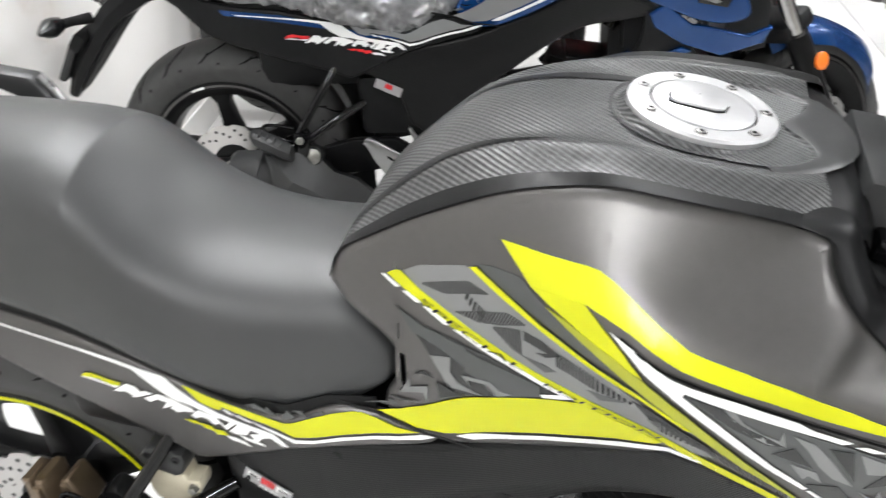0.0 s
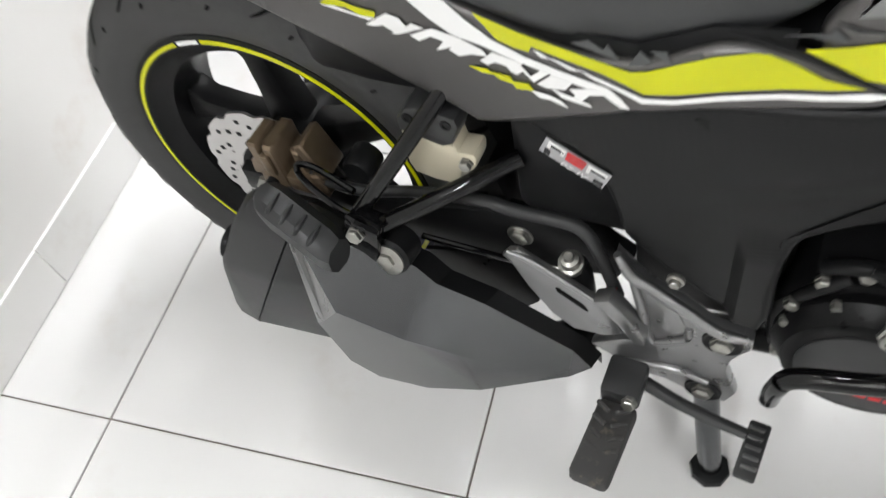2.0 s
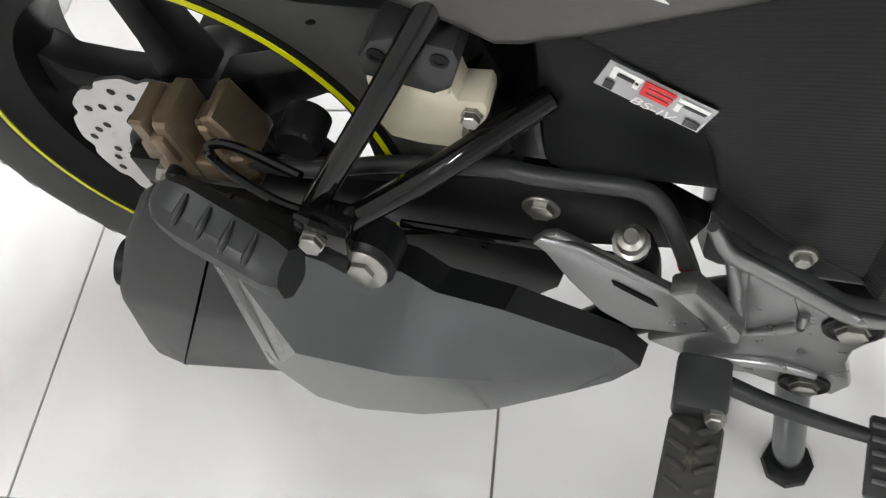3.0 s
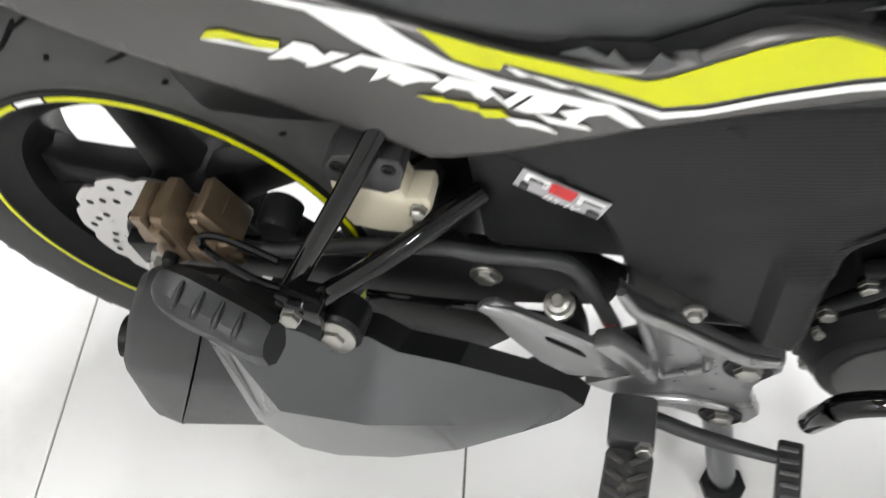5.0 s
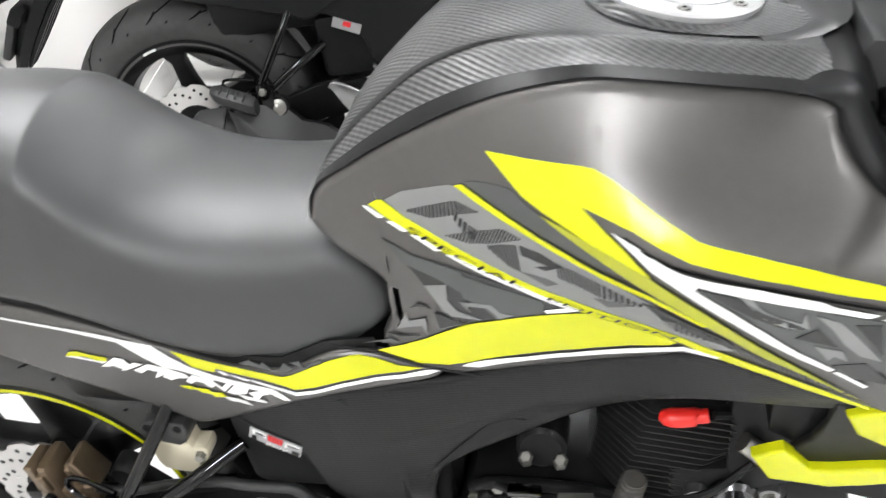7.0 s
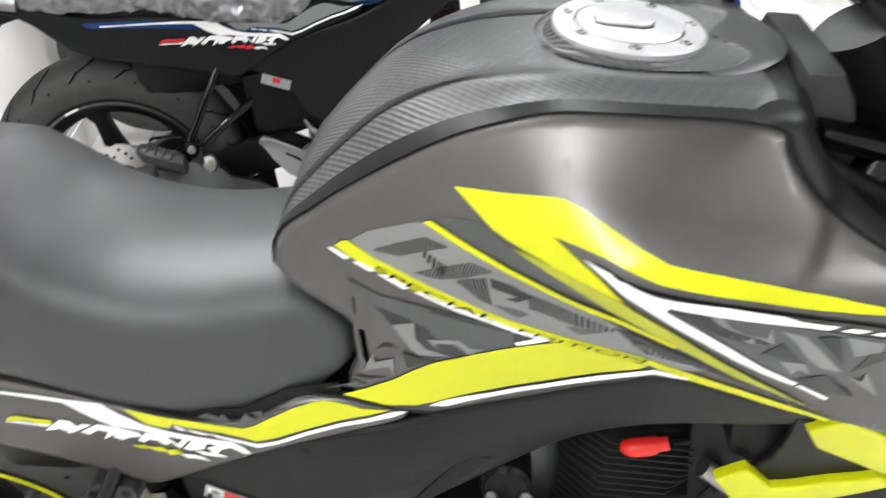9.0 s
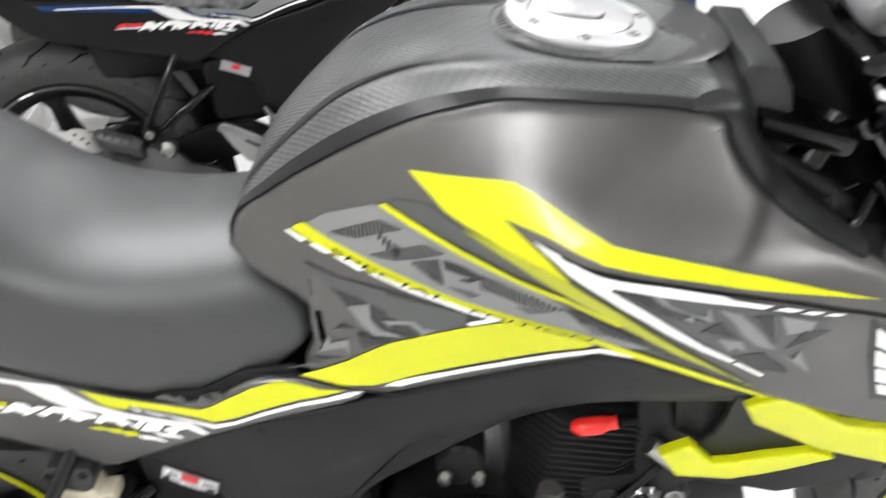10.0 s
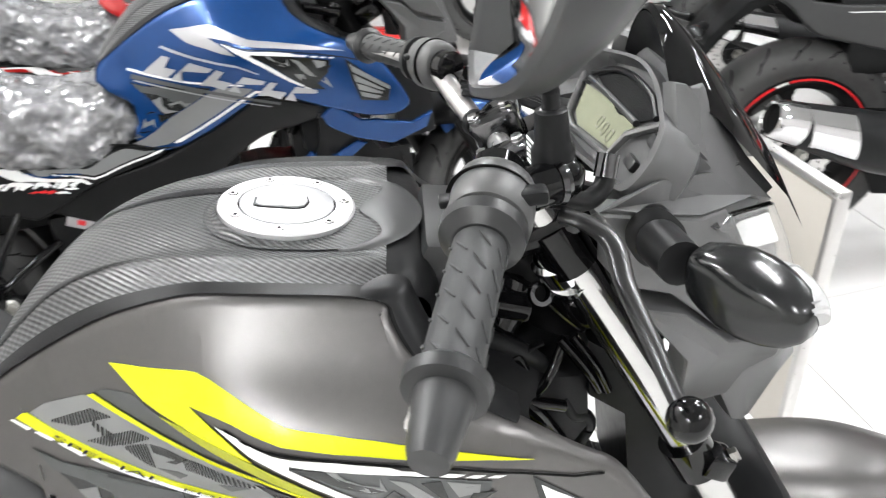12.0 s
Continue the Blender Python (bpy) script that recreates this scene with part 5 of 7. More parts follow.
def front_end(bike, paint, accent, near):
    # fork, yokes, mudguard
    for s in (-1, 1):
        leg = part("fork_leg", sweep([(1.138, s * 0.108, 1.045), (1.275, s * 0.108, 0.765), (1.500, s * 0.108, 0.30)], [0.019, 0.019, 0.019], 20, 2), FORKSTEEL, bike, "polished steel fork tube")
        part("fork_slider", sweep([(1.366, s * 0.108, 0.577), (1.376, s * 0.108, 0.556), (1.500, s * 0.108, 0.30), (1.512, s * 0.108, 0.275)], [0.024, 0.029, 0.028, 0.022], 20, 2), MATBLACK, leg)
        clamp = part("fork_clamp", sweep([(1.284, s * 0.108, 0.746), (1.304, s * 0.108, 0.705)], [0.027, 0.027], 20, 1), GLOSSBLACK, leg)
        part("clamp_ear", block((0.030, 0.034, 0.030), pose(1.316, s * 0.122, 0.722, 0, 26, 0), 0.005), GLOSSBLACK, clamp)
        bolt(clamp, (1.332, s * 0.126, 0.730), (0.9, 0, 0.43), 0.0075, ZINC)
        part("fork_boot", sweep([(1.172, s * 0.108, 0.975), (1.150, s * 0.108, 1.020)], [0.026, 0.026], 20, 1), GLOSSBLACK, leg)
        part("fork_cap", lathe([(0, 0.024), (0.014, 0.024), (0.018, 0.018), (0.018, 0.010)], 20, (1.138, s * 0.108, 1.045), (-0.44, 0, 0.9)), CHROME, leg)
    if not near:
        part("fork_reflector", lathe([(0, 0.022), (0.006, 0.022), (0.008, 0.019), (0.008, 0.001)], 24, (1.416, -0.136, 0.51), (0, -1, 0)), ORANGE, bike, "round orange reflector")
    part("lower_yoke", block((0.070, 0.17, 0.045), pose(1.205, 0, 0.905, 0, -26, 0), 0.012), GLOSSBLACK, bike)
    yoke = part("top_yoke", block((0.085, 0.26, 0.026), pose(1.150, 0, 1.018, 0, -22, 0), 0.010), GLOSSBLACK, bike)
    part("ignition_lock", lathe([(0, 0.026), (0.022, 0.026), (0.026, 0.021), (0.026, 0.012)], 28, (1.167, -0.100, 0.965), (-0.44, -0.2, 0.9)), CHROME, yoke)
    part("steering_head", sweep([(1.10, 0, 1.0), (1.19, 0, 0.80)], 0.04, 16, 1), MATBLACK, bike)
    # head, fork and frame covers and the finned block: added dark fillers over gaps
    part("head_cover", loft([[(x, -w, zl), (x, -w, zh - 0.02), (x, -w * 0.7, zh), (x, w * 0.7, zh), (x, w, zh - 0.02), (x, w, zl)] for x, zl, zh, w in ((0.99, 0.62, 0.93, 0.150), (1.05, 0.60, 0.92, 0.165), (1.11, 0.66, 0.88, 0.140), (1.14, 0.71, 0.86, 0.10), (1.19, 0.755, 0.84, 0.08))], closed=True, caps=True), BLACK, bike)
    part("finned_filler", block((0.035, 0.20, 0.11), pose(1.225, 0, 0.515, 0, -14, 0), 0.006), MATBLACK, bike)
    for k in range(5):
        part("filler_fin", block((0.042, 0.19, 0.004), pose(1.225 + 0.005 * (2 - k), 0, 0.515 + 0.021 * (k - 2), 0, -14, 0), 0.001), MATBLACK, bike)
    part("fork_shroud", loft([[(x, -w, zl), (x, -w, zh), (x, w, zh), (x, w, zl)] for x, zl, zh, w in ((1.19, 0.80, 0.87, 0.086), (1.228, 0.77, 0.84, 0.088), (1.236, 0.58, 0.83, 0.088), (1.30, 0.58, 0.74, 0.086), (1.335, 0.58, 0.68, 0.07))], closed=True, caps=True), BLACK, bike)
    part("horn", lathe([(0, 0.030), (0.012, 0.036), (0.020, 0.036), (0.028, 0.026), (0.030, 0.012)], 28, (1.265, -0.03, 0.74), (0.7, -0.7, 0)), GLOSSBLACK, bike)
    part("front_frame_cover", loft([[(x, -w, zl), (x, -w, zh), (x, w, zh), (x, w, zl)] for x, zl, zh, w in ((0.965, 0.42, 0.66, 0.085), (1.03, 0.50, 0.72, 0.12), (1.12, 0.48, 0.66, 0.125), (1.18, 0.48, 0.57, 0.115), (1.26, 0.48, 0.56, 0.09))], closed=True, caps=True), BLACK, bike)
    part("frame_tube", sweep([(1.13, -0.055, 0.93), (1.05, -0.095, 0.80), (0.96, -0.11, 0.66)], 0.018, 14), GLOSSBLACK, bike)
    part("coolant_hose", sweep([(1.06, -0.10, 0.86), (1.12, -0.115, 0.82), (1.16, -0.10, 0.74), (1.17, -0.08, 0.66)], 0.010, 12), GLOSSBLACK, bike)
    for y in (-0.035, 0.065):
        c = part("bar_clamp", block((0.052, 0.042, 0.040), pose(1.128, y, 1.048, 0, -20, -4), 0.007), DARKCHROME, yoke)
        for dx in (-0.017, 0.017):
            bolt(c, (1.128 + dx - 0.008, y, 1.066 + dx * 0.35), (-0.3, 0, 0.95), 0.006, CHROME)
    bar = part("handlebar", sweep([(0.972, 0.385, 1.072), (1.062, 0.235, 1.078), (1.090, 0.185, 1.052), (1.112, 0.125, 1.032), (1.125, 0.06, 1.040), (1.125, -0.04, 1.042), (1.118, -0.12, 1.045), (1.108, -0.17, 1.068), (1.094, -0.235, 1.112), (1.080, -0.31, 1.122), (1.036, -0.45, 1.092)], 0.0125, 16), STEEL, bike, "bare silver handlebar tube")
    part("knurled_ring", lathe([(-0.008, 0.0135), (-0.008, 0.0155), (0.008, 0.0155), (0.008, 0.0135)], 28, (1.110, 0.130, 1.033), (-0.3, 0.92, -0.1)), BLACK, bar)
    for (ax, ay, az), (bx, by, bz), right in (((1.079, -0.312, 1.122), (1.047, -0.428, 1.099), True), ((1.052, 0.262, 1.078), (0.985, 0.372, 1.074), False)):
        d = Vector((bx - ax, by - ay, bz - az))
        g = part("grip", sweep([(ax, ay, az), (bx, by, bz)], 0.0172, 24, 1), GRIPRUBBER, bar, "ribbed dark grey rubber grip")
        part("grip_flange", lathe([(-0.006, 0.018), (-0.006, 0.0285), (0.003, 0.0275), (0.010, 0.019)], 32, (ax, ay, az), d), PEGRUBBER, g)
        part("grip_flange", lathe([(-0.010, 0.019), (-0.004, 0.0245), (0.004, 0.0235), (0.006, 0.018)], 32, (bx, by, bz), d), PEGRUBBER, g)
        part("bar_end_weight", lathe([(0.004, 0.0165), (0.010, 0.0165), (0.040, 0.0125), (0.046, 0.0105), (0.047, 0.001)], 28, (bx, by, bz), d), DARKPLASTIC, g)
        if near:
            dn = d.normalized()
            u = dn.cross(Vector((0, 0, 1))).normalized()
            v = u.cross(dn)
            for r in range(8):
                a = 2 * math.pi * (r + 0.5) / 8
                o = u * math.cos(a) + v * math.sin(a)
                w = u * -math.sin(a) + v * math.cos(a)
                for k in range(5):
                    c = Vector((ax, ay, az)) + d * (0.16 + 0.165 * k + 0.06 * (r % 2)) + o * 0.0172
                    e = dn * 0.005 + w * 0.0045
                    part("grip_ridge", sweep([c - e, c + o * 0.0002, c + e], [0.0006, 0.0012, 0.0006], 6, 2), GRIPRUBBER, g)
        # switch housing and lever
        h = Vector((ax, ay, az)) - d.normalized() * 0.028
        dn = d.normalized()
        side = dn.cross(Vector((0, 0, 1))).normalized()
        up = side.cross(dn)
        if not right:
            side = -side
        # rounded two-piece cover, deeper below and ahead than above
        rows = []
        for f, q in ((-0.026, 0.70), (-0.025, 0.84), (-0.021, 0.95), (-0.014, 0.99), (0.004, 1.0), (0.012, 0.98), (0.016, 0.92), (0.017, 0.75)):
            c = h + dn * f
            rows.append([tuple(c + side * (0.030 * q * math.cos(t) * (1.0 if math.cos(t) < 0 else 0.9)) + up * (q * (0.029 if math.sin(t) > 0 else 0.034) * math.sin(t))) for t in np.linspace(0, 2 * math.pi, 33)[:-1]])
        cover = part("switch_housing", loft(rows, closed=True, caps=True), HOUSING if near else BLACK, bar, "rounded dark grey switch housing")
        part("housing_seam", lathe([(-0.0006, 0.026), (-0.0006, 0.0303), (0.0006, 0.0303), (0.0006, 0.026)], 40, h - dn * 0.008, d), SLOT, cover)
        part("switch_recess", block((0.022, 0.016, 0.010), Matrix.Translation(h - side * 0.028 + up * 0.012), 0.003), BLACK, cover)
        part("lever_perch", lathe([(-0.046, 0.0165), (-0.044, 0.0195), (-0.028, 0.0195), (-0.026, 0.0165)], 20, h, d), GLOSSBLACK, bar)
        part("start_switch", block((0.012, 0.014, 0.006), Matrix.Translation(h + Vector((-0.026, 0, 0.010))), 0.002), BLACK, bar)
    # right brake lever with ball end, master cylinder
    lever = part("brake_lever", sweep([(1.140, -0.240, 1.095), (1.158, -0.250, 1.090), (1.171, -0.272, 1.083), (1.171, -0.305, 1.071), (1.173, -0.360, 1.063), (1.171, -0.412, 1.065), (1.170, -0.436, 1.069)], [0.008, 0.0082, 0.0082, 0.0074, 0.0064, 0.0056, 0.005], 14, 6, 0.6), LEVERBLACK, bike, "black brake lever with a ball end")
    bm = bmesh.new()
    bmesh.ops.create_uvsphere(bm, u_segments=20, v_segments=14, radius=0.0125, matrix=Matrix.Translation((1.170, -0.441, 1.071)))
    part("lever_ball", bm, GLOSSBLACK, lever)
    master = part("master_cylinder_front", sweep([(1.092, -0.262, 1.118), (1.100, -0.258, 1.121), (1.146, -0.236, 1.121), (1.152, -0.233, 1.120)], [0.011, 0.0155, 0.0155, 0.010], 16, 2), GLOSSBLACK, bike, "gloss black brake master cylinder")
    part("cylinder_collar", lathe([(-0.004, 0.0165), (0.0, 0.018), (0.004, 0.0165)], 20, (1.138, -0.240, 1.121), (0.9, 0.43, 0)), DARKCHROME, master)
    part("fluid_box", block((0.030, 0.045, 0.030), pose(1.150, -0.150, 1.106, 0, -5, 8), 0.006), BLACK, bike)
    if near:
        for k in range(5):
            part("label_bar", block((0.0008, 0.030, 0.0026), pose(1.1345, -0.151, 1.096 + 0.0050 * k, 0, -5, 8), 0.0), WHITE, bike)
    part("brake_line", sweep([(1.135, -0.238, 1.108), (1.160, -0.214, 1.090), (1.172, -0.206, 1.089), (1.181, -0.200, 1.096), (1.186, -0.192, 1.112)], 0.0078, 14), BLACK, bike, "thick black rubber brake hose")
    part("line_fitting", sweep([(1.182, -0.198, 1.100), (1.187, -0.191, 1.116)], 0.0088, 14, 1), DARKCHROME, bike)
    # left lever and cables
    part("clutch_lever", sweep([(1.11, 0.22, 1.065), (1.135, 0.26, 1.06), (1.10, 0.33, 1.055), (1.08, 0.39, 1.05)], [0.009, 0.010, 0.007, 0.006], 10), BLACK, bike)
    for o in (0.0, 0.018, 0.034):
        part("control_cable", sweep([(1.10, 0.20 - o, 1.06), (1.19, 0.13 - o, 1.045), (1.215, 0.07, 0.97 - o), (1.15, 0.05, 0.88)], 0.0052, 8), BLACK, bike)
    part("wiring_loom", sweep([(1.02, -0.08, 0.93), (1.08, -0.10, 0.90), (1.13, -0.09, 0.86), (1.18, -0.06, 0.78)], 0.011, 10), BLACK, bike)
    part("wiring_loom", sweep([(1.04, -0.10, 0.90), (1.10, -0.12, 0.84), (1.16, -0.10, 0.80)], 0.007, 10), GLOSSBLACK, bike)
    part("horn_bracket", block((0.09, 0.10, 0.02), pose(1.09, -0.05, 0.93, 0, 18, 0), 0.005), GLOSSBLACK, bike)
    part("relay_box", block((0.06, 0.05, 0.05), pose(1.10, -0.085, 0.845, 0, -20, 0), 0.006), GLOSSBLACK, bike)
    if near:
        part("loom_bracket", sweep([(1.085, -0.100, 0.861), (1.115, -0.098, 0.871), (1.1434, -0.092, 0.8774)], [0.006, 0.006, 0.004], 8, 3, 0.5), GLOSSBLACK, bike)
        for a, b in (((1.1605, -0.090, 0.8784), (1.1999, -0.090, 0.8082)), ((1.174, -0.088, 0.879), (1.2088, -0.090, 0.807)), ((1.1077, -0.10, 0.8029), (1.166, -0.085, 0.870))):
            part("loom_tube", sweep([a, ((a[0] + b[0]) / 2 + 0.004, a[1] - 0.006, (a[2] + b[2]) / 2), b], 0.0055, 10, 4), GLOSSBLACK, bike)
        eye_ = part("cable_guide", lathe([(-0.004, 0.008), (-0.004, 0.0125), (0.004, 0.0125), (0.004, 0.008)], 20, (1.1431, -0.095, 0.9376), (0.3, -0.8, 0.4), closed=True), DARKCHROME, bike)
        part("guide_stem", sweep([(1.149, -0.094, 0.928), (1.165, -0.088, 0.905), (1.185, -0.082, 0.880)], 0.003, 8), DARKCHROME, eye_)
        part("bent_hose", sweep([(1.160, -0.085, 0.800), (1.172, -0.080, 0.772), (1.186, -0.075, 0.764), (1.192, -0.072, 0.748), (1.182, -0.070, 0.725), (1.170, -0.068, 0.690)], 0.0085, 12), BLACK, bike)
        part("lock_ring", lathe([(-0.006, 0.016), (-0.006, 0.024), (0.004, 0.024), (0.006, 0.016)], 28, (1.170, -0.105, 0.962), (-0.3, -0.5, 0.8), closed=True), CHROME, bike)
    # mirrors
    for s in (-1, 1):
        y = -0.230 if s < 0 else 0.215
        base = part("mirror_stem", lathe([(0, 0.014), (0.004, 0.0155), (0.030, 0.0155), (0.034, 0.013), (0.058, 0.0115), (0.060, 0.008)], 20, (1.138, y, 1.112), (0, 0, 1)), BLACK, bike)
        part("mirror_arm", sweep([(1.138, y, 1.165), (1.137, y + s * 0.006, 1.195), (1.126, y + s * 0.050, 1.238), (1.112, y + s * 0.140, 1.272)], 0.0065, 12), BLACK, base)
        out = curve([(-0.006, 0.012), (0.020, 0.0), (0.050, 0.004), (0.125, 0.029), (0.165, 0.060), (0.172, 0.092), (0.145, 0.114), (0.060, 0.116), (0.0, 0.098), (-0.014, 0.055), (-0.006, 0.012)], 4)[:-1]
        o = Vector((1.079, s * 0.378, 1.243))
        u, v, n = Vector((0.04, s * 0.985, 0)), Vector((0.30, 0, 0.954)), Vector((-0.952, s * 0.04, 0.30))
        out = [(a * 0.80, b * 0.85) for a, b in out]
        c = Vector((0.064, 0.050))

        def ring(q, d):
            return [tuple(o + u * (c.x + (a - c.x) * q) + v * (c.y + (b - c.y) * q) + n * d * (1.0 if d > 0 else 0.25 + 7.0 * max(0.0, b))) for a, b in out]
        head = part("mirror_head", loft([ring(0.30, -0.040), ring(0.70, -0.034), ring(0.93, -0.018), ring(1.0, 0.0), ring(1.0, 0.006), ring(0.90, 0.008), ring(0.86, 0.004)], closed=True, caps=True), DARKPLASTIC, base, "dark grey mirror housing")
        part("mirror_glass", loft([ring(0.875, 0.0050), ring(0.86, 0.0058)], closed=True, caps=True), MIRROR, head, "mirror glass")
    # instrument panel
    tilt = pose(1.252, -0.004, 1.090, 0, -50, 0)
    rim = curve([(0.165, -0.012), (0.135, 0.010), (0.086, 0.024), (0.017, 0.036), (-0.043, 0.033), (-0.090, 0.020), (-0.125, 0.006), (-0.142, -0.024), (-0.131, -0.054), (-0.060, -0.066), (0.040, -0.080), (0.120, -0.080), (0.172, -0.056), (0.165, -0.012)], 4)[:-1]
    mid = (0.012, -0.020)

    def on_panel(pts, z):
        return [tuple(tilt @ Vector((b, a, z))) for a, b in pts]

    def scaled(q, pts=rim):
        return [(mid[0] + (a - mid[0]) * q, mid[1] + (b - mid[1]) * q) for a, b in pts]
    dash = part("instrument_panel", loft([on_panel(scaled(0.75), -0.055), on_panel(scaled(0.98), -0.030), on_panel(scaled(1.0), 0.006), on_panel(scaled(0.985), 0.010), on_panel(scaled(0.92), 0.011), on_panel(scaled(0.90), 0.006), on_panel(scaled(0.875), -0.008), on_panel(scaled(0.02), -0.008)], closed=True, caps=True), COWLPLASTIC, bike, "dark grey digital instrument panel")
    lcd = [(0.137, -0.028), (0.113, -0.056), (0.083, -0.063), (-0.026, -0.047), (-0.035, -0.014), (0.050, -0.018)]
    core = (sum(a for a, b in lcd) / 6, sum(b for a, b in lcd) / 6)
    part("panel_screen", loft([on_panel([(core[0] + (a - core[0]) * q, core[1] + (b - core[1]) * q) for a, b in lcd], z) for q, z in ((1.0, -0.0075), (0.99, -0.0055), (0.02, -0.0055))], closed=True), SCREEN, dash, "grey-green liquid crystal screen")
    # faint unlit segments
    for a in (-0.004, 0.016, 0.036):
        for da, db, wa, wb in ((0, 0.006, 0.009, 0.0016), (0, -0.006, 0.009, 0.0016), (0.005, 0, 0.0016, 0.010), (-0.005, 0, 0.0016, 0.010)):
            part("screen_segment", block((wb, wa, 0.0004), tilt @ pose(-0.040 + db, a + da, -0.0052), 0.0), UNLIT, dash)
    crescent = [(0.128, -0.012), (0.090, 0.005), (0.048, 0.013), (0.012, 0.015), (-0.030, 0.014), (-0.063, 0.006), (-0.040, -0.008), (0.050, -0.012)]
    part("warning_lamp_window", loft([on_panel(scaled(q, crescent), z) for q, z in ((1.0, -0.0074), (0.98, -0.005), (0.05, -0.005))], closed=True), SMOKE, dash, "smoked warning lamp window")
    part("window_rim", sweep([tilt @ Vector((b, a, -0.003)) for a, b in [(0.132, -0.014), (0.090, 0.006), (0.046, 0.015), (0.010, 0.017), (-0.032, 0.016), (-0.068, 0.006)]], 0.0034, 8, 3), BLACK, dash)
    part("window_rim", sweep([tilt @ Vector((b, a, -0.003)) for a, b in [(0.132, -0.020), (0.050, -0.015), (-0.040, -0.011)]], 0.0034, 8, 2), DARKPLASTIC, dash)
    part("panel_trim", sweep([tilt @ Vector((b, a, -0.002)) for a, b in [(0.153, -0.020), (0.118, -0.064), (0.082, -0.068), (-0.038, -0.050), (-0.043, -0.023), (-0.092, 0.010)]], 0.0042, 8, 1), ALLOY, dash, "satin silver surround of the screen")
    part("panel_button", block((0.012, 0.024, 0.008), tilt @ pose(-0.036, -0.085, -0.003), 0.003), DARKPLASTIC, dash)
    part("panel_button", block((0.012, 0.024, 0.008), tilt @ pose(-0.008, -0.098, -0.003), 0.003), DARKPLASTIC, dash)
    # headlight cowl out of flat-faced panels
    rows = []
    for z, x0, x1, w in ((1.122, 1.283, 1.302, 0.086), (1.085, 1.268, 1.322, 0.102), (1.045, 1.252, 1.345, 0.116), (1.008, 1.234, 1.374, 0.118), (1.000, 1.236, 1.366, 0.112), (0.93, 1.250, 1.385, 0.106), (0.88, 1.262, 1.398, 0.100), (0.82, 1.296, 1.420, 0.094), (0.795, 1.312, 1.424, 0.088), (0.735, 1.346, 1.380, 0.078)):
        d = x1 - x0
        half = [(x0, 0.78), (x0 + 0.12 * d, 0.98), (x0 + 0.40 * d, 1.0), (x0 + 0.72 * d, 0.90), (x1, 0.55)]
        rows.append([(x, -w * a, z) for x, a in half] + [(x, w * a, z) for x, a in reversed(half)])
    cowl = part("headlight_cowl", loft(rows, closed=True, caps=True), COWLPLASTIC, bike, "faceted dark grey headlight cowl")
    facet([(1.265, -0.095, 1.135), (1.277, -0.093, 1.131), (1.3045, -0.085, 1.095), (1.333, -0.085, 1.047), (1.3016, -0.105, 1.0524), (1.277, -0.118, 1.083), (1.262, -0.118, 1.0915)], 0.012, COWLPLASTIC, cowl, "cowl_upper")
    facet([(1.2765, -0.119, 1.083), (1.3004, -0.107, 1.0535), (1.2455, -0.140, 1.0655), (1.240, -0.142, 1.0696)], 0.012, DARKPLASTIC, cowl, "cowl_cheek")
    facet([(1.188, -0.170, 1.058), (1.2377, -0.150, 1.070), (1.3005, -0.108, 1.053), (1.332, -0.088, 1.0476), (1.368, -0.085, 1.006), (1.342, -0.105, 1.0225), (1.3024, -0.135, 1.029), (1.275, -0.150, 1.0315), (1.222, -0.165, 1.0467)], 0.025, COWLPLASTIC, cowl, "cowl_side")
    facet([(1.184, -0.170, 1.0546), (1.222, -0.166, 1.0455), (1.2744, -0.152, 1.0300), (1.304, -0.137, 1.0270), (1.325, -0.132, 0.985), (1.392, -0.100, 0.862), (1.305, -0.130, 0.899), (1.253, -0.150, 0.955), (1.219, -0.155, 0.9685), (1.1978, -0.160, 0.9877), (1.197, -0.168, 1.0211)], 0.030, COWLPLASTIC, cowl, "cowl_lower")
    facet([(1.223, -0.150, 0.944), (1.269, -0.145, 0.928), (1.317, -0.130, 0.881), (1.387, -0.100, 0.854), (1.382, -0.100, 0.835), (1.350, -0.100, 0.820), (1.331, -0.100, 0.790), (1.274, -0.120, 0.799), (1.273, -0.140, 0.871)], 0.030, COWLPLASTIC, cowl, "cowl_chin")
    facet([(1.289, -0.150, 1.018), (1.311, -0.135, 1.022), (1.360, -0.104, 1.012), (1.382, -0.092, 0.967), (1.396, -0.088, 0.925), (1.335, -0.122, 0.970)], 0.006, LENS, cowl, "headlight_lens", "clear headlight lens")
    facet([(1.301, -0.138, 1.010), (1.318, -0.125, 1.011), (1.353, -0.102, 1.004), (1.371, -0.092, 0.965), (1.331, -0.116, 0.974)], 0.006, CHROME, cowl, "headlight_reflector")
    rows = []
    for x, z, w, k in ((1.268, 1.173, 0.082, 9.0), (1.273, 1.178, 0.085, 9.0), (1.282, 1.176, 0.087, 8.5), (1.306, 1.150, 0.092, 6.5), (1.340, 1.103, 0.098, 5.0), (1.375, 1.048, 0.095, 4.0), (1.398, 1.000, 0.085, 4.0)):
        rows.append([(x, y, z - k * y * y) for y in np.linspace(-w, w, 21)])
    part("windscreen", loft(rows), GLOSSBLACK, cowl, "small gloss black visor")
    part("visor_hood", loft([[(x, y, z - 8.6 * y * y) for y in np.linspace(-w, w, 21)] for x, z, w in ((1.288, 1.112, 0.086), (1.284, 1.145, 0.085), (1.269, 1.171, 0.081))]), BLACK, cowl)
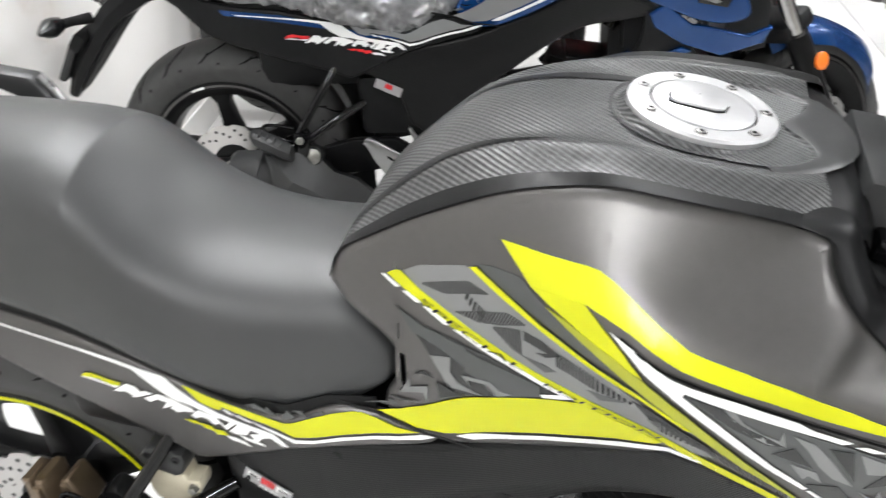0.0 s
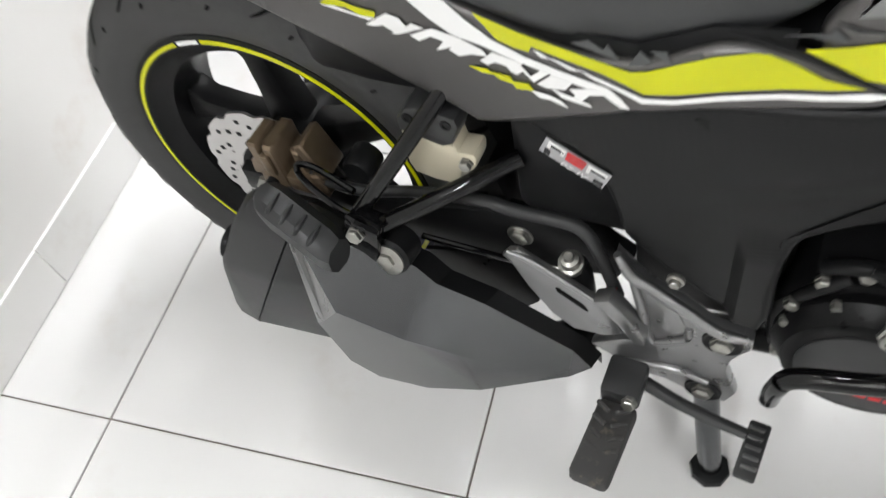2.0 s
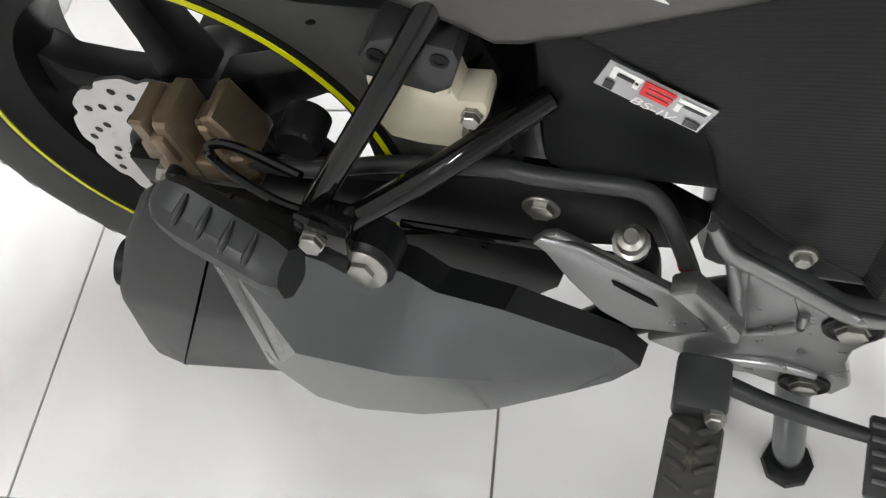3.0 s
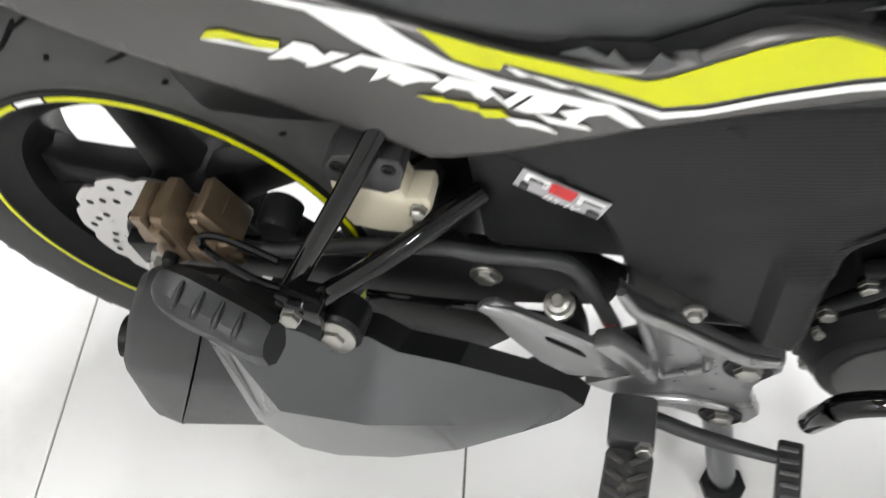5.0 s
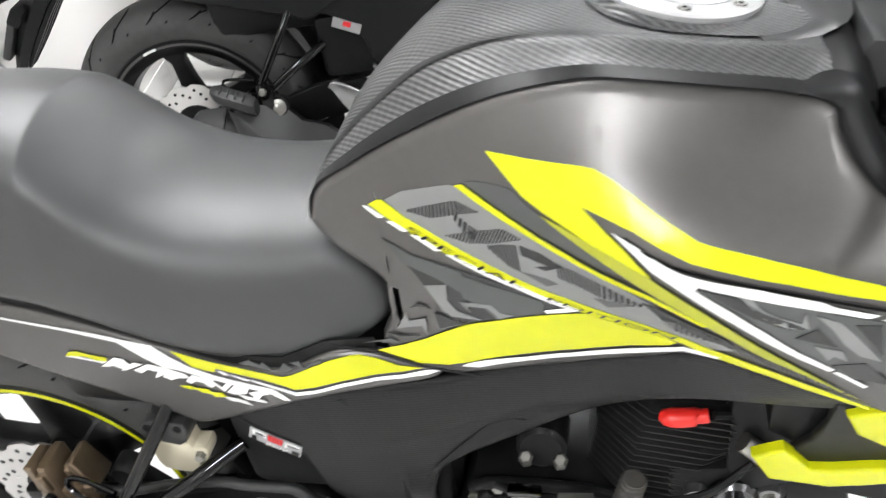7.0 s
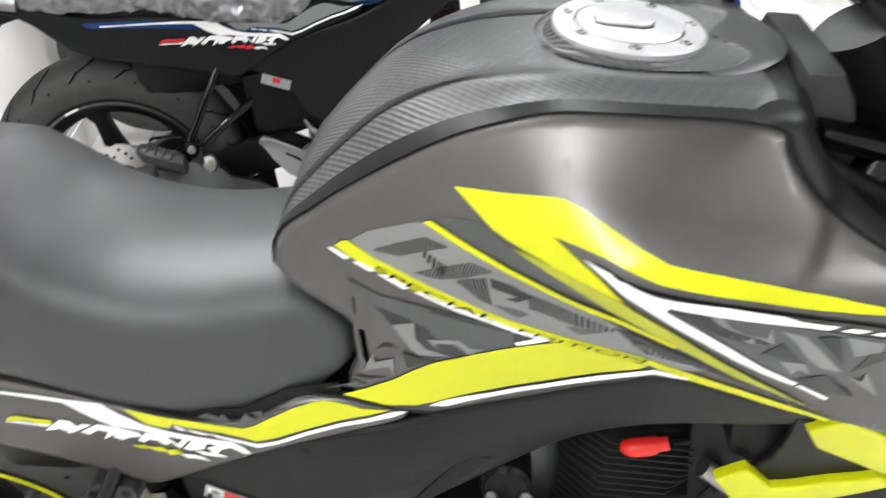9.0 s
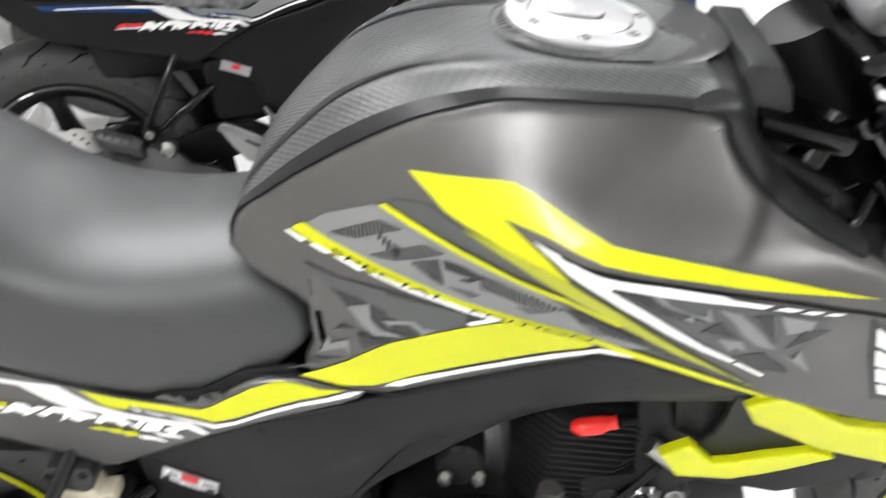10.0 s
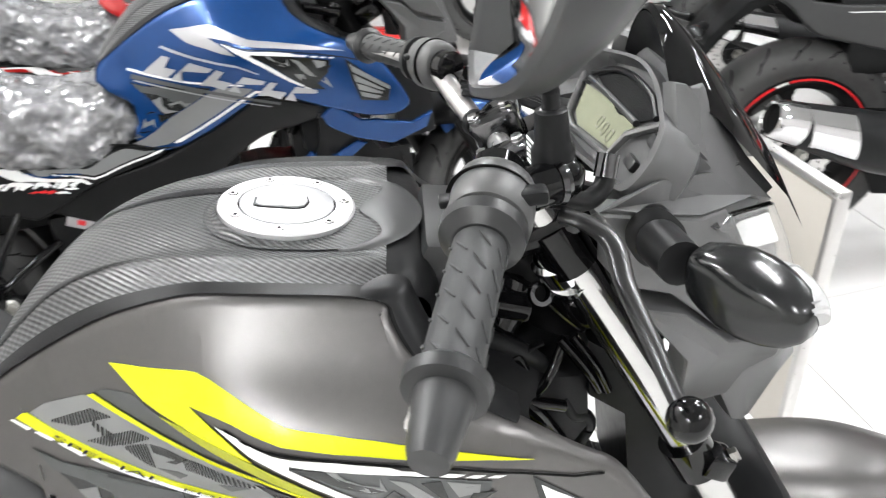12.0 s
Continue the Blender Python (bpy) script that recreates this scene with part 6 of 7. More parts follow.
    for s in (-1, 1):
        st = part("front_indicator", sweep([(1.232, s * 0.140, 1.022), (1.228, s * 0.170, 1.032), (1.224, s * 0.200, 1.041), (1.228, s * 0.245, 1.045)], [0.026, 0.021, 0.019, 0.018], 18), BLACK, bike, "black front indicator with a clear lens")
        for k in range(4):
            part("stalk_ring", lathe([(-0.003, 0.019), (0, 0.0225), (0.003, 0.019)], 24, (1.227 - 0.001 * k, s * (0.174 + 0.009 * k), 1.033 + 0.0027 * k), (-0.1, s, 0.28)), BLACK, st)
        rows = []
        for f, w, h in ((0.0, 0.013, 0.014), (0.05, 0.018, 0.020), (0.18, 0.022, 0.024), (0.36, 0.026, 0.028), (0.55, 0.027, 0.028), (0.72, 0.024, 0.025), (0.88, 0.020, 0.019), (0.97, 0.013, 0.012), (1.0, 0.007, 0.007)):
            c = Vector((1.237, s * 0.251, 1.045)).lerp(Vector((1.290, s * 0.328, 1.036)), f)
            rows.append([tuple(c + Vector((a * w * 0.82, s * -a * w * 0.57, b * h))) for a, b in ((math.copysign(abs(math.cos(t)) ** 0.6, math.cos(t)), math.copysign(abs(math.sin(t)) ** 0.6, math.sin(t))) for t in np.linspace(0, 2 * math.pi, 33)[:-1])])
        part("indicator_body", loft(rows, closed=True, caps=True), SMOKE, st)
        tip_line = []
        for f, w, h in ((0.45, 0.026, 0.028), (0.60, 0.026, 0.027), (0.75, 0.022, 0.023), (0.90, 0.015, 0.015), (1.0, 0.006, 0.006)):
            c = Vector((1.237, s * 0.251, 1.045)).lerp(Vector((1.290, s * 0.328, 1.036)), f)
            tip_line.append(c + Vector((0.82 * w * 0.9, s * -0.57 * w * 0.9, h * 0.45)))
        lens = part("indicator_lens", sweep(tip_line, [0.004, 0.0085, 0.010, 0.010, 0.008], 14, 4), INDICATORLENS, st, "clear ribbed lens")
        for k in range(9):
            c = tip_line[1].lerp(tip_line[4], 0.05 + 0.11 * k)
            part("lens_rib", lathe([(-0.0012, 0.0092), (0, 0.0112), (0.0012, 0.0092)], 14, c, tip_line[4] - tip_line[1]), INDICATORLENS, lens)
        part("lens_screw", lathe([(-0.002, 0.0065), (0.001, 0.0065), (0.001, 0.0045), (-0.001, 0.004), (-0.001, 0.001)], 16, (1.254, s * 0.312, 1.030), (-0.5, s * 0.8, -0.1)), BLACK, st)
    # mudguard
    rows = []
    for x, z, w in curve([(1.325, 0.606, 0.045), (1.37, 0.622, 0.075), (1.46, 0.614, 0.088), (1.53, 0.602, 0.088), (1.60, 0.577, 0.082), (1.69, 0.530, 0.072), (1.75, 0.47, 0.060), (1.79, 0.39, 0.030)], 3):
        rows.append([(x + (FRONT_AXLE[0] - x) * 0.2 * t * t, y, z - 0.075 * t * t) for y, t in ((-w, 1), (-w * 0.97, 0.72), (-w * 0.72, 0.40), (-w * 0.3, 0.06), (0, 0), (w * 0.3, 0.06), (w * 0.72, 0.40), (w * 0.97, 0.72), (w, 1))])
    part("front_mudguard", loft(rows), paint, bike)
    part("mudguard_brace", block((0.10, 0.23, 0.05), pose(1.375, 0, 0.60, 0, -30, 0), 0.015), BLACK, bike)


# top and bottom edges of the blocks that are broken into bars, with their number of bars
HATCH = (
    ([(0.6669, 0.8844), (0.6918, 0.8955), (0.7160, 0.9059), (0.7372, 0.9007)], [(0.6666, 0.8821), (0.6905, 0.8816), (0.7170, 0.8926), (0.7372, 0.9002)], 20),
    ([(0.7145, 0.8926), (0.7264, 0.8856), (0.7335, 0.8818)], [(0.7125, 0.8868), (0.7235, 0.8730), (0.7301, 0.8674)], 6),
    ([(0.7023, 0.8685), (0.7310, 0.8807), (0.7558, 0.8906), (0.7734, 0.8862)], [(0.7022, 0.8674), (0.7250, 0.8662), (0.7476, 0.8730), (0.7734, 0.8851)], 22),
    ([(0.7416, 0.8694), (0.7550, 0.8747), (0.7684, 0.8784)], [(0.7424, 0.8663), (0.7597, 0.8535), (0.7707, 0.8504)], 9),
    ([(0.8014, 0.8725), (0.8147, 0.8710), (0.8363, 0.8654), (0.8703, 0.8543)], [(0.8021, 0.8562), (0.8147, 0.8544), (0.8368, 0.8489), (0.8705, 0.8522)], 22),
    ([(0.8815, 0.8451), (0.8920, 0.8430), (0.9071, 0.8374), (0.9270, 0.8266)], [(0.8829, 0.8393), (0.8936, 0.8287), (0.9088, 0.8243), (0.9280, 0.8207)], 12),
    ([(0.9384, 0.8203), (0.9639, 0.8065), (0.9878, 0.7912), (1.0268, 0.7667)], [(0.9424, 0.8092), (0.9661, 0.7951), (0.9897, 0.7825), (1.0272, 0.7648)], 22))
SIDE_PATCH = ([(0.6275, 0.5090), (0.6670, 0.5520), (0.7080, 0.5964), (0.7225, 0.6095), (0.7487, 0.6039), (0.6990, 0.5618)], [(0.5407, 0.6278), (0.5744, 0.6310), (0.6040, 0.6321), (0.5752, 0.5974)])
STICKER = [(0.4125, 0.5633), (0.4741, 0.5349), (0.4050, 0.5392)]


def graphics(bike, paint, accent, accent2, near, big_text):
    # wing stripe on the flank of the tank, forked at its rear
    decal("tank_stripe", [(0.7475, 0.9539), (0.7824, 0.956), (0.8089, 0.9583), (0.8239, 0.9591), (0.8344, 0.9582), (0.8468, 0.9535), (0.8671, 0.9427), (0.887, 0.9316), (0.9068, 0.9218), (0.9248, 0.9175), (0.9468, 0.913), (0.9788, 0.9056), (1.0106, 0.8977), (1.0246, 0.894), (1.0736, 0.8783), (1.1115, 0.8653), (1.0734, 0.8743), (1.0383, 0.8811), (1.0116, 0.8863), (0.9669, 0.8963), (0.9267, 0.904), (0.9026, 0.9088), (0.8825, 0.9159), (0.8624, 0.9246), (0.842, 0.9302), (0.8241, 0.9338), (0.7768, 0.9265), (0.7611, 0.9411)], accent, bike)
    decal("tank_stripe", [(0.7768, 0.9265), (0.8241, 0.9338), (0.8419, 0.9208), (0.8584, 0.9081), (0.8746, 0.8909), (0.8609, 0.8951), (0.8422, 0.9007), (0.8167, 0.9113), (0.7926, 0.9191)], accent, bike, 0.0047)
    decal("tank_line", [(0.8467, 0.9216), (0.8662, 0.9146), (0.8841, 0.9050), (0.8949, 0.9009), (0.9098, 0.8977), (0.9489, 0.8921), (0.9888, 0.8829), (0.9764, 0.8834), (1.0282, 0.8710), (1.0210, 0.8684), (0.9763, 0.8789), (0.9897, 0.8769), (0.9498, 0.8842), (0.9104, 0.8908), (0.8954, 0.8937), (0.8831, 0.9014), (0.8955, 0.8932), (0.9113, 0.8822), (0.9327, 0.8665), (0.9559, 0.8470), (0.9805, 0.8244), (1.0097, 0.8029), (1.0064, 0.7998), (0.9827, 0.8147), (0.9585, 0.8333), (0.9348, 0.8534), (0.9128, 0.8699), (0.8914, 0.8867), (0.8754, 0.8981), (0.8623, 0.9097)], WHITE, bike, 0.0052)
    for dash in ([(1.0297, 0.8670), (1.0380, 0.8685), (1.0516, 0.8647), (1.0431, 0.8635)], [(1.0516, 0.8617), (1.0587, 0.8627), (1.0689, 0.8604), (1.0613, 0.8588)], [(1.0701, 0.8575), (1.0767, 0.8581), (1.0861, 0.8558), (1.0790, 0.8547)], [(1.0091, 0.7986), (1.0128, 0.8000), (1.0365, 0.7821), (1.0343, 0.7794)]):
        decal("tank_line", dash, WHITE, bike, 0.0052)
    # joint between the tank's upper and lower flank panels
    decal("panel_joint", band([(0.8556, 0.9198), (0.8716, 0.9113), (0.8883, 0.9048), (0.9140, 0.9002), (0.9766, 0.8878), (1.0480, 0.8710), (1.1000, 0.8545), (1.1467, 0.8365), (1.1729, 0.8335)], 0.0016, 0.0022), SLOT if near else DARKDECAL, bike, 0.0050)
    if not big_text:
        decal("faded_wedge", [(0.7910, 0.9152), (0.8103, 0.9120), (0.8310, 0.9062), (0.8509, 0.9005), (0.8732, 0.8901), (0.8925, 0.8762), (0.9140, 0.8605), (0.9369, 0.8406), (0.9615, 0.8185), (0.9863, 0.7980), (1.0117, 0.7773), (1.0350, 0.7594), (0.9878, 0.7912), (0.9640, 0.8056), (0.9299, 0.8336), (0.9163, 0.8437), (0.8943, 0.8596), (0.8728, 0.8729), (0.8517, 0.8859), (0.8312, 0.8966), (0.8103, 0.9057)], OLIVE, bike, 0.0050)
        decal("dark_wedge", [(0.7252, 0.9240), (0.7389, 0.9281), (0.7668, 0.9297), (0.7823, 0.9196), (0.7910, 0.9152), (0.8103, 0.9062), (0.8312, 0.8972), (0.8516, 0.8873), (0.8439, 0.8822), (0.8103, 0.8904), (0.7883, 0.8970), (0.7658, 0.9050), (0.7429, 0.9150)], MIDGREY, bike, 0.0041)
    # dark field with broken grey shapes between the white lines
    decal("dark_field", [(0.8988, 0.8904), (0.9220, 0.8900), (0.9500, 0.8827), (0.9900, 0.8753), (0.9855, 0.8738), (1.0234, 0.8660), (1.0740, 0.8516), (1.0661, 0.8246), (1.0281, 0.7923), (1.0077, 0.7994), (1.0048, 0.8063), (0.9798, 0.8276), (0.9553, 0.8499), (0.9323, 0.8692), (0.9111, 0.8840)], DARKDECAL if not near else MIDGREY, bike, 0.0042)
    for shape, mat in (([(0.9068, 0.8880), (0.9342, 0.8843), (0.9518, 0.8704), (0.9730, 0.8612), (0.9840, 0.8551), (0.9706, 0.8533), (0.9449, 0.8639), (0.9234, 0.8777)], DARKDECAL), ([(0.9362, 0.8844), (0.9441, 0.8833), (0.9514, 0.8733), (0.9644, 0.8654), (0.9789, 0.8613), (0.9801, 0.8718), (0.9844, 0.8551), (0.9703, 0.8546), (0.9528, 0.8641)], PALEGREY),
                       ([(0.9878, 0.8696), (1.0044, 0.8635), (1.0191, 0.8469), (1.0383, 0.8191), (1.0229, 0.8251), (1.0098, 0.8396), (0.9997, 0.8563)], PALEGREY), ([(1.0357, 0.8599), (1.0638, 0.8508), (1.0511, 0.8494), (1.0624, 0.8414), (1.0442, 0.8387)], PALEGREY), ([(0.9910, 0.8344), (1.0104, 0.8302), (1.0162, 0.8163), (1.0061, 0.8227), (1.0032, 0.8156)], PALEGREY),
                       ([(1.0139, 0.8617), (1.0307, 0.8612), (1.0377, 0.8263), (1.0265, 0.8438)], DARKDECAL), ([(0.9903, 0.8560), (1.0063, 0.8352), (0.9764, 0.8432)], DARKDECAL), ([(1.0440, 0.8128), (1.0567, 0.8042), (1.0574, 0.8176), (1.0728, 0.7846)], PALEGREY), ([(1.0567, 0.8418), (1.0776, 0.8392), (1.0460, 0.8191)], DARKDECAL), ([(1.0070, 0.8093), (1.0286, 0.8156), (1.0544, 0.7853), (1.0230, 0.7932)], DARKDECAL)):
        decal("grey_shard", shape, mat, bike, 0.0049)
    if not big_text:
        decal("grey_panel", [(0.6439, 0.8881), (0.6634, 0.9006), (0.7115, 0.9181), (0.7188, 0.9170), (0.7423, 0.9049), (0.7654, 0.8950), (0.7881, 0.8864), (0.8103, 0.8796), (0.8319, 0.8731), (0.8529, 0.8673), (0.8741, 0.8578), (0.8961, 0.8435), (0.9186, 0.8277), (0.9379, 0.8111), (0.9215, 0.8086), (0.8990, 0.8191), (0.8770, 0.8248), (0.8551, 0.8281), (0.8331, 0.8291), (0.8103, 0.8315), (0.7869, 0.8363), (0.7631, 0.8419), (0.7389, 0.8491), (0.7141, 0.8564), (0.6889, 0.8653), (0.6631, 0.8746)], PALEGREY, bike, 0.0040)
        decal("dark_shape", [(0.7703, 0.8783), (0.7879, 0.8768), (0.8067, 0.8697), (0.7921, 0.8599), (0.7828, 0.8605), (0.7945, 0.8653), (0.7714, 0.8686)], DARKDECAL, bike, 0.0045)
        decal("dark_shape", [(0.8680, 0.8572), (0.8806, 0.8546), (0.8927, 0.8486), (0.9309, 0.8277), (0.9390, 0.8168), (0.9194, 0.8226), (0.9025, 0.8309), (0.8923, 0.8407), (0.8840, 0.8404)], DARKDECAL, bike, 0.0046)
        decal("dark_shape", [(0.7707, 0.8504), (0.7928, 0.8508), (0.8011, 0.8486), (0.7917, 0.8424)], MIDGREY, bike, 0.0045)
        decal("dark_shape", [(0.8308, 0.8449), (0.8497, 0.8480), (0.8623, 0.8492), (0.8416, 0.8383)], MIDGREY, bike, 0.0045)
    if near:
        # blocks broken into fine upright bars
        bm = bmesh.new()
        for top, low, n in HATCH:
            for i in range(n):
                q = []
                for f, line in ((i / n, top), ((i + 0.55) / n, top), ((i + 0.55) / n, low), (i / n, low)):
                    k = f * (len(line) - 1)
                    j = min(int(k), len(line) - 2)
                    q.append((line[j][0] + (line[j + 1][0] - line[j][0]) * (k - j), line[j][1] + (line[j + 1][1] - line[j][1]) * (k - j)))
                bm.faces.new([bm.verts.new((a, -(half_width(a, b) + 0.0050), b)) for a, b in q])
        part("hatched_mark", bm, DARKDECAL, bike, smooth=False, kind="stuff")
        decal("lettered_strip", [(0.6268, 0.8813), (0.6348, 0.8867), (0.6416, 0.8881), (0.6631, 0.8752), (0.6889, 0.8658), (0.7142, 0.8569), (0.7389, 0.8497), (0.7631, 0.8425), (0.7869, 0.8370), (0.8103, 0.8337), (0.8330, 0.8306), (0.8551, 0.8289), (0.8770, 0.8256), (0.8989, 0.8200), (0.9214, 0.8095), (0.9442, 0.7993), (0.9676, 0.7880), (0.9911, 0.7763), (1.0149, 0.7640), (1.0445, 0.7480), (1.0458, 0.7432), (1.0167, 0.7566), (0.9933, 0.7663), (0.9695, 0.7780), (0.9462, 0.7882), (0.9231, 0.7977), (0.8978, 0.8114), (0.8779, 0.8154), (0.8558, 0.8183), (0.8334, 0.8196), (0.8103, 0.8217), (0.7867, 0.8257), (0.7626, 0.8320), (0.7381, 0.8373), (0.7132, 0.8446), (0.6876, 0.8521), (0.6616, 0.8621), (0.6407, 0.8723)], accent, bike, 0.0050)
        skin_text("SPECIAL", [(0.6618, 0.8638), (0.6878, 0.8539), (0.7133, 0.8464), (0.7382, 0.8393), (0.7700, 0.8327)], 0.0098, BLACK, bike, "strip_lettering", 0.0062)
        skin_text("EDITION", [(0.7896, 0.8267), (0.8103, 0.8240), (0.8333, 0.8220), (0.8556, 0.8208), (0.8951, 0.8159)], 0.0078, BLACK, bike, "strip_lettering", 0.0062)
        for dash in ([(0.6204, 0.8793), (0.6248, 0.8794), (0.6410, 0.8707), (0.6352, 0.8689)], [(0.6428, 0.8672), (0.6497, 0.8682), (0.6649, 0.8618), (0.6581, 0.8602)], [(0.6662, 0.8588), (0.6739, 0.8600), (0.6971, 0.8511), (0.6894, 0.8486)], [(0.6994, 0.8476), (0.7073, 0.8490), (0.7383, 0.8406), (0.7628, 0.8354), (0.7867, 0.8287), (0.8187, 0.8232), (0.8080, 0.8201), (0.7866, 0.8235), (0.7626, 0.8299), (0.7380, 0.8353)], [(0.8084, 0.8211), (0.8196, 0.8235), (0.8056, 0.8139), (0.7887, 0.8051), (0.7863, 0.8083)]):
            decal("white_dash", dash, WHITE, bike, 0.0052)
    else:
        decal("lettered_strip", band([(0.6359, 0.8785), (0.6883, 0.8590), (0.7629, 0.8374), (0.8774, 0.8205)], 0.006, 0.004), WHITE, bike, 0.0050)
    decal("tank_line", [(0.7166, 0.9195), (0.7241, 0.9224), (0.7428, 0.9131), (0.7657, 0.9029), (0.7883, 0.8937), (0.8103, 0.8874), (0.8317, 0.8802), (0.8524, 0.8752), (0.8732, 0.8692), (0.8945, 0.8582), (0.9161, 0.8452), (0.9123, 0.8440), (0.8949, 0.8539), (0.8736, 0.8642), (0.8528, 0.8694), (0.8318, 0.8750), (0.8103, 0.8814), (0.7881, 0.8881), (0.7654, 0.8966), (0.7424, 0.9064)], accent, bike, 0.0056)
    # angular smoke-grey shapes behind the knee
    for shape, mat, lift in (([(0.6350, 0.8490), (0.6644, 0.8373), (0.7018, 0.8343), (0.7377, 0.8307), (0.7866, 0.8235), (0.8056, 0.8201), (0.7863, 0.8083), (0.7887, 0.8043), (0.7338, 0.7761), (0.7058, 0.7637), (0.6895, 0.7654), (0.6760, 0.7949), (0.6619, 0.8168)], DARKDECAL, 0.0040), ([(0.7065, 0.8277), (0.7372, 0.8236), (0.7866, 0.8198), (0.7863, 0.8098), (0.7862, 0.8036), (0.7393, 0.7782), (0.7271, 0.7919), (0.7090, 0.7986)], MIDGREY, 0.0044),
                             ([(0.6386, 0.8458), (0.6642, 0.8360), (0.7120, 0.8305), (0.7121, 0.8029), (0.6839, 0.8167), (0.6518, 0.8252)], MIDGREY, 0.0044), ([(0.6714, 0.8033), (0.6941, 0.8104), (0.6840, 0.8020), (0.7007, 0.7787), (0.7250, 0.7724), (0.6933, 0.7699), (0.6861, 0.7759)], PALEGREY, 0.0048), ([(0.7041, 0.7918), (0.7353, 0.7970), (0.7436, 0.7886), (0.7566, 0.7897), (0.7420, 0.7797), (0.7434, 0.7847), (0.7372, 0.7862), (0.7313, 0.7915), (0.7108, 0.7881), (0.7139, 0.7807)], PALEGREY, 0.0049),
                             ([(0.6323, 0.7416), (0.6454, 0.7654), (0.6462, 0.7539), (0.6654, 0.7606), (0.6631, 0.7372), (0.6594, 0.7491), (0.6445, 0.7454)], PALEGREY, 0.0048), ([(0.5915, 0.7204), (0.6197, 0.7266), (0.6187, 0.7319), (0.6309, 0.7227), (0.6148, 0.7208), (0.6104, 0.7225)], MIDGREY, 0.0048), ([(0.6762, 0.7713), (0.6960, 0.7643), (0.7086, 0.7635), (0.6776, 0.7495)], DARKDECAL, 0.0050),
                             ([(0.6508, 0.7719), (0.6603, 0.7797), (0.6738, 0.7751), (0.6598, 0.7755)], DARKDECAL, 0.0046), ([(0.6199, 0.7363), (0.6370, 0.7332), (0.6547, 0.7346), (0.6337, 0.7305)], DARKDECAL, 0.0046)):
        decal("smoke_shape", shape, mat, bike, lift)
    decal("flank_stripe", [(0.6058, 0.7109), (0.6320, 0.7182), (0.6599, 0.7305), (0.7055, 0.7605), (0.7337, 0.7737), (0.7606, 0.7877), (0.7862, 0.8012), (0.8242, 0.8206), (0.8334, 0.8188), (0.8558, 0.8174), (0.8780, 0.8145), (0.8958, 0.8098), (0.8900, 0.8032), (0.8578, 0.7868), (0.8107, 0.7581), (0.7579, 0.7301), (0.7001, 0.7021), (0.6792, 0.6956), (0.6468, 0.6949), (0.6298, 0.7013)], accent2, bike, 0.0048)
    decal("flank_line", [(0.6926, 0.6958), (0.7059, 0.7035), (0.7577, 0.7245), (0.8107, 0.7525), (0.8581, 0.7813), (0.9007, 0.8050), (0.9226, 0.8014), (0.9410, 0.7929), (0.9234, 0.7959), (0.9015, 0.7987), (0.8586, 0.7739), (0.8108, 0.7459), (0.7574, 0.7180), (0.7111, 0.6965)], WHITE, bike, 0.0050)
    # black strip that paints the shaded gap between tank and tail panels
    decal("panel_gap_line", band([(0.5566, 0.7200), (0.6015, 0.7090), (0.6294, 0.6983), (0.6581, 0.6903), (0.6987, 0.6859), (0.7112, 0.6836)], 0.0045, 0.003), BLACK, bike, 0.0062)
    # tail
    decal("tail_stripe", [(0.3630, 0.6982), (0.4011, 0.6899), (0.4441, 0.6839), (0.4735, 0.6786), (0.4918, 0.6745), (0.5042, 0.6775), (0.5267, 0.6876), (0.5503, 0.6968), (0.5749, 0.7028), (0.5843, 0.7032), (0.6032, 0.6972), (0.6225, 0.6886), (0.6491, 0.6863), (0.6269, 0.6807), (0.5969, 0.6764), (0.5581, 0.6679), (0.5257, 0.6593), (0.5028, 0.6557), (0.4887, 0.6622), (0.4681, 0.6693), (0.4469, 0.6731), (0.4254, 0.6770), (0.3993, 0.6814), (0.4103, 0.6731), (0.3975, 0.6734), (0.3822, 0.6773), (0.3731, 0.6874)], accent2, bike, 0.0036)
    for dash in ([(0.4141, 0.6763), (0.4197, 0.6754), (0.4279, 0.6710), (0.4206, 0.6704)], [(0.4280, 0.6717), (0.4355, 0.6711), (0.4525, 0.6659), (0.4448, 0.6651)], [(0.4514, 0.6676), (0.4758, 0.6608), (0.5025, 0.6513), (0.5256, 0.6544), (0.5581, 0.6640), (0.5971, 0.6722), (0.6273, 0.6766), (0.6523, 0.6840), (0.6727, 0.6867), (0.6531, 0.6778), (0.6240, 0.6713), (0.5974, 0.6679), (0.5582, 0.6594), (0.5254, 0.6502), (0.5022, 0.6462), (0.4837, 0.6544), (0.4628, 0.6614)]):
        decal("tail_line", dash, WHITE, bike, 0.0037)
    decal("tail_line", [(0.0836, 0.7242), (0.1231, 0.7215), (0.1913, 0.7168), (0.2658, 0.7113), (0.2986, 0.7071), (0.3379, 0.7032), (0.3549, 0.6890), (0.3770, 0.6751), (0.4052, 0.6663), (0.4405, 0.6604), (0.4752, 0.6549), (0.4852, 0.6467), (0.4930, 0.6377), (0.4856, 0.6374), (0.4700, 0.6477), (0.4394, 0.6529), (0.3947, 0.6603), (0.3677, 0.6661), (0.3396, 0.6693), (0.3190, 0.6814), (0.2921, 0.7026), (0.2637, 0.7062), (0.2150, 0.7117), (0.1377, 0.7181), (0.0939, 0.7205)], WHITE, bike, 0.0034)
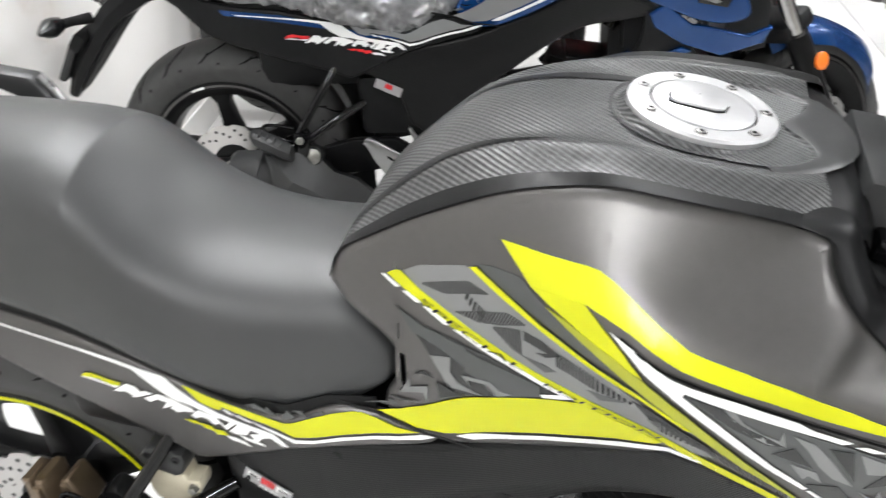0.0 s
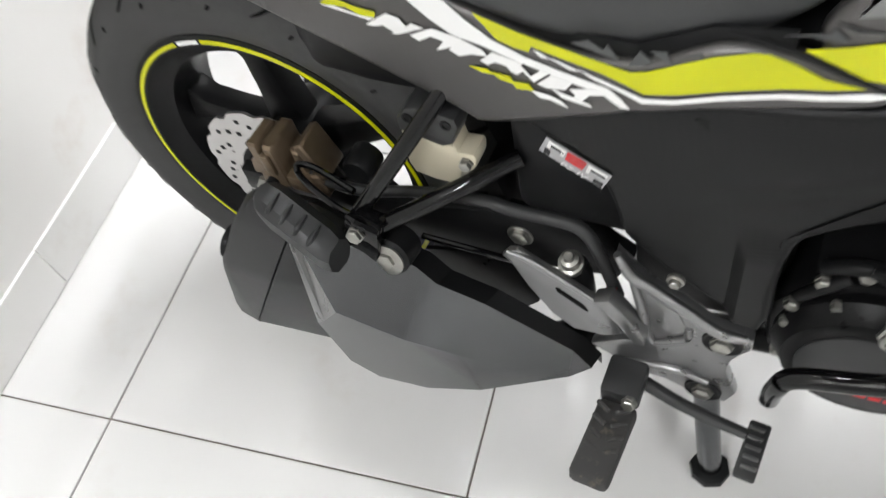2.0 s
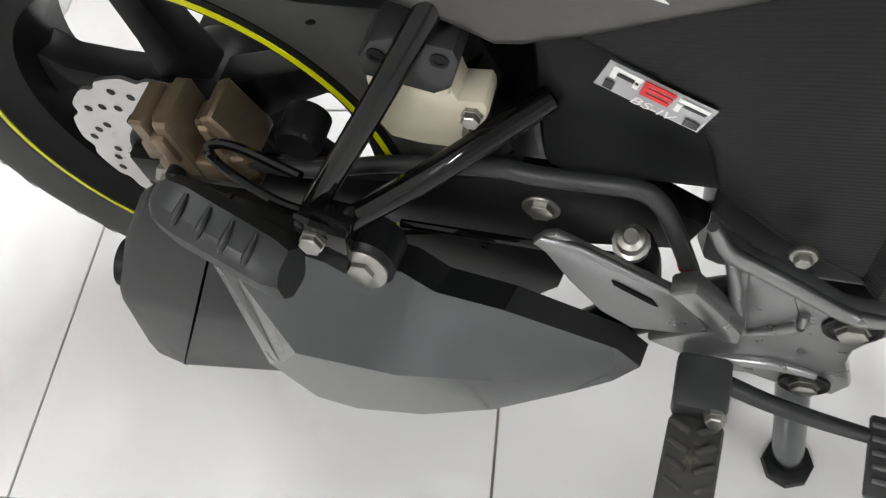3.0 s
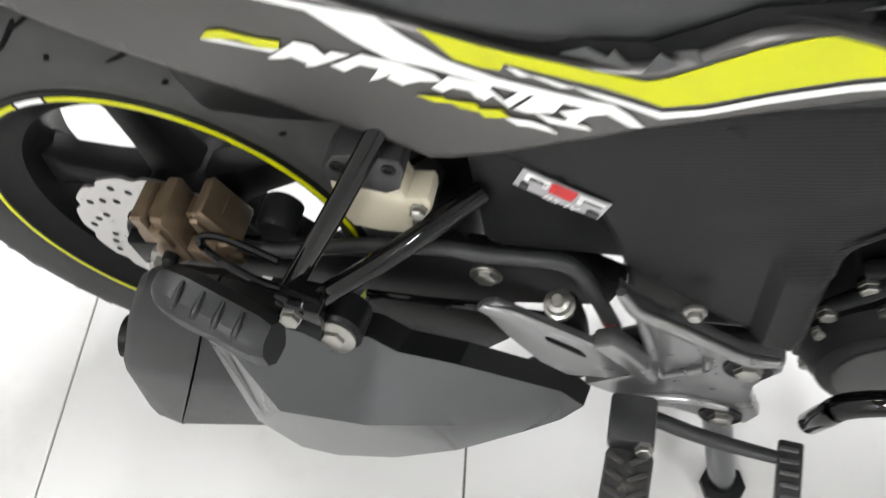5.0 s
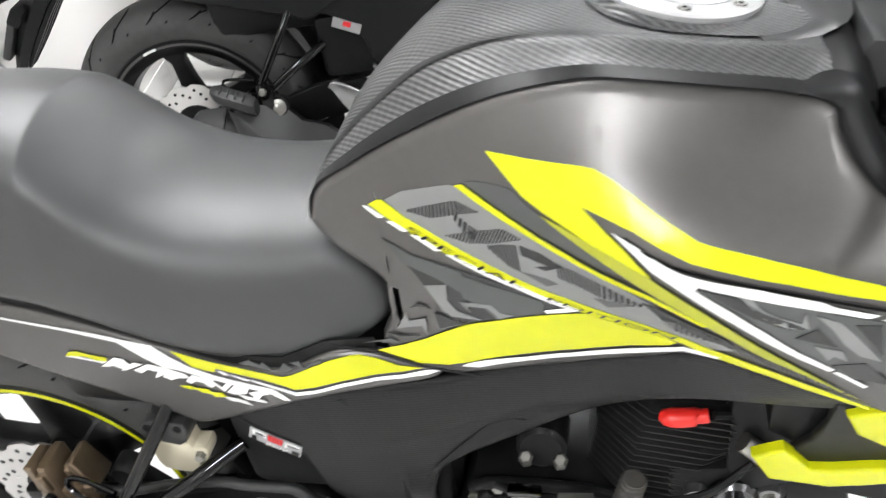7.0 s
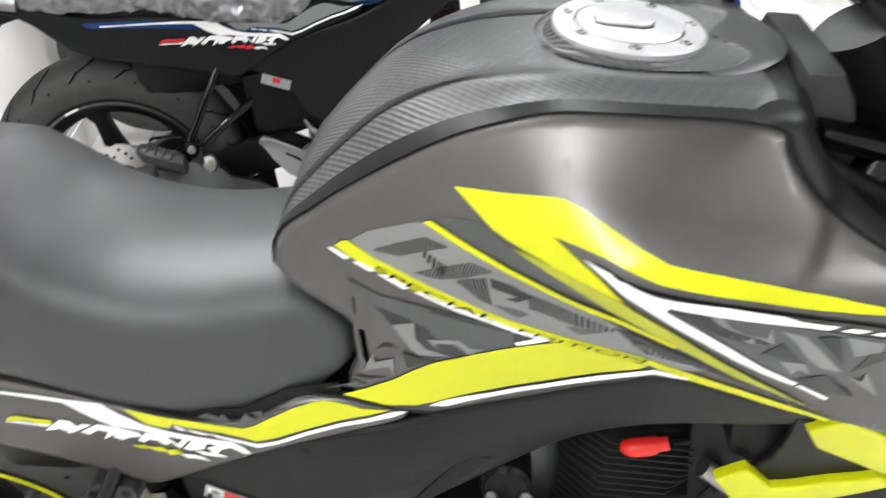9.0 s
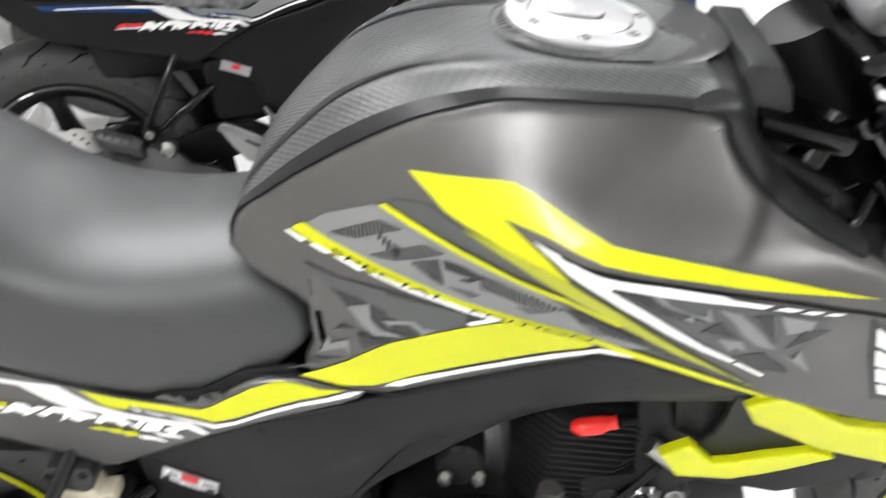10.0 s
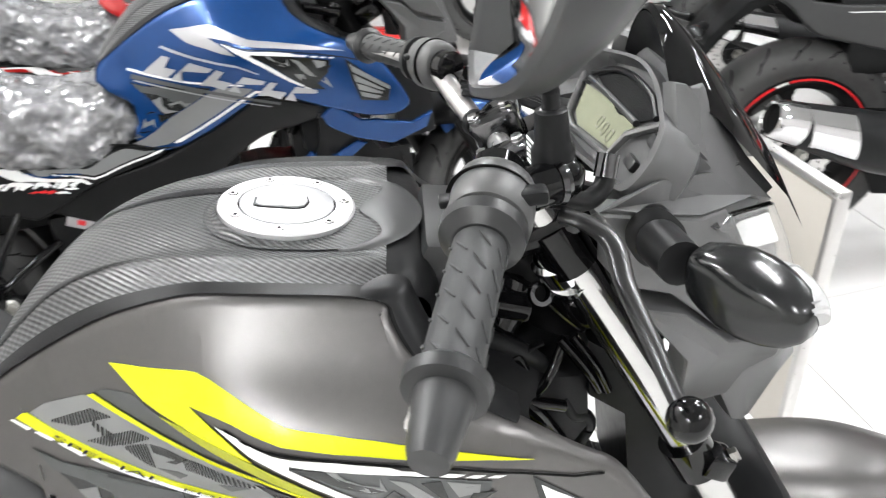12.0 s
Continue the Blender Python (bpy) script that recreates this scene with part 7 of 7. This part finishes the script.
    for shape in ([(0.4453, 0.6913), (0.4589, 0.6910), (0.4597, 0.6974), (0.4715, 0.6910), (0.4746, 0.6963), (0.4844, 0.6841), (0.4660, 0.6873), (0.4612, 0.6890)], [(0.4902, 0.6806), (0.4986, 0.6951), (0.5088, 0.6865), (0.5005, 0.6824)], [(0.5054, 0.6957), (0.5173, 0.6970), (0.5208, 0.6869), (0.5269, 0.6909), (0.5267, 0.6854)], [(0.5269, 0.6931), (0.5407, 0.6991), (0.5445, 0.6919), (0.5598, 0.7013), (0.5599, 0.6961), (0.5425, 0.6899), (0.5387, 0.6966)]):
        decal("smoke_shape", shape, MIDGREY, bike, 0.0031)
    if big_text:
        decal("tail_top", [(0.05, 0.735), (0.20, 0.722), (0.325, 0.696), (0.42, 0.674), (0.49, 0.674), (0.55, 0.690), (0.49, 0.664), (0.40, 0.668), (0.30, 0.690), (0.18, 0.708), (0.06, 0.722)], paint, bike, 0.0032)
    # plain slanted pieces of the tail mark
    decal("tail_mark", [(0.2020, 0.6657), (0.2103, 0.6736), (0.2235, 0.6764), (0.2411, 0.6728), (0.2640, 0.6723), (0.2612, 0.6654), (0.2459, 0.6643), (0.2320, 0.6692), (0.2148, 0.6670)], REDDECAL if big_text else accent, bike, 0.0038)
    decal("tail_mark", [(0.2012, 0.6641), (0.2173, 0.6667), (0.2456, 0.6635), (0.2609, 0.6647), (0.2539, 0.6606), (0.2343, 0.6623)], WHITE, bike, 0.0036)
    for piece in ([(0.2487, 0.6545), (0.2751, 0.6742), (0.2879, 0.6728), (0.2765, 0.6645), (0.2930, 0.6645), (0.3001, 0.6700), (0.3122, 0.6686), (0.2826, 0.6532), (0.2753, 0.6519), (0.2836, 0.6585), (0.2677, 0.6593), (0.2610, 0.6560)], [(0.2952, 0.6563), (0.3203, 0.6707), (0.3488, 0.6675), (0.3402, 0.6583), (0.3291, 0.6512), (0.3201, 0.6465), (0.3298, 0.6598), (0.3172, 0.6610), (0.3040, 0.6521)], [(0.3334, 0.6520), (0.3486, 0.6668), (0.3666, 0.6618), (0.3710, 0.6565), (0.3546, 0.6533), (0.3431, 0.6475)],
                  [(0.3633, 0.6494), (0.3762, 0.6623), (0.4037, 0.6586), (0.3917, 0.6467), (0.3880, 0.6515), (0.3776, 0.6522), (0.3699, 0.6464)], [(0.3917, 0.6467), (0.4009, 0.6568), (0.4099, 0.6476), (0.4195, 0.6570), (0.4262, 0.6556), (0.4121, 0.6418), (0.4029, 0.6503), (0.3971, 0.6450)], [(0.4152, 0.6411), (0.4283, 0.6547), (0.4461, 0.6522), (0.4408, 0.6471), (0.4340, 0.6477), (0.4311, 0.6437), (0.4401, 0.6429), (0.4233, 0.6393)], [(0.4436, 0.6450), (0.4661, 0.6522), (0.4744, 0.6476), (0.4607, 0.6438), (0.4527, 0.6346), (0.4450, 0.6357), (0.4515, 0.6426)]):
        decal("tail_mark", piece, WHITE, bike, 0.0038)
    for piece, mat in (([(0.3509, 0.6396), (0.3688, 0.6419), (0.3740, 0.6373), (0.3624, 0.6362)], accent), ([(0.3717, 0.6397), (0.3904, 0.6407), (0.3945, 0.6330), (0.3792, 0.6340)], accent), ([(0.3903, 0.6357), (0.4067, 0.6385), (0.4117, 0.6325), (0.3951, 0.6288)], accent), ([(0.4087, 0.6318), (0.4245, 0.6325), (0.4357, 0.6293), (0.4419, 0.6235), (0.4259, 0.6271), (0.4163, 0.6263)], WHITE), ([(0.4282, 0.6404), (0.4595, 0.6347), (0.4627, 0.6312), (0.4364, 0.6337)], WHITE)):
        decal("tail_mark", piece, REDDECAL if big_text and mat is accent else mat, bike, 0.0040)
    for shape in (SIDE_PATCH if near else ()):
        decal("smooth_patch", shape, MATBLACK, bike, -0.0078)
    # small silver emission sticker
    st = lambda u, v: (STICKER[0][0] + (STICKER[1][0] - STICKER[0][0]) * u + (STICKER[2][0] - STICKER[0][0]) * v, STICKER[0][1] + (STICKER[1][1] - STICKER[0][1]) * u + (STICKER[2][1] - STICKER[0][1]) * v)
    decal("sticker", [st(0, 0), st(1, 0), st(0.96, 1), st(-0.04, 1)], SILVER, bike, -0.0075, label="small silver sticker")
    if near:
        for u0, u1, v0, v1, mat in ((0.05, 0.32, 0.08, 0.2, WHITE), (0.05, 0.10, 0.08, 0.5, WHITE), (0.10, 0.30, 0.26, 0.36, DARKDECAL), (0.26, 0.31, 0.08, 0.5, WHITE), (0.36, 0.63, 0.08, 0.2, REDDECAL), (0.35, 0.62, 0.27, 0.39, REDDECAL), (0.34, 0.61, 0.46, 0.58, REDDECAL), (0.34, 0.39, 0.08, 0.58, REDDECAL),
                                    (0.66, 0.95, 0.10, 0.22, WHITE), (0.72, 0.93, 0.26, 0.34, DARKDECAL), (0.66, 0.71, 0.3, 0.58, WHITE), (0.03, 0.12, 0.62, 0.92, DARKDECAL), (0.80, 0.94, 0.66, 0.92, DARKDECAL)):
            decal("sticker_mark", [st(u0, v0), st(u1, v0), st(u1, v1), st(u0, v1)], mat, bike, -0.0064)
        skin_text("BS-IV", [st(0.30, 0.95), st(0.72, 0.95)], 0.0095, WHITE, bike, "sticker_lettering", -0.0056)
    else:
        decal("sticker_mark", [st(0.36, 0.1), st(0.63, 0.1), st(0.61, 0.6), st(0.34, 0.6)], REDDECAL, bike, -0.0062)
    # fan of pale bars with a dark edge on the tank's front
    decal("fan_back", [(1.1093, 0.8474), (1.1149, 0.8417), (1.1620, 0.7974), (1.2020, 0.7688), (1.2040, 0.7603), (1.1948, 0.7303), (1.1325, 0.7440), (1.1168, 0.7995)], DARKDECAL, bike, 0.0042)
    for bar in ([(1.1162, 0.8349), (1.1312, 0.8212), (1.2024, 0.7663), (1.2023, 0.7574), (1.1913, 0.7644), (1.1207, 0.8145)], [(1.1213, 0.8091), (1.1395, 0.7962), (1.1878, 0.7614), (1.1910, 0.7563), (1.1775, 0.7618), (1.1250, 0.7907)], [(1.1266, 0.7864), (1.1473, 0.7762), (1.1846, 0.7538), (1.1824, 0.7500), (1.1553, 0.7590), (1.1301, 0.7704)], [(1.1319, 0.7655), (1.1560, 0.7553), (1.1806, 0.7444), (1.1699, 0.7402), (1.1368, 0.7521)]):
        decal("fan_bar", bar, WHITE if near else PALEGREY, bike, 0.0048)
    if big_text:
        # slanted plain pieces under a thin double line
        for k in range(6):
            a, b = k / 6 + 0.012, (k + 1) / 6 - 0.012
            lo, hi = lambda f: (0.662 + 0.354 * f, 0.868 - 0.111 * f), lambda f: (0.715 + 0.326 * f, 0.903 - 0.118 * f)
            p, q, r, s = lo(a), hi(a), hi(b), lo(b)
            m1, m2 = ((p[0] + q[0]) / 2, (p[1] + q[1]) / 2), ((r[0] + s[0]) / 2, (r[1] + s[1]) / 2)
            if k % 2:
                decal("tank_mark", [p, q, r, ((m2[0] + r[0]) / 2, (m2[1] + r[1]) / 2), m1, ((p[0] + s[0]) / 2, (p[1] + s[1]) / 2)], SILVER, bike, 0.0060)
            else:
                decal("tank_mark", [p, q, ((q[0] * 2 + r[0]) / 3, (q[1] * 2 + r[1]) / 3), ((m1[0] * 2 + m2[0]) / 3, (m1[1] * 2 + m2[1]) / 3), m2, s, ((p[0] + s[0]) / 2, (p[1] + s[1]) / 2 + 0.004)], SILVER, bike, 0.0060)
        decal("tank_line", band([(0.640, 0.862), (0.80, 0.812), (0.95, 0.765)], 0.010, 0.006), MIDGREY, bike, 0.0056)
        decal("tank_line", band([(0.645, 0.852), (0.80, 0.800), (0.93, 0.760)], 0.003, 0.002), SILVER, bike, 0.0060)


# ---- the showroom ----
TURN = 8.3
ROOM = Matrix.Translation((-0.278, -0.412, 0)) @ Matrix.Rotation(radians(TURN), 4, "Z")


def room_box(name, size, at, mat, label="", bevel=0.0):
    ob = part(name, block(size, None, bevel), mat, None, label, smooth=False, kind="structure")
    ob.matrix_basis = ROOM @ Matrix.Translation(at)
    return ob


WALL = -0.225
floor = room_box("floor", (11.0, 13.0, 0.08), (5.2, 3.0, -0.044), GROUT, "grout bed under the glazed floor tiles")
wall_rear = room_box("wall_rear", (0.15, 13.0, 3.3), (WALL - 0.075, 3.0, 1.6), WALLPAINT, "white painted wall behind the motorcycles")
# unseen walls and ceiling, added; their greys are set for contrast and reflections
wall_far = room_box("wall_far", (11.0, 0.15, 3.3), (5.2, 9.5, 1.6), PLAINWALL, "unseen plain grey wall that closes the showroom")
wall_near = room_box("wall_near", (11.0, 0.15, 3.3), (5.2, -3.5, 1.6), PLAINWALL, "unseen plain grey wall that closes the showroom")
wall_front = room_box("wall_front", (0.15, 13.0, 3.3), (10.6, 3.0, 1.6), PLAINWALL, "unseen plain grey wall that closes the showroom")
ceiling = room_box("ceiling", (11.0, 13.0, 0.1), (5.2, 3.0, 3.2), CEIL, "unseen plain grey ceiling that closes the showroom")

# lamps in the ceiling, the farthest row staggered
for i in range(3):
    for j in range(3):
        at = ROOM @ Matrix.Translation((0.10 + 3.2 * i + (1.6 if j == 2 else 0.0), (-2.2, 1.1, 3.1)[j], 3.125))
        lt = thing("ceiling_light", "long white LED batten on the ceiling", "ceiling light", "ceiling lights", at)
        part("frame", block((0.20, 1.26, 0.03), None, 0.005), SKIRT, lt)
        part("diffuser", block((0.13, 1.20, 0.008), pose(0, 0, -0.017), 0.002), GLOW, lt)
        la = bpy.data.lights.new("panel_light", "AREA")
        la.shape, la.size, la.size_y, la.energy, la.color = "RECTANGLE", 0.12, 1.18, LAMP_WATTS, (0.97, 0.985, 1.0)
        lo = new("panel_light", la)
        lo.matrix_basis = at @ pose(0, 0, -0.03)

# ---- motorcycles ----
BIKE = pose(0, -0.023, 0.018, -1, 0, 0)
ROWGROUP = "motorcycles in the row"
motorcycle(BIKE, "matte grey naked motorcycle with lime yellow graphics", GREY, YELLOW, YELLOW, GREY, ROWGROUP, YELLOW)
motorcycle(pose(-0.242, 1.046, 0.018, -1.3, 0, 12.1), "glossy blue naked motorcycle with plastic-wrapped seat", BLUE, SILVER, PALEGREY, BLACK, ROWGROUP, GREY, near=False, wrapped=True, big_text=True, steer=36)
motorcycle(pose(-0.50, 1.92, 0.018, -1, 0, 12), "glossy red naked motorcycle with plastic-wrapped seat", DEEPRED, WHITE, MIDGREY, BLACK, ROWGROUP, GREY, near=False, wrapped=True, big_text=True)
FRONTROW = "motorcycles in the row ahead"
motorcycle(pose(2.13, 1.50, 0.018, -1, 0, 0), "matte black motorcycle with red rim stripes", DARKPLASTIC, REDDECAL, REDDECAL, BLACK, FRONTROW, REDDECAL, near=False)
motorcycle(pose(1.50, 4.0, 0.018, -1, 0, 4), "matte black motorcycle with red accents", DARKPLASTIC, WHITE, REDDECAL, BLACK, FRONTROW, GREY, near=False)

motorcycle(pose(2.30, 2.46, 0.018, -1, 0, 2), "matte black motorcycle standing beside another", DARKPLASTIC, REDDECAL, REDDECAL, BLACK, FRONTROW, GREY, near=False)

# ---- sign board on the floor ----
sign = thing("sign_board", "framed steel sign board standing on the floor", "sign board", "", pose(1.617, 0.678, 0.0, 0, 0, -80.4))
part("panel", block((0.62, 0.016, 0.50), pose(0, 0, 0.50, -6, 0, 0), 0.003), BOARD, sign)
for dx in (-0.31, 0.31):
    part("frame_side", block((0.014, 0.026, 0.56), pose(dx, 0, 0.49, -6, 0, 0), 0.003), STEEL, sign)
part("frame_top", block((0.634, 0.026, 0.014), pose(0, 0.027, 0.762, -6, 0, 0), 0.003), STEEL, sign)
for dx in (-0.27, 0.27):
    part("leg", block((0.02, 0.02, 0.27), pose(dx, -0.03, 0.133, 0, 0, 0), 0.003), STEEL, sign)
part("foot", block((0.60, 0.2, 0.012), pose(0, -0.03, 0.006), 0.003), STEEL, sign)

# ---- floor tiles and skirting ----
for i in range(-1, 12):
    for j in range(-6, 14):
        wide = 0.6 if i >= 0 else abs(WALL)
        cx = (i + 0.5) * 0.6 if i >= 0 else WALL / 2
        key = "full_tile" if i >= 0 else "cut_tile"
        me = bpy.data.meshes.get(key)
        if me is None:
            bm = block((wide - 0.003, 0.597, 0.008), None, 0.0012, seg=1)
            me = bpy.data.meshes.new(key)
            bm.to_mesh(me)
            bm.free()
            me.materials.append(TILE)
        t = new("tile", me)
        t.matrix_basis = ROOM @ Matrix.Translation((cx, (j + 0.5) * 0.6, -0.004))
        t.parent = floor
        t.matrix_parent_inverse = floor.matrix_basis.inverted()
for j in range(-6, 24):
    me = bpy.data.meshes.get("skirting")
    if me is None:
        bm = block((0.006, 0.2985, 0.105), None, 0.002, seg=2)
        me = bpy.data.meshes.new("skirting")
        bm.to_mesh(me)
        bm.free()
        me.materials.append(SKIRT)
    t = new("skirting_tile", me)
    t.matrix_basis = ROOM @ Matrix.Translation((WALL + 0.0015, 0.226 + 0.3 * j + 0.15 - 1.5, 0.0535))
    t.parent = wall_rear
    t.matrix_parent_inverse = wall_rear.matrix_basis.inverted()
